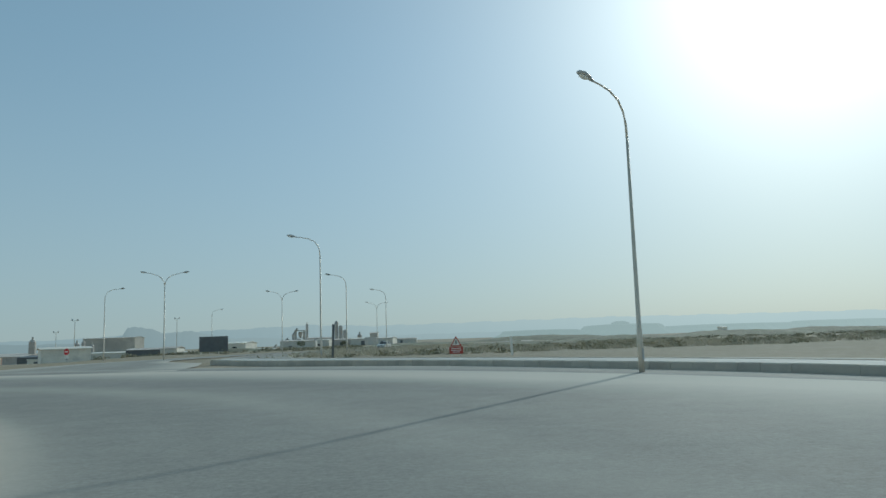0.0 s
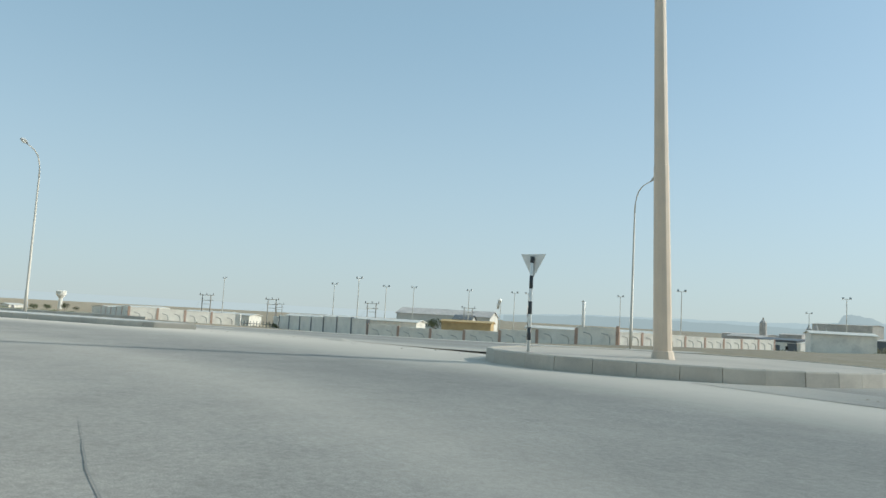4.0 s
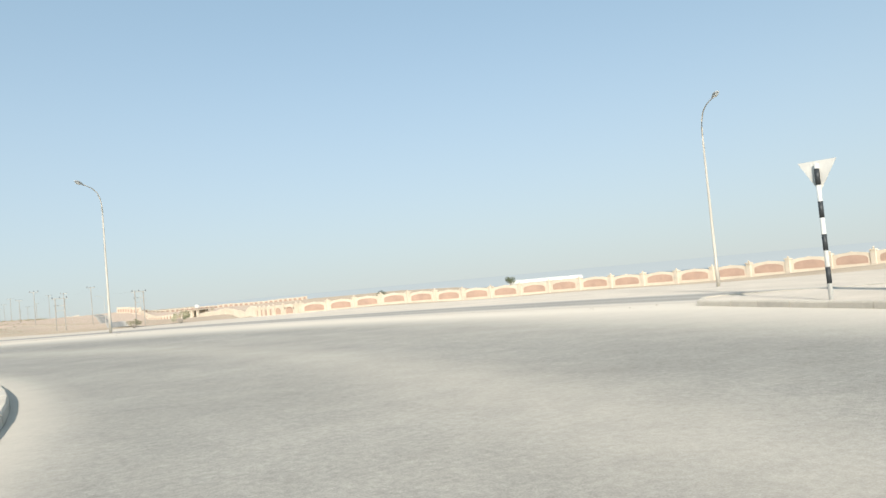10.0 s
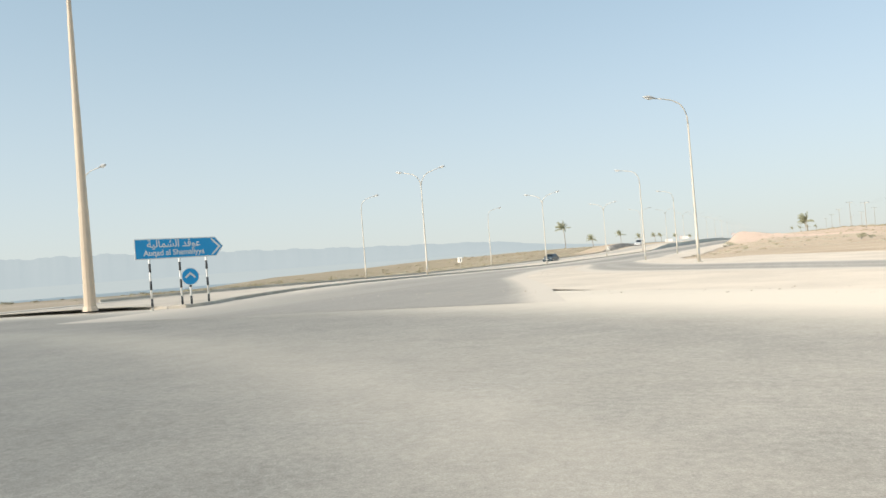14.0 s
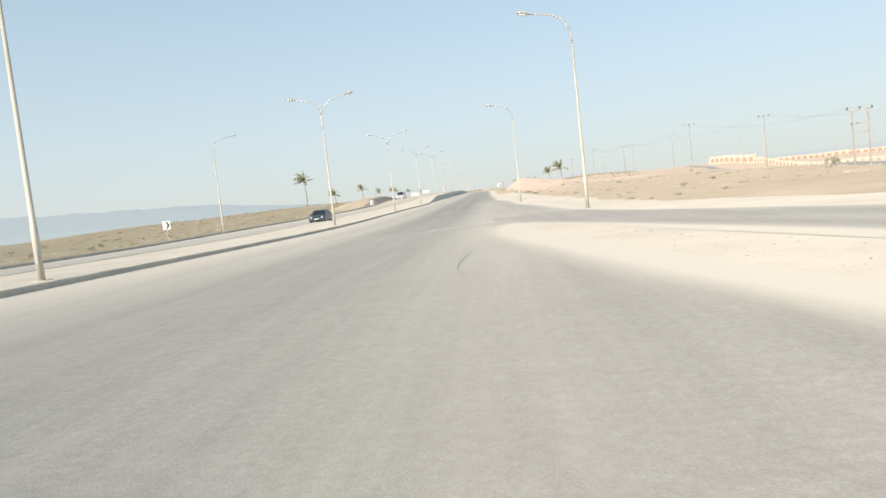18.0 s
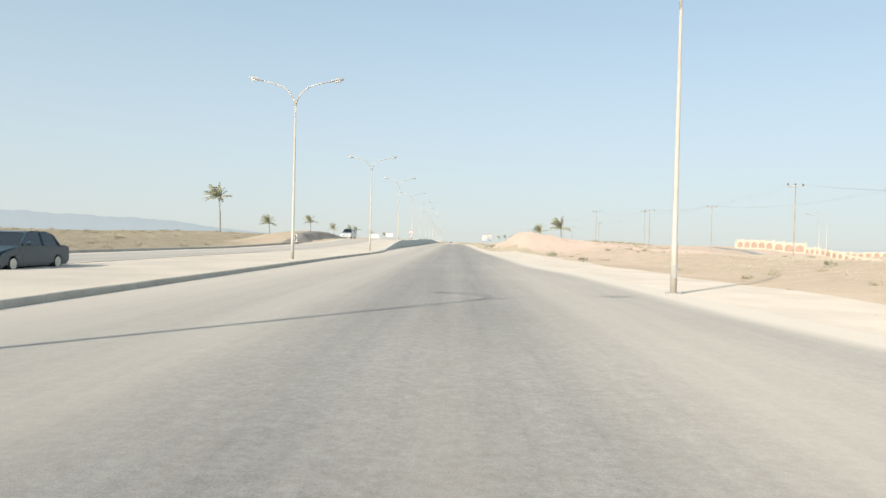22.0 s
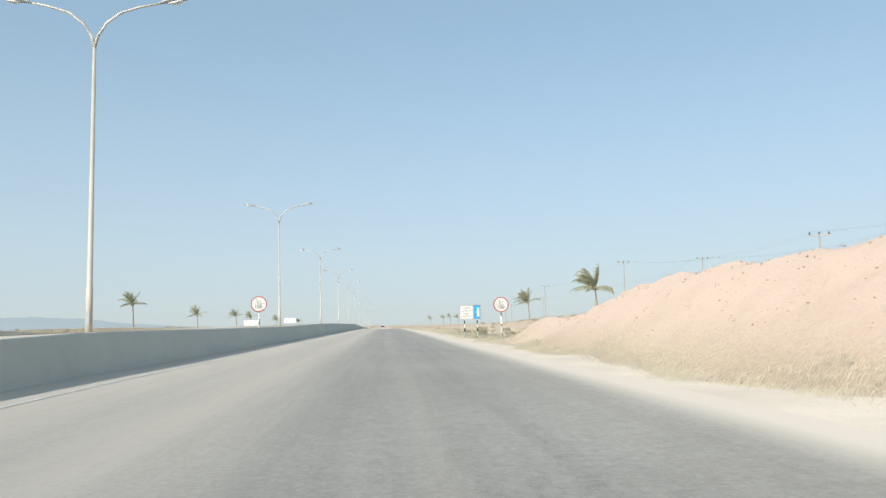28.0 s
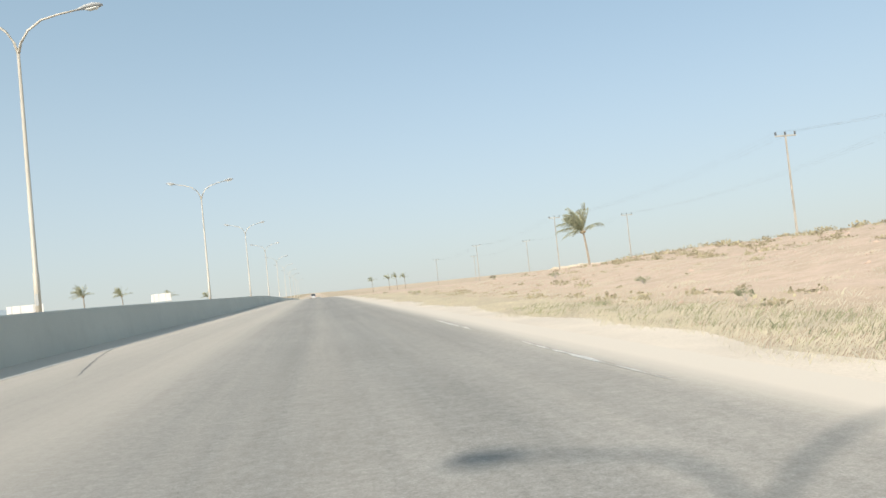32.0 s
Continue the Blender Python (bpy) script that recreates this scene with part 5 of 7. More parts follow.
fl = floodlight_pole(9.4, (-0.55, 0.55))
spots = [(81.5, -121.2, 0), (68, -138, 20), (45, -127, 10), (64, -148, 40), (60, -152, 10), (52, -160, 0), (45, -166, 30), (43, -168, 60), (28, -178, 0), (5, -160, 15), (-9, -190, 10), (-24, -215, 0), (12, -230, 30)]
for i, (x, y, a) in enumerate(spots):
    m = pose(x, y, gz(x, y), 0, 0, a)
    if i == 0:
        fl.matrix_world = m
    else:
        copy_thing(fl, m)
e = root("vent_pipe", pose(7.5, -138, gz(7.5, -138)), "plain white vent pipe behind the compound wall", "pipe")
bm = nb()
tube(bm, [(0, 0, 0), (0, 0, 6.6), (0.1, 0, 6.8)], 0.22, 10)
part("pipe", bm, WHITE, e, smooth=True)
e = root("wind_sock", pose(24, -139, gz(24, -139)), "limp pale wind sock on a thin mast", "wind sock")
bm = nb()
tube(bm, [(0, 0, 0), (0, 0, 6.9)], 0.05, 6)
part("mast", bm, STEEL, e)
bm = nb()
tube(bm, [(0, 0, 6.8), (0.25, 0, 6.7), (0.45, 0, 6.1), (0.55, 0, 5.4)], [0.3, 0.32, 0.24, 0.14], 10)
part("sock", bm, WHITE, e, smooth=True)


def h_frame(m, h=5.0, group="substation frames"):
    """Two poles with a beam and three insulators."""
    e = root("h_frame_pole", m, "two-legged wooden power pole with a cross beam and insulators", "power pole", group)
    for px in (-0.9, 0.9):
        bm = nb()
        tube(bm, [(px, 0, -0.3), (px, 0, h)], [0.13, 0.09], 8)
        part("pole", bm, WOOD_POLE, e)
    bm = nb()
    box(bm, -1.6, -0.06, h - 0.2, 1.6, 0.06, h - 0.08)
    part("beam", bm, STEEL, e)
    for z, w in ((0.8, 1.1), (0.68, 0.9)):
        bm = nb()
        box(bm, -w, -0.05, h * z, w, 0.05, h * z + 0.1)
        part("brace", bm, STEEL, e)
    bm = nb()
    tube(bm, [(0.9, 0, h - 0.4), (3.6, 1.0, -0.2)], 0.012, 4)
    part("stay_wire", bm, STEEL, e)
    for px in (-1.0, -0.3):
        bm = nb()
        tube(bm, [(px, -0.05, h * 0.8 + 0.12), (px - 0.2, -0.3, h * 0.8 + 0.1)], 0.07, 6)
        part("fuse_holder", bm, DARK_PANEL, e)
    for px in (-1.4, 0, 1.4):
        bm = nb()
        tube(bm, [(px, 0, h - 0.08), (px, 0, h + 0.1), (px, 0, h + 0.3)], [0.05, 0.11, 0.07], 8)
        part("insulator", bm, DARK_PANEL, e)
    return e


hf = h_frame(pose(77, -129.5, gz(77, -129.5), 0, 0, 30), 6.0)
for x, y in ((83, -118.5), (65.6, -145.8), (60, -168), (153, -176)):
    copy_thing(hf, pose(x, y, gz(x, y), 0, 0, 35))


def shed(name, m, w, d, h, label, walls, roof, rise=1.0, category="shed", doors=()):
    """A gabled shed: walls, pitched roof, door or window panels along its front."""
    e = root(name, m, label, category)
    bm = nb()
    prism(bm, [(-d / 2, -1.0), (d / 2, -1.0), (d / 2, h), (0, h + rise), (-d / 2, h)], -w / 2, w / 2, pose(0, 0, 0, 0, 0, 90) @ UP)
    b = part("wall", bm, walls, e)
    for s in (-1, 1):
        bm = nb()
        prism(bm, [(0, h + rise + 0.02), (s * (d / 2 + 0.3), h - 0.08), (s * (d / 2 + 0.3), h + 0.06), (0, h + rise + 0.16)], -w / 2 - 0.3, w / 2 + 0.3, pose(0, 0, 0, 0, 0, 90) @ UP)
        part("roof", bm, roof, e)
    for px, pw, z0, z1, mt in doors:
        bm = nb()
        box(bm, px - pw / 2, -d / 2 - 0.05, z0, px + pw / 2, -d / 2 + 0.05, z1)
        part("door", bm, mt, b)
    return e


BRIGHT_SHEET = material("bright_shed_sheet", (0.78, 0.735, 0.665), 0.6, spread=0.06, scale=6, bump=0.02, stain=0.1)
SHED_WHITE = material("pale_shed_sheet", (0.62, 0.60, 0.54), 0.6, spread=0.06, scale=3, bump=0.02, stain=0.12)
TURQUOISE = material("turquoise_sheet", (0.30, 0.45, 0.48), 0.5, spread=0.06, scale=2, bump=0.02, stain=0.1)
GREEN_SHEET = material("green_sheet", (0.05, 0.33, 0.14), 0.5, spread=0.08, scale=2, bump=0.02, stain=0.1)
OCHRE = material("ochre_container", (0.50, 0.36, 0.17), 0.6, spread=0.08, scale=1, bump=0.04, stain=0.15)
# dusty plant surfaces, base colour paled to beige for distance haze
HAZY_STEEL = material("dusty_hazed_plant_steel", (0.50, 0.465, 0.425), 0.8, spread=0.15, scale=6, fine=2, bump=0.1, stain=0.2)
HAZY_CONCRETE = material("dusty_hazed_plant_concrete", (0.58, 0.54, 0.48), 0.9, spread=0.12, scale=8, fine=2, bump=0.1, stain=0.2)
shed("long_shed", pose(77, -178, gz(77, -178), 0, 0, 32), 23, 10, 4.2, "long pale industrial shed behind the compound wall", SHED_WHITE, HAZY_STEEL, 1.3)
shed("container_store", pose(45, -153, gz(45, -153), 0, 0, 32), 9.5, 3, 2.9, "ochre container-like store behind the wall", OCHRE, OCHRE, 0.25, "store")
shed("open_shelter", pose(63, -170, gz(63, -170), 0, 0, 32), 4, 5, 3.4, "small shelter with a curved dark roof", SHED_WHITE, DARK_PANEL, 0.9, "shelter")
for x, y, w, d, h in ((112, -134, 12, 7, 2.4), (94, -132, 7, 5, 2.3), (74, -136, 7, 4, 2.8), (52, -136, 18, 5, 2.6), (24, -152, 8, 4, 2.8), (12, -160, 7, 4, 2.6), (-12, -178, 9, 5, 3.0)):
    shed("low_building", pose(x, y, gz(x, y), 0, 0, 30), w, d, h, "low pale building behind the compound wall", WHITE_WALL, SHED_WHITE, 0.3, "building", [(-w * 0.25, 1.0, 0, 2.0, DARK_PANEL), (w * 0.2, 1.4, 0.9, 2.0, GLASS)])


def lattice_tower(m, h=34.0):
    e = root("lattice_tower", m, "grey lattice telephone mast with antennas", "mast")
    legs = []
    for a in range(3):
        c, s = math.cos(2.094 * a), math.sin(2.094 * a)
        bm = nb()
        tube(bm, [(c * 2.0, s * 2.0, 0), (c * 0.75, s * 0.75, h)], 0.13, 6)
        part("leg", bm, STEEL, e)
    rad = lambda z: 2.0 - 1.25 * z / h
    for k in range(14):
        z0, z1 = h * k / 14, h * (k + 1) / 14
        bm = nb()
        for a in range(3):
            p = lambda i, z: (rad(z) * math.cos(2.094 * i), rad(z) * math.sin(2.094 * i), z)
            tube(bm, [p(a, z0), p(a + 1, z1)], 0.06, 4)
            tube(bm, [p(a + 1, z0), p(a, z1)], 0.06, 4)
            tube(bm, [p(a, z1), p(a + 1, z1)], 0.06, 4)
        part("bracing", bm, STEEL, e)
    for a in range(6):
        c, s = math.cos(1.047 * a), math.sin(1.047 * a)
        bm = nb()
        box(bm, -0.16, -0.12, h - 2.4, 0.16, 0.12, h + 0.2, pose(c * 1.5, s * 1.5, 0, 0, 0, 60 * a))
        part("antenna", bm, GREY_PAINT, e)
    for z, a in ((20, 0.5), (23, 2.6), (17, 2.2)):
        bm = nb()
        tube(bm, [(math.cos(a) * 1.3, math.sin(a) * 1.3, z), (math.cos(a) * 1.9, math.sin(a) * 1.9, z)], [0.5, 0.6], 12)
        part("dish", bm, WHITE, e)


lattice_tower(pose(82.7, -287, gz(85, -287)), 34.5)
e = root("advert_board", pose(-38.2, -192.8, gz(-38, -193), 0, 0, 172), "dark blank roadside board seen from its back", "billboard")
bm = nb()
box(bm, -3.3, -0.1, 0.5, 3.3, 0.1, 3.9)
part("board", bm, DARK_PANEL, e)
for px in (-3, -1, 1, 3):
    bm = nb()
    box(bm, px - 0.1, 0.1, -0.3, px + 0.1, 0.3, 3.9)
    part("post", bm, STEEL, e)

# ---- billboard frame on a single column ----
e = root("billboard", pose(188, 11, gz(188, 11) + 0.2, 0, 0, -72.5) @ Matrix.Diagonal((1, 1, 1.17, 1)), "tall billboard frame with torn white sheets on one column", "billboard")
bm = nb()
tube(bm, [(0, 0, -0.5), (0, 0, 20)], 0.42, 12)
part("column", bm, STEEL, e, smooth=True)
bm = nb()
for z in (17.2, 18.6, 20.0, 21.4, 23.4):
    box(bm, -7.6, -0.08, z - 0.08, 7.6, 0.08, z + 0.08)
fr = part("frame", bm, STEEL, e)
for k in range(13):
    bm = nb()
    box(bm, -7.5 + 1.25 * k - 0.07, -0.3, 17.0, -7.5 + 1.25 * k + 0.07, -0.1, 23.6)
    part("upright", bm, STEEL, fr)
bm = nb()
box(bm, -7.8, -1.3, 16.7, 7.8, 0.1, 16.85)
part("walkway", bm, DARK_PANEL, e)
rnd = random.Random(5)
for x0, x1, z0, z1 in ((-7.5, -3.0, 22.3, 23.6), (2.4, 5.0, 21.6, 23.7), (4.6, 7.5, 22.6, 23.9), (-7.6, -7.2, 17.0, 22.0)):
    bm = nb()
    n = 8
    lo = [(x0 + (x1 - x0) * i / n, z0 + rnd.uniform(-0.5, 0.6)) for i in range(n + 1)]
    hi = [(x0 + (x1 - x0) * i / n, z1 + rnd.uniform(-0.2, 0.15)) for i in range(n, -1, -1)]
    prism(bm, lo + hi, 0.36, 0.40, UP)
    part("torn_sheet", bm, WHITE, e)

# ---- industry to the east ----
e = root("storage_shed", pose(412, -66, gz(412, -66), 0, 0, 118.5), "long pale barrel-roofed shed with a turquoise gable door", "shed")
prof = [(-10.5, -1), (10.5, -1), (10.5, 7.4), (8.0, 9.6), (4.5, 12.0), (0, 13.3), (-4.5, 12.0), (-8.0, 9.6), (-10.5, 7.4)]
bm = nb()
prism(bm, prof, -215, 42, pose(0, 0, 0, 0, 0, 180) @ UP)
b = part("shell", bm, BRIGHT_SHEET, e)
bm = nb()
box(bm, -9.4, 41.9, 0.5, 6.5, 42.3, 8.6)
part("gable_door", bm, TURQUOISE, b)
for k in range(22):
    for s in (-1, 1):
        bm = nb()
        box(bm, s * 10.55 - 0.1, 36 - k * 11.5 - 2.4, 3.6, s * 10.55 + 0.1, 36 - k * 11.5 + 2.4, 6.9)
        part("panel", bm, TURQUOISE, b)
shed("green_shed", pose(352, -93, gz(352, -93), 0, 0, -85), 11, 8, 2.4, "low green metal shed among trees", GREEN_SHEET, GREEN_SHEET, 0.3)
shed("house", pose(420, -101, gz(420, -101), 0, 0, -100), 12, 12, 6.0, "small ochre house with a pitched roof", PEACH, PEACH, 1.6, "house", [(0, 1.2, 0.8, 2.0, GLASS)])
for x, y, w, d, h in ((226, -150, 12, 8, 2.6), (250, -162, 10, 8, 2.8), (232, -118, 6, 5, 2.2), (300, -190, 24, 10, 3.4)):
    shed("low_building", pose(x, y, gz(x, y), 0, 0, -60), w, d, h, "low pale building on the dusty plain", WHITE_WALL, SHED_WHITE, 0.4, "building", [(-w * 0.25, 1.2, 0, 2.2, DARK_PANEL)])
for x, y, r, h in ((575, -57, 8, 14), (575, -84, 12, 11)):
    e = root("storage_tank", pose(x, y, gz(x, y)), "dusty grey storage tank with a domed roof", "tank", "plant tanks")
    bm = nb()
    tube(bm, [(0, 0, -1), (0, 0, h), (0, 0, h + r * 0.25), (0, 0, h + r * 0.35)], [r, r, r * 0.6, 0.3], 24)
    part("shell", bm, HAZY_CONCRETE, e)
    bm = nb()
    for k in range(3):
        box(bm, -r * 0.4 + k * r * 0.35, -0.6, h + r * 0.2, -r * 0.4 + k * r * 0.35 + 1.2, 0.6, h + r * 0.35 + 2.5)
    part("hopper", bm, HAZY_STEEL, e)
e = root("water_tower", pose(385, -176, gz(385, -176)), "white flared water tower beyond the plain", "water tower")
bm = nb()
tube(bm, [(0, 0, 0), (0, 0, 6), (0, 0, 8), (0, 0, 10), (0, 0, 10.3)], [1.0, 1.0, 2.6, 2.8, 2.0], 16)
part("shell", bm, WHITE_WALL, e)


def cement_tower(m, w, h, label):
    """A preheater tower: open floors on columns with cyclones and ducts."""
    e = root("process_tower", m, label, "plant tower", "cement plant")
    for sx in (-1, 1):
        for sy in (-1, 1):
            bm = nb()
            box(bm, sx * w / 2 - 0.7, sy * w / 2 - 0.7, -2, sx * w / 2 + 0.7, sy * w / 2 + 0.7, h)
            part("column", bm, HAZY_CONCRETE, e)
    n = int(h / 6)
    rnd = random.Random(int(h))
    for k in range(1, n + 1):
        bm = nb()
        box(bm, -w / 2 - 0.8, -w / 2 - 0.8, k * h / n - 0.5, w / 2 + 0.8, w / 2 + 0.8, k * h / n)
        part("floor", bm, HAZY_CONCRETE, e)
        bm = nb()
        r = w * 0.24
        x = rnd.uniform(-w * 0.2, w * 0.2)
        z = k * h / n - 4.5
        tube(bm, [(x, 0, z - 1.5), (x, 0, z), (x, 0, z + 3.2)], [0.4, r, r], 12)
        part("cyclone", bm, HAZY_STEEL, e)
    bm = nb()
    tube(bm, [(w * 0.8, 0, -1), (w * 0.8, 0, h * 0.8), (w * 0.3, 0, h + 1.5)], w * 0.12, 10)
    part("duct", bm, HAZY_STEEL, e)
    bm = nb()
    tube(bm, [(-w * 1.5, 0, 0), (-w * 0.5, 0, h * 0.55)], w * 0.1, 8)
    part("conveyor", bm, HAZY_STEEL, e)
    return e


cement_tower(pose(672, 52, gz(672, 52) + 2, 0, 0, 95), 9, 34, "hazy grey process tower with ducts in a cement works")
cement_tower(pose(777, 14, gz(777, 14) + 2, 0, 0, 95), 10, 36, "hazy grey process tower with ducts in a cement works")
cement_tower(pose(665, 66, gz(672, 52), 0, 0, 95), 12, 16, "low hazy hopper building in a cement works")
cement_tower(pose(790, 2, gz(777, 14), 0, 0, 95), 9, 28, "hazy grey process tower in a cement works")
cement_tower(pose(900, -45, gz(900, -45) + 1, 0, 0, 95), 8, 22, "distant process tower in a cement works")
for x, y, h in ((669, 71, 36), (774, 43, 34)):
    e = root("chimney", pose(x, y, gz(x, y)), "slim hazy factory chimney", "chimney", "cement plant")
    bm = nb()
    tube(bm, [(0, 0, -1), (0, 0, h)], [1.3, 0.9], 12)
    part("shaft", bm, HAZY_CONCRETE, e)
    bm = nb()
    tube(bm, [(0, 0, h), (0, 0, h + 0.6)], [1.1, 1.1], 12)
    part("rim", bm, HAZY_STEEL, e)
for x, y, w, h in ((660, 60, 26, 9), (782, 28, 34, 12), (672, 78, 18, 6)):
    shed("plant_hall", pose(x, y, gz(x, y), 0, 0, 95), w, 14, h, "dusty plant hall beside the towers", HAZY_CONCRETE, HAZY_STEEL, 1.5, "hall")

# plant on the southern plain
for x, y, w, h in ((-8, -634, 7, 18), (-2, -628, 9, 11), (10, -640, 6, 8)):
    cement_tower(pose(x, y, gz(x, y) - 1, 0, 0, 10), w, h, "hazy grey process tower on the southern plain")
for k in range(3):
    e = root("silo", pose(-44 - k * 2.9, -536, gz(-44, -536) - 1), "tall dark silo on the southern plain", "silo", "plain silos")
    bm = nb()
    tube(bm, [(0, 0, -1), (0, 0, 17 - 3 * k), (0, 0, 18 - 3 * k)], [1.3, 1.3, 0.6], 14)
    part("shell", bm, HAZY_STEEL, e)
for x, y, w, h, wl in ((95, -508, 34, 16, HAZY_CONCRETE), (60, -420, 30, 6, SHED_WHITE), (30, -470, 44, 5, SHED_WHITE), (120, -440, 26, 7, HAZY_STEEL), (-24, -560, 30, 5, SHED_WHITE), (18, -380, 22, 4, SHED_WHITE), (45, -300, 14, 4, DARK_PANEL), (-70, -480, 26, 4, SHED_WHITE), (-20, -300, 16, 3.4, WHITE_WALL)):
    shed("plain_building", pose(x, y, gz(x, y), 0, 0, 170), w, 12, h, "pale flat industrial building on the southern plain", wl, wl, 0.5, "building", [(-w * 0.2, 2.5, 0, 2.8, DARK_PANEL), (w * 0.25, 1.6, 1.0, 2.2, GLASS)])


for x, y, w, h, wl in ((100, -447, 11.7, 8, HAZY_STEEL), (43, -298, 10.9, 3.2, WHITE_WALL), (66, -320, 14, 4.5, HAZY_STEEL), (21, -338, 15, 5.5, DARK_PANEL), (4, -312, 6, 5.0, SHED_WHITE), (-20, -520, 23, 5.5, SHED_WHITE), (-29, -581, 19, 6.0, HAZY_STEEL), (-73, -583, 26, 4.2, SHED_WHITE), (-69, -600, 6, 8.5, HAZY_CONCRETE), (-52, -520, 16, 4.0, HAZY_STEEL), (-5, -470, 14, 3.4, WHITE_WALL), (12, -428, 18, 3.2, SHED_WHITE), (-334, -565, 4, 4.5, WHITE_WALL), (-95, -640, 18, 3.5, SHED_WHITE)):
    shed("plain_building", pose(x, y, gz(x, y), 0, 0, 175), w, 9, h, "low dusty industrial building on the southern plain", wl, HAZY_STEEL if wl is not WHITE_WALL else wl, 0.6, "building", [(-w * 0.2, 2.0, 0, 2.4, DARK_PANEL)])
for x, y, r_, h in ((87, -431, 1.3, 12), (84, -432, 1.0, 13), (80, -433, 1.2, 11), (102, -414, 1.7, 13.5), (-12, -652, 1.0, 22), (-59, -562, 1.6, 8)):
    e = root("silo", pose(x, y, gz(x, y) - 1), "slim grey silo in the haze of the plain", "silo", "plain silos")
    bm = nb()
    tube(bm, [(0, 0, -1), (0, 0, h), (0, 0, h + r_ * 0.8)], [r_, r_, r_ * 0.35], 12)
    part("shell", bm, HAZY_STEEL, e)
    bm = nb()
    tube(bm, [(0, 0, h + r_ * 0.8), (0, 0, h + r_ * 0.8 + 1.2)], r_ * 0.3, 8)
    part("vent", bm, HAZY_CONCRETE, e)
# dusty track, and a pale berm before the works
d_l = even([(-75, -118), (-86, -150), (-104, -215), (-132, -320), (-178, -560)], 40)
d_r = even([(-82, -116), (-92, -150), (-109, -215), (-137, -320), (-184, -560)], 40)
tagged(strip("dirt_road", d_l, d_r, surf, PALE_SAND, 4, None, 0.03), "pale dusty track leading across the plain", "road", kind="structure")
b_l = even([(20, -246), (-10, -232), (-40, -222)], 24)
b_r = even([(22, -252), (-8, -238), (-38, -228)], 24)
tagged(strip("sand_berm", b_l, b_r, lambda x, y: surf(x, y) + 0.9, PALE_SAND, 4, None, 0.0), "pale sand bank before the industrial works", "sand", kind="structure")


# ---- power poles and wires ----
def t_pole(h, label):
    e = root("power_pole", Matrix.Identity(4), label, "power pole", "power line poles")
    bm = nb()
    tube(bm, [(0, 0, -0.5), (0, 0, h)], [0.12, 0.08], 8)
    part("pole", bm, WOOD_POLE, e)
    bm = nb()
    box(bm, -1.15, -0.06, h - 0.12, 1.15, 0.06, h + 0.02)
    part("cross_arm", bm, STEEL, e)
    for px in (-1.08, 0, 1.08):
        bm = nb()
        tube(bm, [(px, 0, h), (px, 0, h + 0.12), (px, 0, h + 0.36)], [0.05, 0.11, 0.08], 8)
        part("insulator", bm, DARK_PANEL, e)
    return e


lines = {17.5: [(146, 5.5), (217, 9.5), (292.6, 9.1), (359, 11.6), (432, 10.6), (505, 9.5), (580, 8.5)], 33.0: [(142, 5.6), (217, 9.6), (294, 10.5), (357, 11.85), (432.5, 9.9), (505, 9.5), (580, 8.5)]}
WIRE = material("grey_wire", (0.28, 0.28, 0.27), 0.6, spread=0.05, bump=0)
for lx_, tops in lines.items():
    for i, (y, z) in enumerate(tops):
        g = gz(lx_, y)
        if i == 0:
            h_frame(pose(lx_, y, g), z - g, "power line end poles")
        else:
            t_pole(z - g, "weathered wooden power pole with three insulators on dry ground").matrix_world = pose(lx_, y, g, 0, 0, 4 * math.sin(i * 2.1))
    for px in (-1.08, 0, 1.08):
        for (y0, z0), (y1, z1) in zip(tops, tops[1:]):
            bm = nb()
            pts = [(lx_ + px, y0 + (y1 - y0) * t, z0 + 0.34 + (z1 - z0) * t - 1.5 * 4 * t * (1 - t)) for t in np.linspace(0, 1, 9)]
            tube(bm, pts, 0.0045, 4, False)
            tagged(part("overhead_wire", bm, WIRE), "thin dark overhead wire between power poles", "wire", "overhead wires")


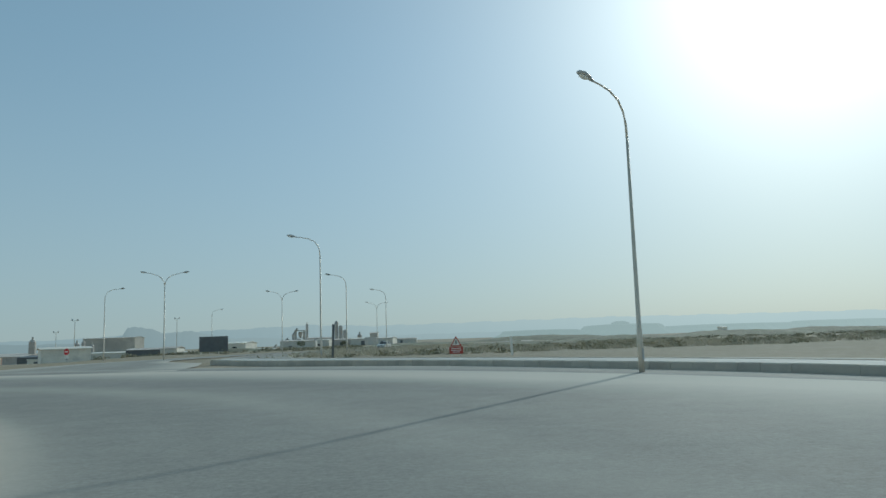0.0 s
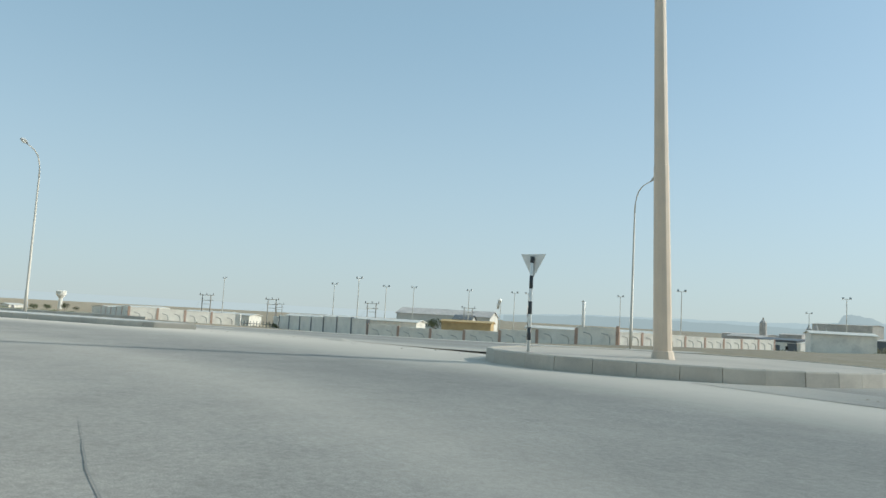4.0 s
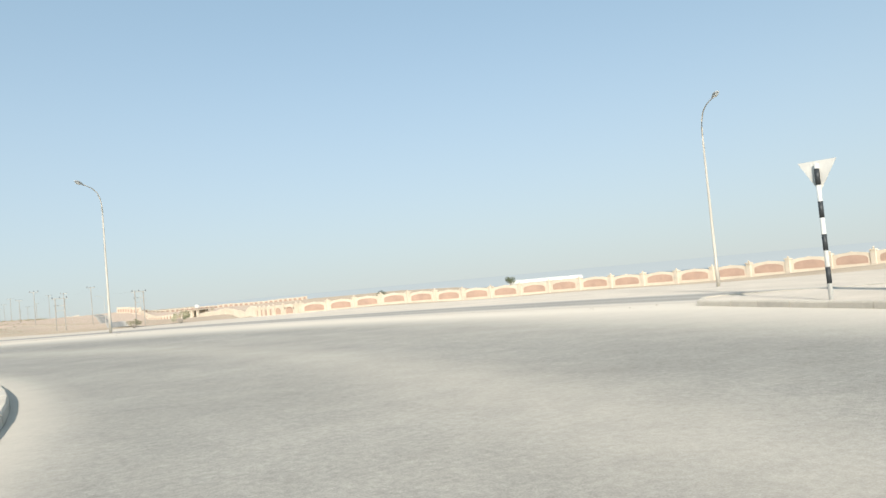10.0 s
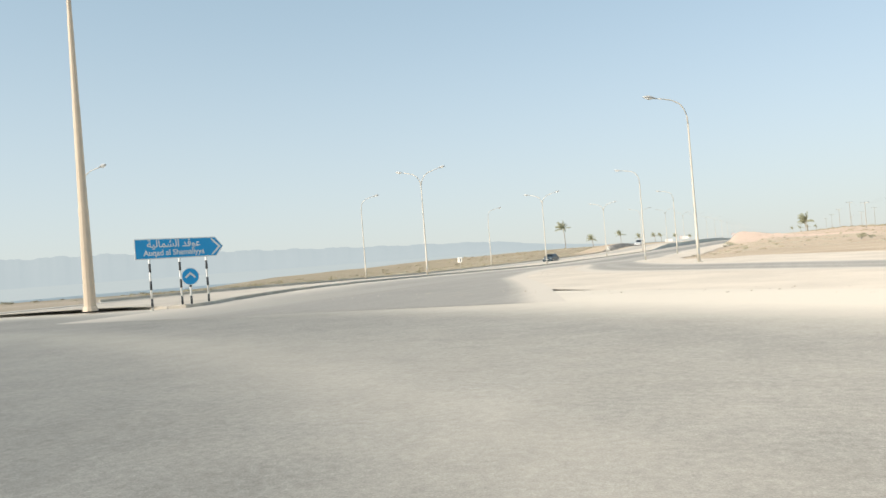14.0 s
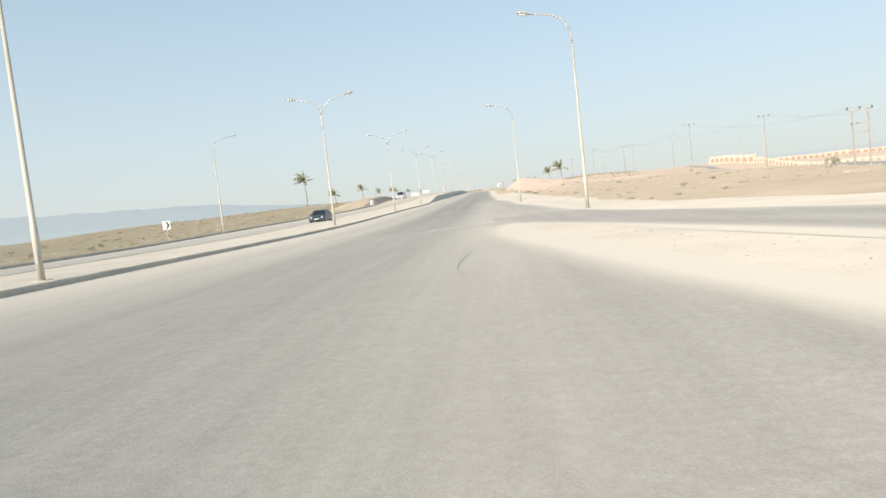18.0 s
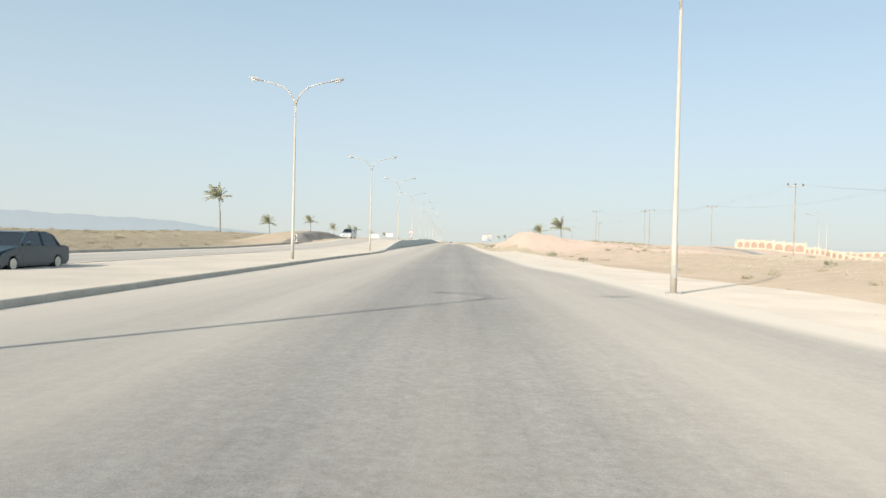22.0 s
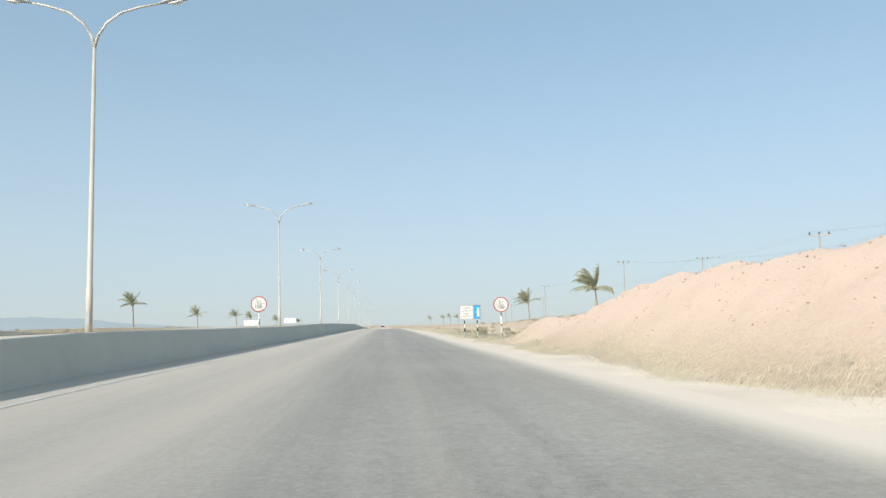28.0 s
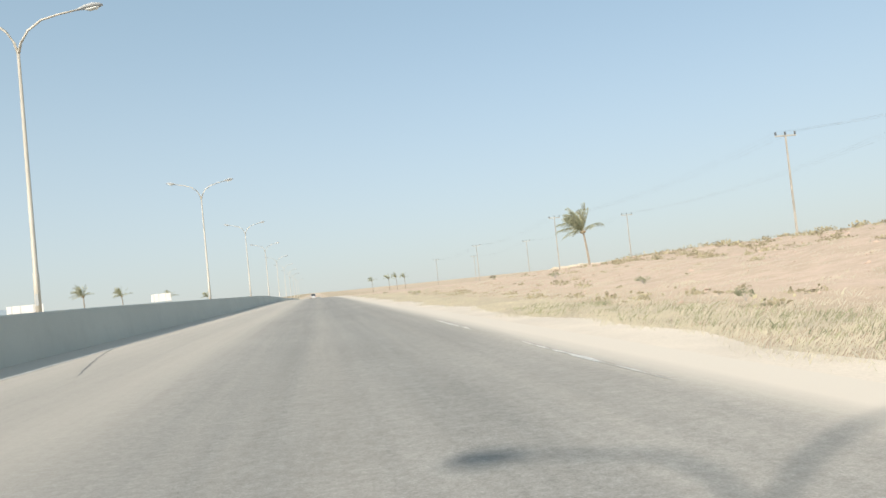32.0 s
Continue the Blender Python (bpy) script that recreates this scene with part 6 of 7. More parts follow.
# ---- palms ----
DRY_HUSK = material("coconut_husk", (0.34, 0.27, 0.15), 0.8, spread=0.2, scale=0.3, bump=0.1)
def palm(x, y, base, crown, seed, label, wind=1.0, n=22, size=1.0, dense=1.0):
    """A palm with a tapered, ringed trunk and wind-bent feather fronds."""
    rnd = random.Random(seed)
    e = root("palm_tree", pose(x, y, base), label, "palm tree", "roadside palms")
    h = crown - base - 0.9 * size
    bend = rnd.uniform(0.2, 0.6)
    path = [(-bend * (t ** 2) * h * 0.12, 0.05 * h * math.sin(t * 2.5 + seed), h * t - 0.3 * (1 - t)) for t in np.linspace(0, 1, 13)]
    bm = nb()
    radii = [(0.135 - 0.045 * t) * (1.0 + (0.12 if k % 2 else 0)) * (0.7 + 0.3 * size) for k, t in enumerate(np.linspace(0, 1, 13))]
    radii[0] *= 1.4
    tube(bm, path, radii, 9)
    part("trunk", bm, TRUNK, e)
    top = Vector(path[-1])
    # upright young fronds, and a few old ones hanging low
    lean = Vector((-1.0, 0.25, 0)).normalized() * wind
    for k in range(5):
        bm = nb()
        c = top + Vector((0.24 * math.cos(k * 1.3), 0.24 * math.sin(k * 1.3), -0.22 - 0.07 * (k % 2)))
        tube(bm, [c + Vector((0, 0, z)) for z in (0.15, 0.1, 0, -0.1, -0.15)], [0.03, 0.1, 0.13, 0.1, 0.03], 7)
        part("coconut", bm, DRY_HUSK, e, smooth=True)
    for k in range(n):
        a = 2 * math.pi * k / n + rnd.uniform(-0.2, 0.2)
        elev = rnd.uniform(0.75, 1.5) if k % 5 else rnd.uniform(0.05, 0.5)
        length = rnd.uniform(2.2, 3.1) * size
        d = Vector((math.cos(a) * math.cos(elev), math.sin(a) * math.cos(elev), math.sin(elev)))
        d = (d + lean * 0.14).normalized()
        pts, p, v = [], top.copy(), d.copy()
        for s in range(9):
            pts.append(p.copy())
            p = p + v * length / 8
            v = (v + lean * 0.075 + Vector((0, 0, -0.045 - 0.05 * rnd.random() - 0.016 * s))).normalized()
        bm = nb()
        tube(bm, pts, [0.035, 0.03, 0.028, 0.025, 0.02, 0.017, 0.014, 0.01, 0.006], 4)
        for s in range(int(34 * dense)):
            t = 0.12 + 0.88 * s / (34 * dense)
            i = min(7, int(t * 8))
            f = t * 8 - i
            q = pts[i].lerp(pts[i + 1], f)
            along_ = (pts[i + 1] - pts[i]).normalized()
            side = along_.cross(Vector((0, 0, 1)))
            side = side.normalized() if side.length > 0.01 else Vector((1, 0, 0))
            for sg_ in (-1, 1):
                ln = (0.74 - 0.5 * abs(t - 0.4)) * size * rnd.uniform(0.8, 1.1)
                tip = q + (side * sg_ * 0.5 + along_ * 0.5 + lean * 0.45 + Vector((0, 0, -0.55 - 0.3 * rnd.random()))) * ln
                w = along_ * 0.024 * size
                bm.faces.new([bm.verts.new(c) for c in (q - w, q + w, q.lerp(tip, 0.6) + w * 0.8, tip)])
        part("frond", bm, FROND, e)
    return e


palm(-78, 264, gz(-78, 264), 9.5, 1, "tall wind-bent coconut palm on the sandy bank", n=24, size=1.15)
palm(-79, 309, gz(-79, 309), 5.3, 2, "short wind-bent coconut palm on the sandy bank")
palm(-78, 360, gz(-78, 360), 6.9, 3, "wind-bent coconut palm on the sandy bank")
for i, (x, y, c) in enumerate(((-78, 408, 5.4), (-78, 457, 5.8), (-81, 500, 5.9), (-80, 560, 5.2), (-79, 640, 4.6))):
    palm(x, y, gz(x, y), c, 11 + i, "small palm far along the sandy bank", dense=0.6)
palm(0.3, 320.5, gz(0.3, 320.5), 6.2, 4, "wind-bent coconut palm above a dry slope", n=26, size=1.2)
palm(0.8, 373, gz(0.8, 373), 5.7, 5, "wind-bent coconut palm above a dry slope", n=24, size=1.1)
for i, (x, y, c) in enumerate(((7.5, 639, 4.9), (2, 620, 4.4), (14, 660, 4.6), (-3, 652, 4.2))):
    palm(x, y, min(gz(x, y), c - 4), c, 31 + i, "small palm in a far roadside group", dense=0.5, n=14)


# ---- vehicles ----
def wheel(parent, x, y, r=0.33):
    bm = nb()
    tube(bm, [(x, y - 0.1, r), (x, y - 0.08, r), (x, y + 0.08, r), (x, y + 0.1, r)], [r * 0.86, r, r, r * 0.86], 20)
    w = part("wheel", bm, TYRE, parent, smooth=False)
    bm = nb()
    tube(bm, [(x, y - 0.115, r), (x, y + 0.115, r)], r * 0.62, 14)
    part("rim", bm, STEEL, w)


def car(m, body_mat, label, suv=False):
    """A parked or passing car, nose towards -x."""
    e = root("car", m, label, "car")
    L, W, H = (4.7, 1.86, 1.75) if suv else (4.6, 1.8, 1.45)
    belt = 1.05 if suv else 0.93
    lower = [(-L / 2, 0.35), (-L / 2 + 0.08, 0.2), (L / 2 - 0.1, 0.22), (L / 2, 0.4), (L / 2 - 0.02, belt - 0.05), (L / 2 - 0.25, belt + 0.02), (-0.75, belt + 0.02), (-1.1, belt), (-L / 2 + 0.25, belt - 0.17), (-L / 2 + 0.03, belt - 0.32)]
    bm = nb()
    prism(bm, lower, -W / 2, W / 2, UP)
    bmesh.ops.bevel(bm, geom=[ed for ed in bm.edges if abs(abs(ed.verts[0].co.y) - W / 2) < 0.01 and abs(abs(ed.verts[1].co.y) - W / 2) < 0.01 and ed.verts[0].co.y * ed.verts[1].co.y > 0], offset=0.08, segments=2, affect="EDGES")
    b = part("body", bm, body_mat, e)
    back = L / 2 - (0.15 if suv else 0.75)
    cab = [(-0.95, belt), (-0.3, H - 0.06), (0.0, H), (back - 0.6, H), (back - 0.15, H - 0.12), (back + 0.1, belt)]
    bm = nb()
    lo = [bm.verts.new((x, s * (W / 2 - 0.08 - 0.17 * (z - belt) / (H - belt)), z)) for s in (-1, 1) for x, z in cab]
    k = len(cab)
    bm.faces.new(lo[:k])
    bm.faces.new(lo[k:][::-1])
    for i in range(k):
        bm.faces.new((lo[i], lo[i + k], lo[(i + 1) % k + k], lo[(i + 1) % k]))
    part("cabin", bm, GLASS, e)
    bm = nb()
    prism(bm, [(-0.28, H - 0.04), (0.0, H + 0.015), (back - 0.6, H + 0.015), (back - 0.2, H - 0.08), (back - 0.6, H - 0.03), (0.0, H - 0.03)], -W / 2 + 0.26, W / 2 - 0.26, UP)
    part("roof", bm, body_mat, e)
    for s in (-1, 1):
        for x0, z0, x1, z1 in ((-0.97, belt, -0.3, H - 0.05), (back + 0.1, belt, back - 0.2, H - 0.1), (0.55, belt, 0.55, H - 0.02)):
            bm = nb()
            tube(bm, [(x0, s * (W / 2 - 0.07), z0), (x1, s * (W / 2 - 0.24), z1)], 0.045, 6)
            part("pillar", bm, body_mat, e)
        for x in (-L / 2 + 0.85, L / 2 - 0.9):
            wheel(e, x, s * (W / 2 - 0.1), 0.36 if suv else 0.32)
        bm = nb()
        tube(bm, [(-L / 2 + 0.0, s * 0.62, 0.66), (-L / 2 + 0.12, s * 0.64, 0.68), (-L / 2 + 0.35, s * 0.7, 0.7)], [0.09, 0.11, 0.05], 8)
        part("headlight", bm, LENS, e)
        bm = nb()
        tube(bm, [(-0.62, s * (W / 2 - 0.02), belt + 0.1), (-0.62, s * (W / 2 + 0.16), belt + 0.12)], [0.05, 0.09], 8)
        part("mirror", bm, body_mat, e)
        bm = nb()
        box(bm, L / 2 - 0.05, s * 0.72 - 0.13, 0.7, L / 2 + 0.02, s * 0.72 + 0.13, 0.86)
        part("tail_light", bm, RED, e)
    bm = nb()
    box(bm, -L / 2 - 0.02, -0.45, 0.42, -L / 2 + 0.05, 0.45, 0.62)
    part("grille", bm, BLACK, e)
    bm = nb()
    box(bm, -L / 2 - 0.035, -0.26, 0.44, -L / 2 - 0.02, 0.26, 0.55)
    part("plate_bar", bm, WHITE, e)
    return e


fz = lambda y: float(road_z(y)) + float(wall_z(y)) + 0.01
car(pose(-46.0, 141, fz(141), 0, 0, 90), paint("slate_blue_paint", (0.045, 0.075, 0.095)), "dark slate-blue saloon car on the far carriageway")
car(pose(-48.5, 243.5, fz(243.5), 0, 0, 86), paint("silver_white_paint", (0.65, 0.66, 0.66)), "silver-white off-road car on the far carriageway", True)
car(pose(-31.5, 560, float(road_z(560)) + 0.01, 0, 0, -90), paint("white_car_paint", (0.75, 0.75, 0.74)), "white car far ahead on the highway", True)
car(pose(150, -68, surf(150, -68) + 0.02, 0, 0, 166), paint("dark_green_paint", (0.03, 0.05, 0.045)), "dark car on the road from the industrial area", True)
car(pose(-76.5, -188, surf(-76.5, -188) + 0.02, 0, 0, 250), paint("pale_car_paint", (0.6, 0.6, 0.58)), "pale car coming along the southern road")
e = root("lorry", pose(196, -101, gz(196, -101), 0, 0, -30), "boxy pale lorry on the dusty plain", "lorry")
bm = nb()
box(bm, -1.1, -2.2, 0.9, 1.1, 2.6, 3.1)
part("cargo_box", bm, OCHRE, e)
bm = nb()
prism(bm, [(-4.2, 0.5), (-2.3, 0.5), (-2.3, 2.7), (-3.6, 2.7), (-4.1, 1.7)], -1.05, 1.05, pose(0, 0, 0, 0, 0, 90) @ UP)
cb = part("cab", bm, WHITE, e)
bm = nb()
box(bm, -0.9, -4.05, 1.75, 0.9, -3.85, 2.4)
part("windscreen", bm, GLASS, cb)
for y in (-3.2, 1.0, 2.0):
    for x in (-0.95, 0.95):
        bm = nb()
        tube(bm, [(x - 0.14, y, 0.48), (x + 0.14, y, 0.48)], 0.48, 14)
        part("wheel", bm, TYRE, e)


# ---- earth mounds and loose ground ----
def mound(name, x, y, rx_, ry_, h, mat, label, seed=1, n=28):
    """An uneven heap of tipped earth."""
    rnd = random.Random(seed)
    ph = [rnd.uniform(0, 6.28) for _ in range(8)]
    bm = nb()
    grid = []
    for i in range(n + 1):
        row = []
        for j in range(n + 1):
            u, v = 2 * i / n - 1, 2 * j / n - 1
            q = math.hypot(u, v)
            k = 1 + 0.16 * math.sin(5 * u + ph[0]) * math.cos(4 * v + ph[1]) + 0.10 * math.sin(11 * u + ph[2] + 7 * v) + 0.05 * math.sin(23 * v + ph[3] - 17 * u)
            hh = h * max(0.0, 1 - q ** 1.7) * k
            px, py = x + u * rx_, y + v * ry_
            row.append(bm.verts.new((px, py, gz(px, py) - 0.08 + hh)))
        grid.append(row)
    for i in range(n):
        for j in range(n):
            bm.faces.new((grid[i][j], grid[i + 1][j], grid[i + 1][j + 1], grid[i][j + 1]))
    return tagged(part(name, bm, mat, smooth=True), label, "earth mound", kind="structure")




def cut_bank():
    """A long earth heap whose steep cut face is turned to the road."""
    bm = nb()
    grid = []
    ys, us = np.linspace(211, 274, 82), np.linspace(0, 1, 26)
    for y in ys:
        crest = 1.2 * float(smooth_step(213.5, 227, y) * (1 - smooth_step(242, 272, y))) * (1 + 0.05 * math.sin(y * 1.1) + 0.04 * math.sin(y * 2.7))
        row = []
        for u in us:
            x = -50.9 - 14.0 * u + 0.3 * math.sin(y * 0.8) + 0.18 * math.sin(y * 2.1 + u * 9)
            k = float(smooth_step(0.0, 0.13, u) * (1 - smooth_step(0.3, 1.0, u)))
            row.append(bm.verts.new((x, y, gz(x, y) - 0.06 + crest * k + 0.05 * k * math.sin(x * 5 + y * 3))))
        grid.append(row)
    for i in range(len(ys) - 1):
        for j in range(len(us) - 1):
            f = bm.faces.new((grid[i][j], grid[i][j + 1], grid[i + 1][j + 1], grid[i + 1][j]))
            # faces towards the road get the dark tone that carries their shade
            f.material_index = 1 if j > 4 else 0
    bm.normal_update()
    if sum(f.normal.z for f in bm.faces) < 0:
        bmesh.ops.reverse_faces(bm, faces=bm.faces[:])
    ob = part("earth_mound", bm, SHADED_EARTH, smooth=True)
    ob.data.materials.append(SAND)
    tagged(ob, "long heap of earth beside the far road, shade painted dark on its cut face", "earth mound", kind="structure")


cut_bank()
mound("earth_mound", -26.5, -73.5, 1.4, 0.9, 0.22, KERB, "low heap of broken kerb concrete", 4, 12)
mound("earth_mound", -45.9, -83.5, 0.8, 1.0, 0.2, KERB, "low heap of broken kerb concrete", 6, 12)


SCRUB_EARTH = material("scrubby_earth", (0.31, 0.285, 0.205), 0.95, spread=0.28, scale=7, fine=1.2, bump=0.6, tint=(0.25, 0.25, 0.17), depth=0.3, stain=0.25)


def mesa(x, y, rx_, ry_, h, seed, n=36):
    """A flat-topped rocky hill with a steep rim."""
    rnd = random.Random(seed)
    ph = [rnd.uniform(0, 6.28) for _ in range(6)]
    base = gz(x, y) - 0.5
    bm = nb()
    rings = []
    for q, z in ((1.0, 0.0), (0.86, 0.35), (0.76, 0.62), (0.70, 0.95), (0.4, 1.0), (0.02, 1.0)):
        ring = []
        for k in range(n):
            a = 2 * math.pi * k / n
            w = 1 + 0.14 * math.sin(3 * a + ph[0]) + 0.09 * math.sin(7 * a + ph[1]) + 0.04 * math.sin(15 * a + ph[2])
            ring.append(bm.verts.new((x + rx_ * q * w * math.cos(a), y + ry_ * q * w * math.sin(a), base + h * z * (1 + 0.05 * math.sin(4 * a + ph[3])))))
        rings.append(ring)
    for r0, r1 in zip(rings, rings[1:]):
        for k in range(n):
            bm.faces.new((r0[k], r0[(k + 1) % n], r1[(k + 1) % n], r1[k]))
    bm.faces.new(rings[-1])
    tagged(part("rocky_hill", bm, MESA_HAZE), "low flat-topped rocky hill on the plain, glowing in place of haze", "hill", kind="structure")


# ---- far ridges, haze put in as emission ----
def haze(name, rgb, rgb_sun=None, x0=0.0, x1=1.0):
    """Emissive colour put in for distance haze, brighter on the side of the sun."""
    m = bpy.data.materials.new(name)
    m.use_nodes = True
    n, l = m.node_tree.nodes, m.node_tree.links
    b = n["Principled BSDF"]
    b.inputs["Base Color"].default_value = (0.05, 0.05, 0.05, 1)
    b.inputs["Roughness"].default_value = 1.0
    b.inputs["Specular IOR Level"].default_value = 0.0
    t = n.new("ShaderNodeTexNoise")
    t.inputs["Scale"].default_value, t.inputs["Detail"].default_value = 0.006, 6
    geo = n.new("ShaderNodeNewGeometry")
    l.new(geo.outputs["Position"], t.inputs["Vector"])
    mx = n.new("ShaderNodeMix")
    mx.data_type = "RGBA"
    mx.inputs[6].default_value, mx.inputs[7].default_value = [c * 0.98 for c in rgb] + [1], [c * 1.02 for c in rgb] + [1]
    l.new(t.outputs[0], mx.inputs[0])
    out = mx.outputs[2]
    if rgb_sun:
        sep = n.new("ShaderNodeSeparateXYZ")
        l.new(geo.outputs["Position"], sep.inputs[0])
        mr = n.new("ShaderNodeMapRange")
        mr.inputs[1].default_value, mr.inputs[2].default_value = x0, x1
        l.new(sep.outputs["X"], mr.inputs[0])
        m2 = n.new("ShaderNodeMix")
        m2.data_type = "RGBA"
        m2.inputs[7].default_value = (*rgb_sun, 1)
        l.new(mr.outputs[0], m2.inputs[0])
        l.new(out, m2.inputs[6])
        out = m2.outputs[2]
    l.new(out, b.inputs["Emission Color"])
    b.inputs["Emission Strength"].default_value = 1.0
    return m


def ridge(name, mat, dist, profile, label, seed, rough=0.03):
    """A mountain ridge round the horizon: compass degrees and crest elevation in degrees."""
    rnd = random.Random(seed)
    ph = [rnd.uniform(0, 6.28) for _ in range(6)]
    az = np.arange(profile[0][0], profile[-1][0], 0.15)
    el = np.interp(az, [p[0] for p in profile], [p[1] for p in profile])
    jag = np.sin(az * 1.9 + ph[0]) * 0.5 + np.sin(az * 4.7 + ph[1]) * 0.3 + np.sin(az * 11.3 + ph[2]) * 0.15 + np.sin(az * 27 + ph[3]) * 0.07
    el = np.maximum(0.0, el * (1 + rough * jag * 2))
    verts, faces = [], []
    for a, e_ in zip(az, el):
        c, s = math.cos(radians(a)), math.sin(radians(a))
        top = 1.4 + dist * math.tan(radians(float(e_)))
        for d, z in ((dist - 300, -60), (dist - 120, top * 0.4 - 10), (dist, top), (dist + 260, -60)):
            verts.append((s * d - 30, c * d, z))
    for i in range(len(az) - 1):
        for k in range(3):
            faces.append((i * 4 + k, i * 4 + k + 1, i * 4 + 5 + k, i * 4 + 4 + k))
    me = bpy.data.meshes.new(name)
    me.from_pydata(verts, [], faces)
    me.materials.append(mat)
    me.shade_smooth()
    tagged(new(name, me), label, "mountains", kind="structure")


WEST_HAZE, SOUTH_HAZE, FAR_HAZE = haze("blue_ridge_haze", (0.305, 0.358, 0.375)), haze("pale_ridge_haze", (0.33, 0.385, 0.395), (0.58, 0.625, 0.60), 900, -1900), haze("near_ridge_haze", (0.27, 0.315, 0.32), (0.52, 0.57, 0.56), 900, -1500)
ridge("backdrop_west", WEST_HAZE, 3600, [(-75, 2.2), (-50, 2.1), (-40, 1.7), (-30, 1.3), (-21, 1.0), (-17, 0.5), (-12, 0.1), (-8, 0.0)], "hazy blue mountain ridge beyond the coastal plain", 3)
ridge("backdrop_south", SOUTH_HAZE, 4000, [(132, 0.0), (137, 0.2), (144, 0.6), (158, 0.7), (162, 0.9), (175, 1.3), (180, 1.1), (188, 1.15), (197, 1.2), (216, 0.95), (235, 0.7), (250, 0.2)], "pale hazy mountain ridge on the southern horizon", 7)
ridge("backdrop_low_ridge", FAR_HAZE, 2600, [(139, 0.25), (146, 0.55), (152, 0.5), (160, 0.4), (162, 0.5), (162.5, 1.5), (163.4, 1.55), (165, 0.9), (166.5, 1.2), (169, 0.5), (176, 0.35), (190, 0.35), (205, 0.3), (220, 0.4), (232, 0.0)], "low hills in glowing grey haze colour on the southern plain", 9, 0.05)
# low glowing sheets added as haze, hiding the far ground and water
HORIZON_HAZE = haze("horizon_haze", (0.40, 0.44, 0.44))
ridge("backdrop_haze_east", HORIZON_HAZE, 1250, [(16, 0.0), (20, 0.06), (70, 0.08), (100, 0.08), (138, 0.08)], "glowing pale sheet standing in for haze over the far plain", 15, 0.01)
ridge("backdrop_haze_west", haze("western_haze", (0.325, 0.372, 0.378)), 1250, [(-110, 0.2), (-60, 0.16), (-14, 0.1), (-9, 0.0)], "glowing pale sheet standing in for haze over the far plain", 16, 0.01)
# the rocky hills glow in a haze colour instead of rock tone
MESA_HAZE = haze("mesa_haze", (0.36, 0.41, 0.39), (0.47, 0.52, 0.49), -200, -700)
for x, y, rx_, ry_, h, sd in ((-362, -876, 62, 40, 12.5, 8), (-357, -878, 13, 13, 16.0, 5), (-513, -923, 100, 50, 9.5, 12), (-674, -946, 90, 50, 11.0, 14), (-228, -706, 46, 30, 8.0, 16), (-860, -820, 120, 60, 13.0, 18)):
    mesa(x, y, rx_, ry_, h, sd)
for x, y, rx_, ry_, h, sd in ((-140, -210, 26, 12, 1.3, 21), (-190, -250, 34, 16, 1.9, 22), (-250, -290, 40, 18, 2.3, 23), (-105, -170, 16, 8, 0.8, 24), (-300, -230, 40, 20, 2.4, 25), (-90, -300, 24, 10, 1.0, 26), (-20, -250, 30, 6, 1.3, 27), (-160, -400, 50, 20, 2.4, 28)):
    mound("earth_mound", x, y, rx_, ry_, h, SCRUB_EARTH, "low scrubby rise on the southern plain", sd, 20)


# ---- trees and shrubs ----
def leaf_cloud(bm, rnd, centre, radii, count, size):
    """Many small leaf faces scattered through an uneven clump."""
    for _ in range(count):
        d = Vector((rnd.gauss(0, 1), rnd.gauss(0, 1), rnd.gauss(0, 1))).normalized() * rnd.uniform(0.45, 1.0) ** 0.6
        p = Vector(centre) + Vector((d.x * radii[0], d.y * radii[1], d.z * radii[2]))
        a = Vector((rnd.gauss(0, 1), rnd.gauss(0, 1), rnd.gauss(0, 1))).normalized()
        b = a.orthogonal().normalized()
        s = size * rnd.uniform(0.6, 1.3)
        bm.faces.new([bm.verts.new(p + o) for o in (a * s, b * s * 0.45, -a * s, -b * s * 0.45)])


def shrub(seed, r, h, label, mat=LEAF, size=0.07, count=420):
    rnd = random.Random(seed)
    e = root("shrub", Matrix.Identity(4), label, "shrub", "roadside shrubs")
    bm = nb()
    tips = []
    for k in range(9):
        a = rnd.uniform(0, 6.28)
        q = rnd.uniform(0.3, 0.9) * r
        tip = (math.cos(a) * q, math.sin(a) * q, h * rnd.uniform(0.5, 1.0))
        tube(bm, [(0, 0, -0.05), (tip[0] * 0.4, tip[1] * 0.4, tip[2] * 0.6), tip], [0.03, 0.02, 0.008], 4)
        tips.append(tip)
    part("woody_base", bm, WOOD_POLE, e)
    bm = nb()
    for t in tips:
        k = rnd.uniform(0.6, 1.1)
        leaf_cloud(bm, rnd, (t[0], t[1], t[2] * 0.85), (r * 0.36 * k, r * 0.36 * k, h * 0.26 * k), count // 9, size)
    part("foliage", bm, mat, e)
    return e


def place(proto, spots_, seed):
    rnd = random.Random(seed)
    for i, (x, y, s) in enumerate(spots_):
        m = pose(x, y, gz(x, y), 0, 0, rnd.uniform(0, 360)) @ Matrix.Diagonal((s, s, s * rnd.uniform(0.8, 1.1), 1))
        if i == 0:
            proto.matrix_world = m
        else:
            copy_thing(proto, m)


GREY_LEAF = material("grey_green_leaf", (0.27, 0.28, 0.17), 0.75, spread=0.25, scale=0.6, bump=0, tint=(0.38, 0.37, 0.23))
DRY_LEAF = material("dry_scrub", (0.36, 0.31, 0.20), 0.85, spread=0.25, scale=0.6, bump=0, tint=(0.46, 0.41, 0.27))
rnd = random.Random(21)
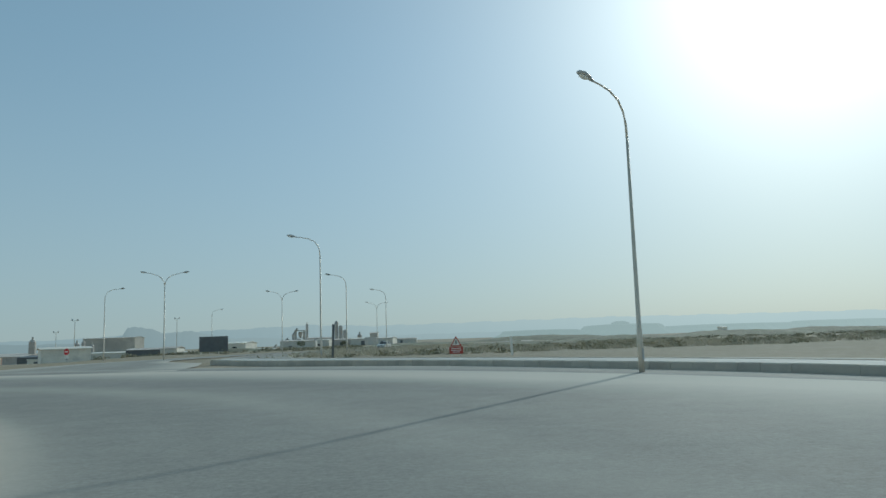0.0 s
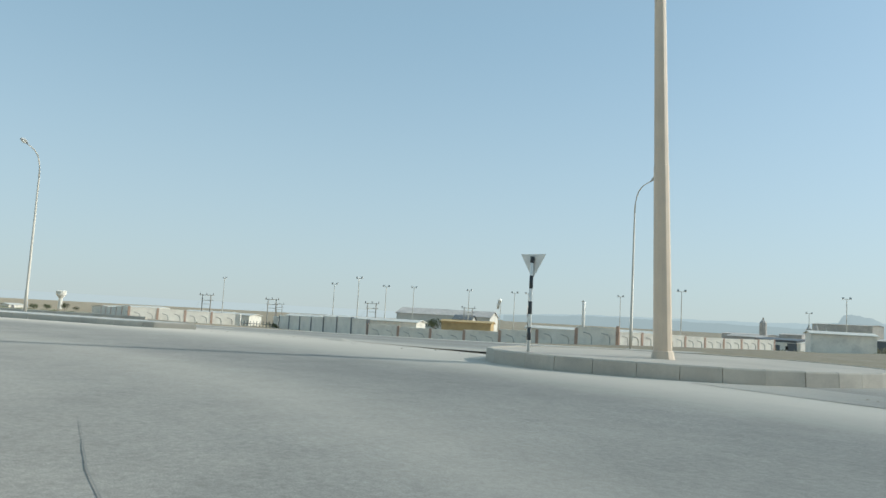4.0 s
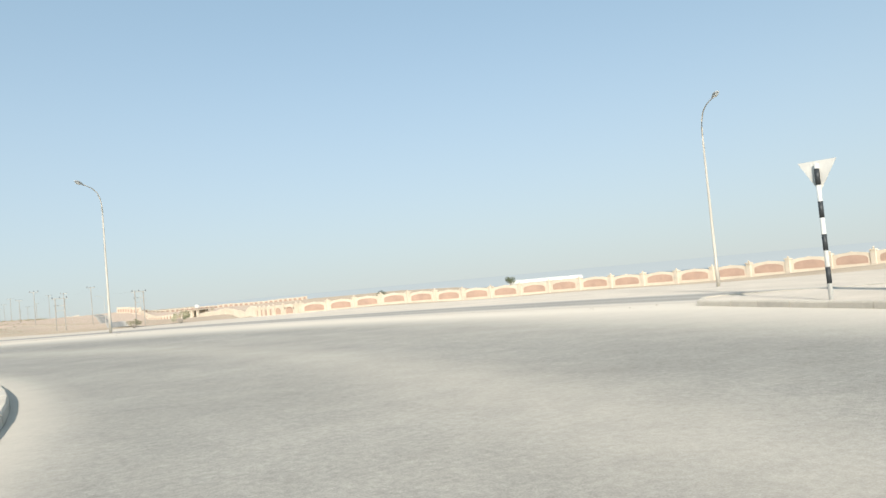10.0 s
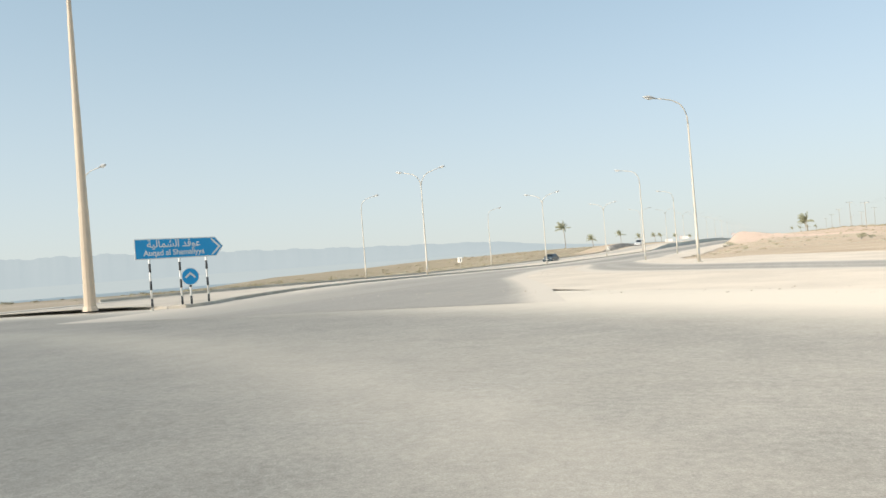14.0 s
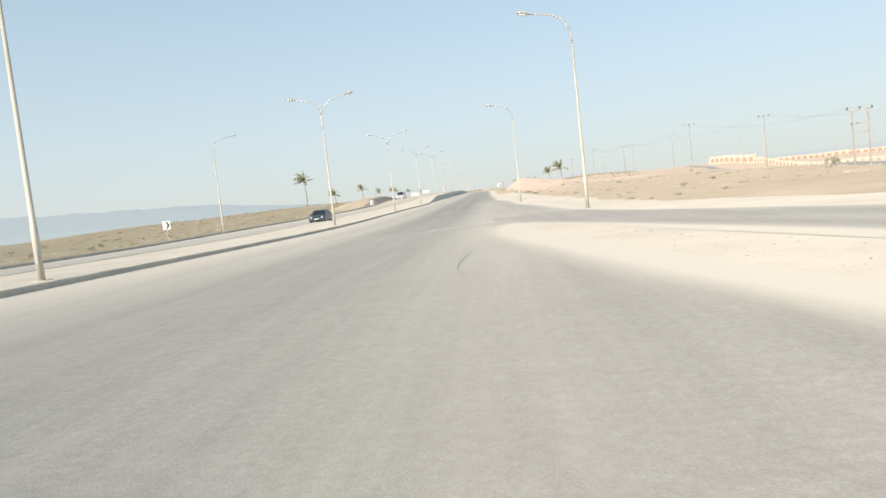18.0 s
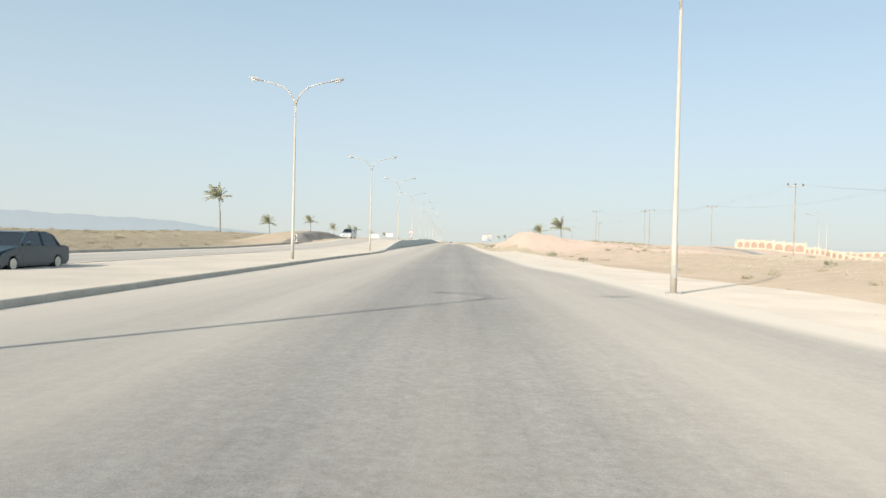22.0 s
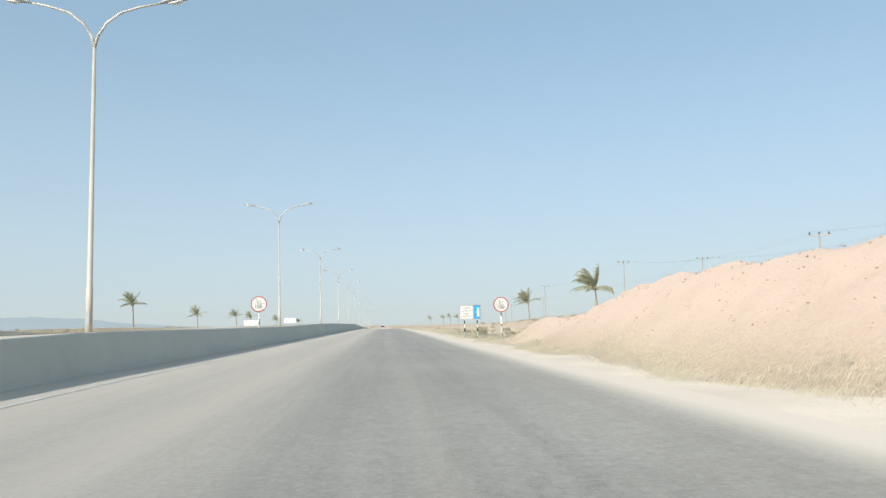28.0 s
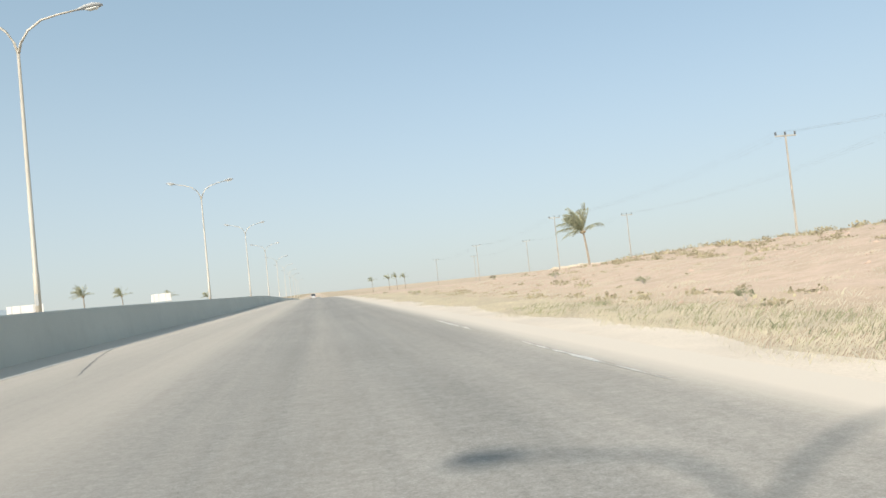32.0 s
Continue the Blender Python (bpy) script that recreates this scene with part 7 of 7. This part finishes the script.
green = [(14.0, 43.0, 1.0), (19.2, 46.7, 1.3), (2.5, 121, 0.8), (3.9, 123, 0.6), (-19.0, 196, 0.7), (-18.6, 197.2, 0.6), (-18.6, 178, 0.5), (-19.5, 272.5, 0.6), (-20.5, 291.5, 0.7), (-19.5, 297, 0.8), (-21, 301, 0.6)]
green += [(rnd.uniform(-21, -8), rnd.uniform(280, 420), rnd.uniform(0.35, 0.7)) for _ in range(14)] + [(rnd.uniform(-12, 12), rnd.uniform(105, 210), rnd.uniform(0.25, 0.5)) for _ in range(10)]
place(shrub(3, 0.8, 0.9, "low grey-green shrub on dry sandy ground", GREY_LEAF), green, 5)
dry = [(rnd.uniform(-16, 30), rnd.uniform(100, 215), rnd.uniform(0.3, 0.7)) for _ in range(26)] + [(rnd.uniform(-20, 16), rnd.uniform(270, 420), rnd.uniform(0.3, 0.7)) for _ in range(40)]
dry += [(rnd.uniform(-76, -60), rnd.uniform(95, 330), rnd.uniform(0.5, 1.0)) for _ in range(30)] + [(rnd.uniform(-120, -64), rnd.uniform(-190, -95), rnd.uniform(0.8, 1.7)) for _ in range(34)]
dry += [(rnd.uniform(70, 120), rnd.uniform(-29, -20), rnd.uniform(0.5, 0.9)) for _ in range(8)] + [(rnd.uniform(5, 70), -68 - 10 * rnd.random() + 0.12 * 0, rnd.uniform(0.6, 1.1)) for _ in range(12)] + [(rnd.uniform(80, 260), rnd.uniform(-140, -84), rnd.uniform(0.8, 1.8)) for _ in range(24)]
place(shrub(4, 0.8, 0.6, "low dry brown desert scrub", DRY_LEAF, 0.07, 360), dry, 6)
place(shrub(6, 0.9, 1.6, "tall green wild bush at the kerb", LEAF, 0.08, 520), [(44, -63.5, 1.0), (55.0, -103.5, 0.9), (12, -117, 0.9), (47, -112.6, 1.1)], 7)


def tree(seed, h, r, label):
    rnd = random.Random(seed)
    e = root("tree", Matrix.Identity(4), label, "tree", "dark trees")
    bm = nb()
    tube(bm, [(0, 0, -0.2), (0.08, 0, h * 0.3), (0.0, 0.1, h * 0.55)], [0.22, 0.16, 0.1], 8)
    limbs = []
    for k in range(7):
        a = k * 0.9 + rnd.uniform(-0.2, 0.2)
        tip = (math.cos(a) * r * 0.6, math.sin(a) * r * 0.6, h * rnd.uniform(0.5, 0.88))
        tube(bm, [(0.05, 0.03, h * 0.35), (tip[0] * 0.5, tip[1] * 0.5, tip[2] * 0.8), tip], [0.09, 0.06, 0.02], 5)
        limbs.append(tip)
    part("trunk", bm, TRUNK, e)
    bm = nb()
    for t in limbs + [(0, 0, h * 0.8)]:
        leaf_cloud(bm, rnd, t, (r * 0.5, r * 0.5, h * 0.24), 110, 0.22)
    part("crown", bm, LEAF, e)
    return e


place(tree(9, 5.0, 2.8, "dense dark green tree with a rounded crown"), [(330, -74, 1.0), (332, -79, 1.1), (334, -83, 1.0), (345, -98, 0.8), (346, -104, 0.7), (400, -110, 1.0), (405, -118, 0.9), (268, -134, 0.6), (272, -140, 0.55), (270, -146, 0.6), (276, -152, 0.5), (149, 155, 0.6), (89.5, 133, 0.5), (60, -158, 0.6), (110, 36, 0.3), (-18, -290, 0.6), (-50, -262, 0.5), (-64, -255, 0.5)], 8)

# white low building behind the fence
shed("low_building", pose(164, 155, -3.4, 0, 0, -42), 24, 8, 2.2, "long low white building behind the fence", SHED_WHITE, WHITE_WALL, 0.8, "building", [(-6, 1.2, 0.6, 1.8, GLASS), (4, 1.2, 0.6, 1.8, GLASS)])
shed("low_building", pose(128, 4, gz(128, 4), 0, 0, 80), 8, 6, 2.2, "small white building behind the fence", WHITE_WALL, WHITE_WALL, 0.3, "building", [(0, 1.2, 0.6, 1.5, GLASS)])


def scrub_field(name, count, where, size, mat, label, seed):
    """Many low uneven bushes, each a spray of small leaf faces."""
    rs_ = np.random.RandomState(seed)
    xy = np.array([where(a, b) for a, b in rs_.rand(count, 2)])
    per = 46
    sz = np.repeat(size * rs_.uniform(0.35, 1.0, count) ** 1.5, per)
    base = np.repeat(np.column_stack([xy, ground_z(xy[:, 0], xy[:, 1])]), per, 0)
    k = len(base)
    o = rs_.normal(0, 1, (k, 3)) * [0.55, 0.55, 0.26]
    o[:, 2] = np.abs(o[:, 2])
    c = base + o * sz[:, None]
    u = rs_.normal(0, 1, (k, 3))
    u /= np.linalg.norm(u, axis=1)[:, None]
    w = np.cross(u, rs_.normal(0, 1, (k, 3)))
    w /= np.linalg.norm(w, axis=1)[:, None]
    u, w = u * (0.2 * sz)[:, None], w * (0.11 * sz)[:, None]
    me = bpy.data.meshes.new(name)
    me.from_pydata(np.stack([c - u, c + w, c + u, c - w], 1).reshape(-1, 3).tolist(), [], np.arange(k * 4).reshape(-1, 4).tolist())
    me.materials.append(mat)
    return tagged(new(name, me), label, "scrub", kind="stuff")


PLAIN_LEAF = material("dusty_scrub_leaf", (0.29, 0.28, 0.19), 0.85, spread=0.3, scale=1.5, bump=0, tint=(0.38, 0.35, 0.24))
scrub_field("desert_scrub", 1500, lambda a, b: (-66 - 150 * a - 90 * b, -95 - 230 * b ** 1.3), 1.0, PLAIN_LEAF, "grey-green desert scrub over the southern plain", 41)
scrub_field("desert_scrub", 420, lambda a, b: (60 - 130 * a, -175 - 150 * b), 1.6, PLAIN_LEAF, "grey-green scrub before the industrial works", 42)
scrub_field("desert_scrub", 260, lambda a, b: (42 + 40 * a, float(np.interp(42 + 40 * a, (42, 46, 74), (-61, -60, -58))) - 0.6 - 26 * b ** 1.4), 0.5, GREY_LEAF, "low grey-green weeds behind the kerb", 43)
scrub_field("desert_scrub", 520, lambda a, b: (-60 - 45 * b, 70 + 330 * a), 0.6, DRY_LEAF, "low dry scrub on the bank beyond the far road", 44)
scrub_field("desert_scrub", 130, lambda a, b: (-17.5 + 34 * b ** 1.3, 100 + 120 * a), 0.36, DRY_LEAF, "low dry scrub scattered on the rise", 45)
scrub_field("desert_scrub", 300, lambda a, b: (-19 + 42 * b ** 1.6, 268 + 114 * a), 0.5, DRY_LEAF, "low dry scrub on the slope", 46)
scrub_field("desert_scrub", 260, lambda a, b: (-4 + 34 * b, 330 + 36 * a), 0.7, DRY_LEAF, "dense dry scrub along the hump", 47)


# ---- grass and stones ----
def tufts(name, count, where, blade, height, mat, label, seed, spread=0.16, blades=17):
    """Tufts of dry grass; where() gives a place for two random numbers."""
    rs_ = np.random.RandomState(seed)
    xy = np.array([where(a, b) for a, b in rs_.rand(count, 2)])
    z = ground_z(xy[:, 0], xy[:, 1])
    base = np.repeat(np.column_stack([xy, z - 0.03]), blades, 0)
    k = len(base)
    base[:, :2] += rs_.normal(0, spread, (k, 2))
    hh = np.repeat(height * rs_.uniform(0.5, 1.25, count), blades) * rs_.uniform(0.5, 1.1, k)
    a = rs_.rand(k) * 6.283
    side = np.column_stack([np.cos(a), np.sin(a), np.zeros(k)]) * blade * 0.5
    lean = np.column_stack([rs_.normal(0.22, 0.25, k) * hh, rs_.normal(0.08, 0.25, k) * hh, hh])
    v = np.stack([base - side, base + side, base + lean * 0.55 + side * 0.7, base + lean * [1.5, 1.5, 1.0]], 1).reshape(-1, 3)
    f = np.arange(k * 4).reshape(-1, 4)
    me = bpy.data.meshes.new(name)
    me.from_pydata(v.tolist(), [], f.tolist())
    me.materials.append(mat)
    return tagged(new(name, me), label, "grass", kind="stuff")


def verge(a, b):
    y = 206 + 214 * a
    return sh_r(y) - 0.25 + (1.5 + 1.9 * float(smooth_step(266, 274, y)) - 1.1 * math.exp(-((y - 262) / 4.0) ** 2)) * b ** 1.6, y


tufts("dry_grass", 11000, verge, 0.0052, 0.17, STRAW, "dry straw-coloured grass along the sandy shoulder", 1)
tufts("dry_grass", 4600, lambda a, b: (-21.5 + 17 * b ** 2.4, 268 + 146 * a), 0.007, 0.17, STRAW, "sparse dry grass on the slope", 2, 0.25)
tufts("dry_grass", 2200, lambda a, b: (-15 + 40 * b, 104 + 110 * a), 0.012, 0.2, STRAW, "sparse dry grass on the sandy plain", 3, 0.3)
tufts("dry_grass", 2200, lambda a, b: (-59 - 20 * b, 80 + 300 * a), 0.012, 0.2, STRAW, "sparse dry grass on the bank beyond the road", 4, 0.3)
tufts("dry_grass", 3600, lambda a, b: (44 + 46 * a, float(np.interp(44 + 46 * a, (44, 46, 74, 97), (-60.6, -60, -58, -60))) - 0.3 - 9 * b ** 1.5), 0.013, 0.34, STRAW, "yellowed grass on the verge behind the kerb", 5, 0.25)
tufts("dry_grass", 3000, lambda a, b: (75 + 200 * a, -76 - 70 * b), 0.08, 0.5, STRAW, "yellowed grass on the wide plain", 6, 0.7)
tufts("dry_grass", 3600, lambda a, b: (-64 - 80 * a, -95 - 150 * b), 0.06, 0.45, STRAW, "dry grass on the southern plain", 7, 0.6)
tufts("dry_grass", 1200, lambda a, b: (42 + 80 * a, -29.5 + 9 * b), 0.035, 0.2, STRAW, "thin dry grass on the knoll", 8, 0.3)
tufts("green_grass", 700, lambda a, b: (sh_r(269 + 53 * a) + 0.4 + 3.5 * b, 269 + 53 * a), 0.008, 0.2, GREY_LEAF, "grey-green weeds among dry grass", 9, 0.2)


def stones(name, count, where, size, mat, label, seed):
    """Loose angular stones half sunk in the ground."""
    rs_ = np.random.RandomState(seed)
    verts, faces = [], []
    base = [(1, 0, 0), (-1, 0, 0), (0, 1, 0), (0, -1, 0), (0, 0, 1), (0, 0, -1)]
    tri_f = [(0, 2, 4), (2, 1, 4), (1, 3, 4), (3, 0, 4), (2, 0, 5), (1, 2, 5), (3, 1, 5), (0, 3, 5)]
    for a, b in rs_.rand(count, 2):
        x, y, z = where(a, b)
        s = size * rs_.uniform(0.35, 1.0) ** 2 * 1.6 + size * 0.1
        o = len(verts)
        for c in base:
            verts.append((x + (c[0] + rs_.normal(0, 0.25)) * s, y + (c[1] + rs_.normal(0, 0.25)) * s, z + (c[2] + rs_.normal(0, 0.2)) * s * 0.6 + 0.1 * s))
        faces += [tuple(o + i for i in f) for f in tri_f]
    me = bpy.data.meshes.new(name)
    me.from_pydata(verts, [], faces)
    me.materials.append(mat)
    return tagged(new(name, me), label, "stones", kind="stuff")


RED_STONE = material("red_stone", (0.57, 0.44, 0.35), 0.95, spread=0.2, scale=0.7, fine=8, bump=0.4, tint=(0.58, 0.45, 0.36))
PALE_STONE = material("pale_stone", (0.50, 0.44, 0.36), 0.95, spread=0.2, scale=0.7, fine=8, bump=0.4)
on = lambda x, y, d=0.0: (x, y, gz(x, y) + d)


def on_sand(a, b):
    y = 48 + 40 * a
    x0, x1 = road_edge(y) + 0.8, float(np.interp(y, (38, 44, 50, 60, 74, 95), (-3.5, -9.5, -15.8, -20, -23, -25.2)))
    x = x0 + max(0.1, x1 - x0) * b
    return x, y, surf(x, y)


stones("stones", 5200, lambda a, b: on(-21.5 + 13 * b, 216 + 48 * a), 0.032, RED_STONE, "loose red stones on the cut bank", 1)
stones("stones", 160, lambda a, b: on(-13.5 + 5 * b, 222 + 38 * a), 0.10, RED_STONE, "broken rock along the crest of the bank", 2)
stones("stones", 1500, lambda a, b: on(-24.6 + (sh_r(100 + 320 * a) + 24.6) * b, 100 + 320 * a, 0.06), 0.02, PALE_STONE, "small stones on the sandy shoulder", 3)
stones("stones", 700, lambda a, b: (CX + (55.5 + 2.5 * b) * math.cos(radians(-110 + 190 * a)), CY + (55.5 + 2.5 * b) * math.sin(radians(-110 + 190 * a)), 0.0), 0.03, PALE_STONE, "small stones and grit along the kerb", 4)
stones("stones", 500, on_sand, 0.022, PALE_STONE, "small stones on the drifted sand", 5)
stones("stones", 700, lambda a, b: on(-12 + 40 * b, 104 + 110 * a), 0.10, PALE_STONE, "scattered stones on the sandy plain", 6)
stones("stones", 900, lambda a, b: on(-20 + 30 * b, 266 + 140 * a), 0.10, RED_STONE, "scattered stones on the dry slope", 7)


# ---- cracks and tar seams in the asphalt ----
TAR = material("tar_seam", (0.235, 0.228, 0.21), 0.75, spread=0.15, scale=0.5, fine=30, bump=0.2)


def crack(pts, width, zf, seed):
    """A ragged dark seam lying on the asphalt."""
    rnd = random.Random(seed)
    c = resample(pts, 0.35)
    verts, faces = [], []
    for i, p in enumerate(c):
        a, b = Vector(c[max(i - 1, 0)]), Vector(c[min(i + 1, len(c) - 1)])
        t = (b - a).normalized()
        j = Vector((-t.y, t.x)) * rnd.gauss(0, width * 0.35)
        w = width * rnd.uniform(0.35, 1.0) * min(1.0, 0.2 + i / 6, 0.2 + (len(c) - 1 - i) / 6) * 0.5
        for s in (-1, 1):
            verts.append((p[0] + j.x - t.y * w * s, p[1] + j.y + t.x * w * s, float(zf(*p)) + 0.011))
        if i:
            faces.append((2 * i - 2, 2 * i - 1, 2 * i + 1, 2 * i))
    me = bpy.data.meshes.new("road_crack")
    me.from_pydata(verts, [], faces)
    me.materials.append(TAR)
    tagged(new("road_crack", me), "thin dark crack sealed with tar in the asphalt", "crack", kind="structure")


crack([(-37.2, 321), (-36.2, 315), (-35.2, 310)], 0.05, hw, 2)
crack([(0.2, -6.2), (1.1, -7.4), (2.2, -9.0)], 0.05, flat, 3)
crack([(-1.6, -0.5), (-0.6, 0.4)], 0.04, flat, 4)
rnd = random.Random(77)
for k in range(14):
    y = rnd.uniform(60, 330)
    x = rnd.uniform(-37, -26.5)
    crack([(x, y), (x + rnd.uniform(-0.3, 0.3), y + rnd.uniform(0.8, 2.5)), (x + rnd.uniform(-0.5, 0.5), y + rnd.uniform(3, 6))], 0.02, hw, 100 + k)
for k in range(14):
    a = radians(rnd.uniform(-110, 60))
    r = rnd.uniform(39.5, 54)
    d = rnd.uniform(0.02, 0.07)
    crack([(CX + (r + q) * math.cos(a + d * i), CY + (r + q) * math.sin(a + d * i)) for i, q in enumerate((0, rnd.uniform(-0.3, 0.3), rnd.uniform(-0.5, 0.5)))], 0.02, flat, 200 + k)

# the last of the painted lines
EDGE_PAINT = material("edge_line_paint", (0.68, 0.65, 0.58), 0.75, spread=0.12, scale=0.5, fine=30, bump=0.08, stain=0.2)
WORN_PAINT = material("worn_road_paint", (0.76, 0.73, 0.67), 0.8, spread=0.2, scale=0.25, fine=40, bump=0.1, stain=0.4)


def streak(name, pts, width, zf, mat, seed, label, kind):
    """A thin ragged pale line lying on the asphalt."""
    rnd = random.Random(seed)
    c = resample(pts, 0.4)
    verts, faces = [], []
    for i, p in enumerate(c):
        a, b = Vector(c[max(i - 1, 0)]), Vector(c[min(i + 1, len(c) - 1)])
        t = (b - a).normalized()
        w = width * rnd.uniform(0.2, 1.0) * min(1.0, 0.15 + i / 12, 0.15 + (len(c) - 1 - i) / 12) * 0.5
        for s_ in (-1, 1):
            q = w * s_ + rnd.gauss(0, width * 0.12)
            verts.append((p[0] - t.y * q, p[1] + t.x * q, float(zf(*p)) + 0.012))
        if i:
            faces.append((2 * i - 2, 2 * i - 1, 2 * i + 1, 2 * i))
    me = bpy.data.meshes.new(name)
    me.from_pydata(verts, [], faces)
    me.materials.append(mat)
    tagged(new(name, me), label, kind, kind="structure")


for k, (x, y0, y1) in enumerate(((-26.0, 301.5, 308), (-26.0, 313, 319))):
    streak("worn_lane_line", [(x, y0), (x, (y0 + y1) / 2), (x, y1)], 0.13, hw, WORN_PAINT, 320 + k, "worn remnant of a white lane line", "lane line")
bm = nb()
prev = None
for k in range(56):
    y = 206 + 4.0 * k
    row = [bm.verts.new((x, y, hw(x, y) + 0.014)) for x in (-37.02, -36.88)]
    if prev:
        bm.faces.new((prev[0], prev[1], row[1], row[0]))
    prev = row
tagged(part("edge_line", bm, EDGE_PAINT), "sand-worn white edge line beside the retaining wall", "road line", kind="structure")
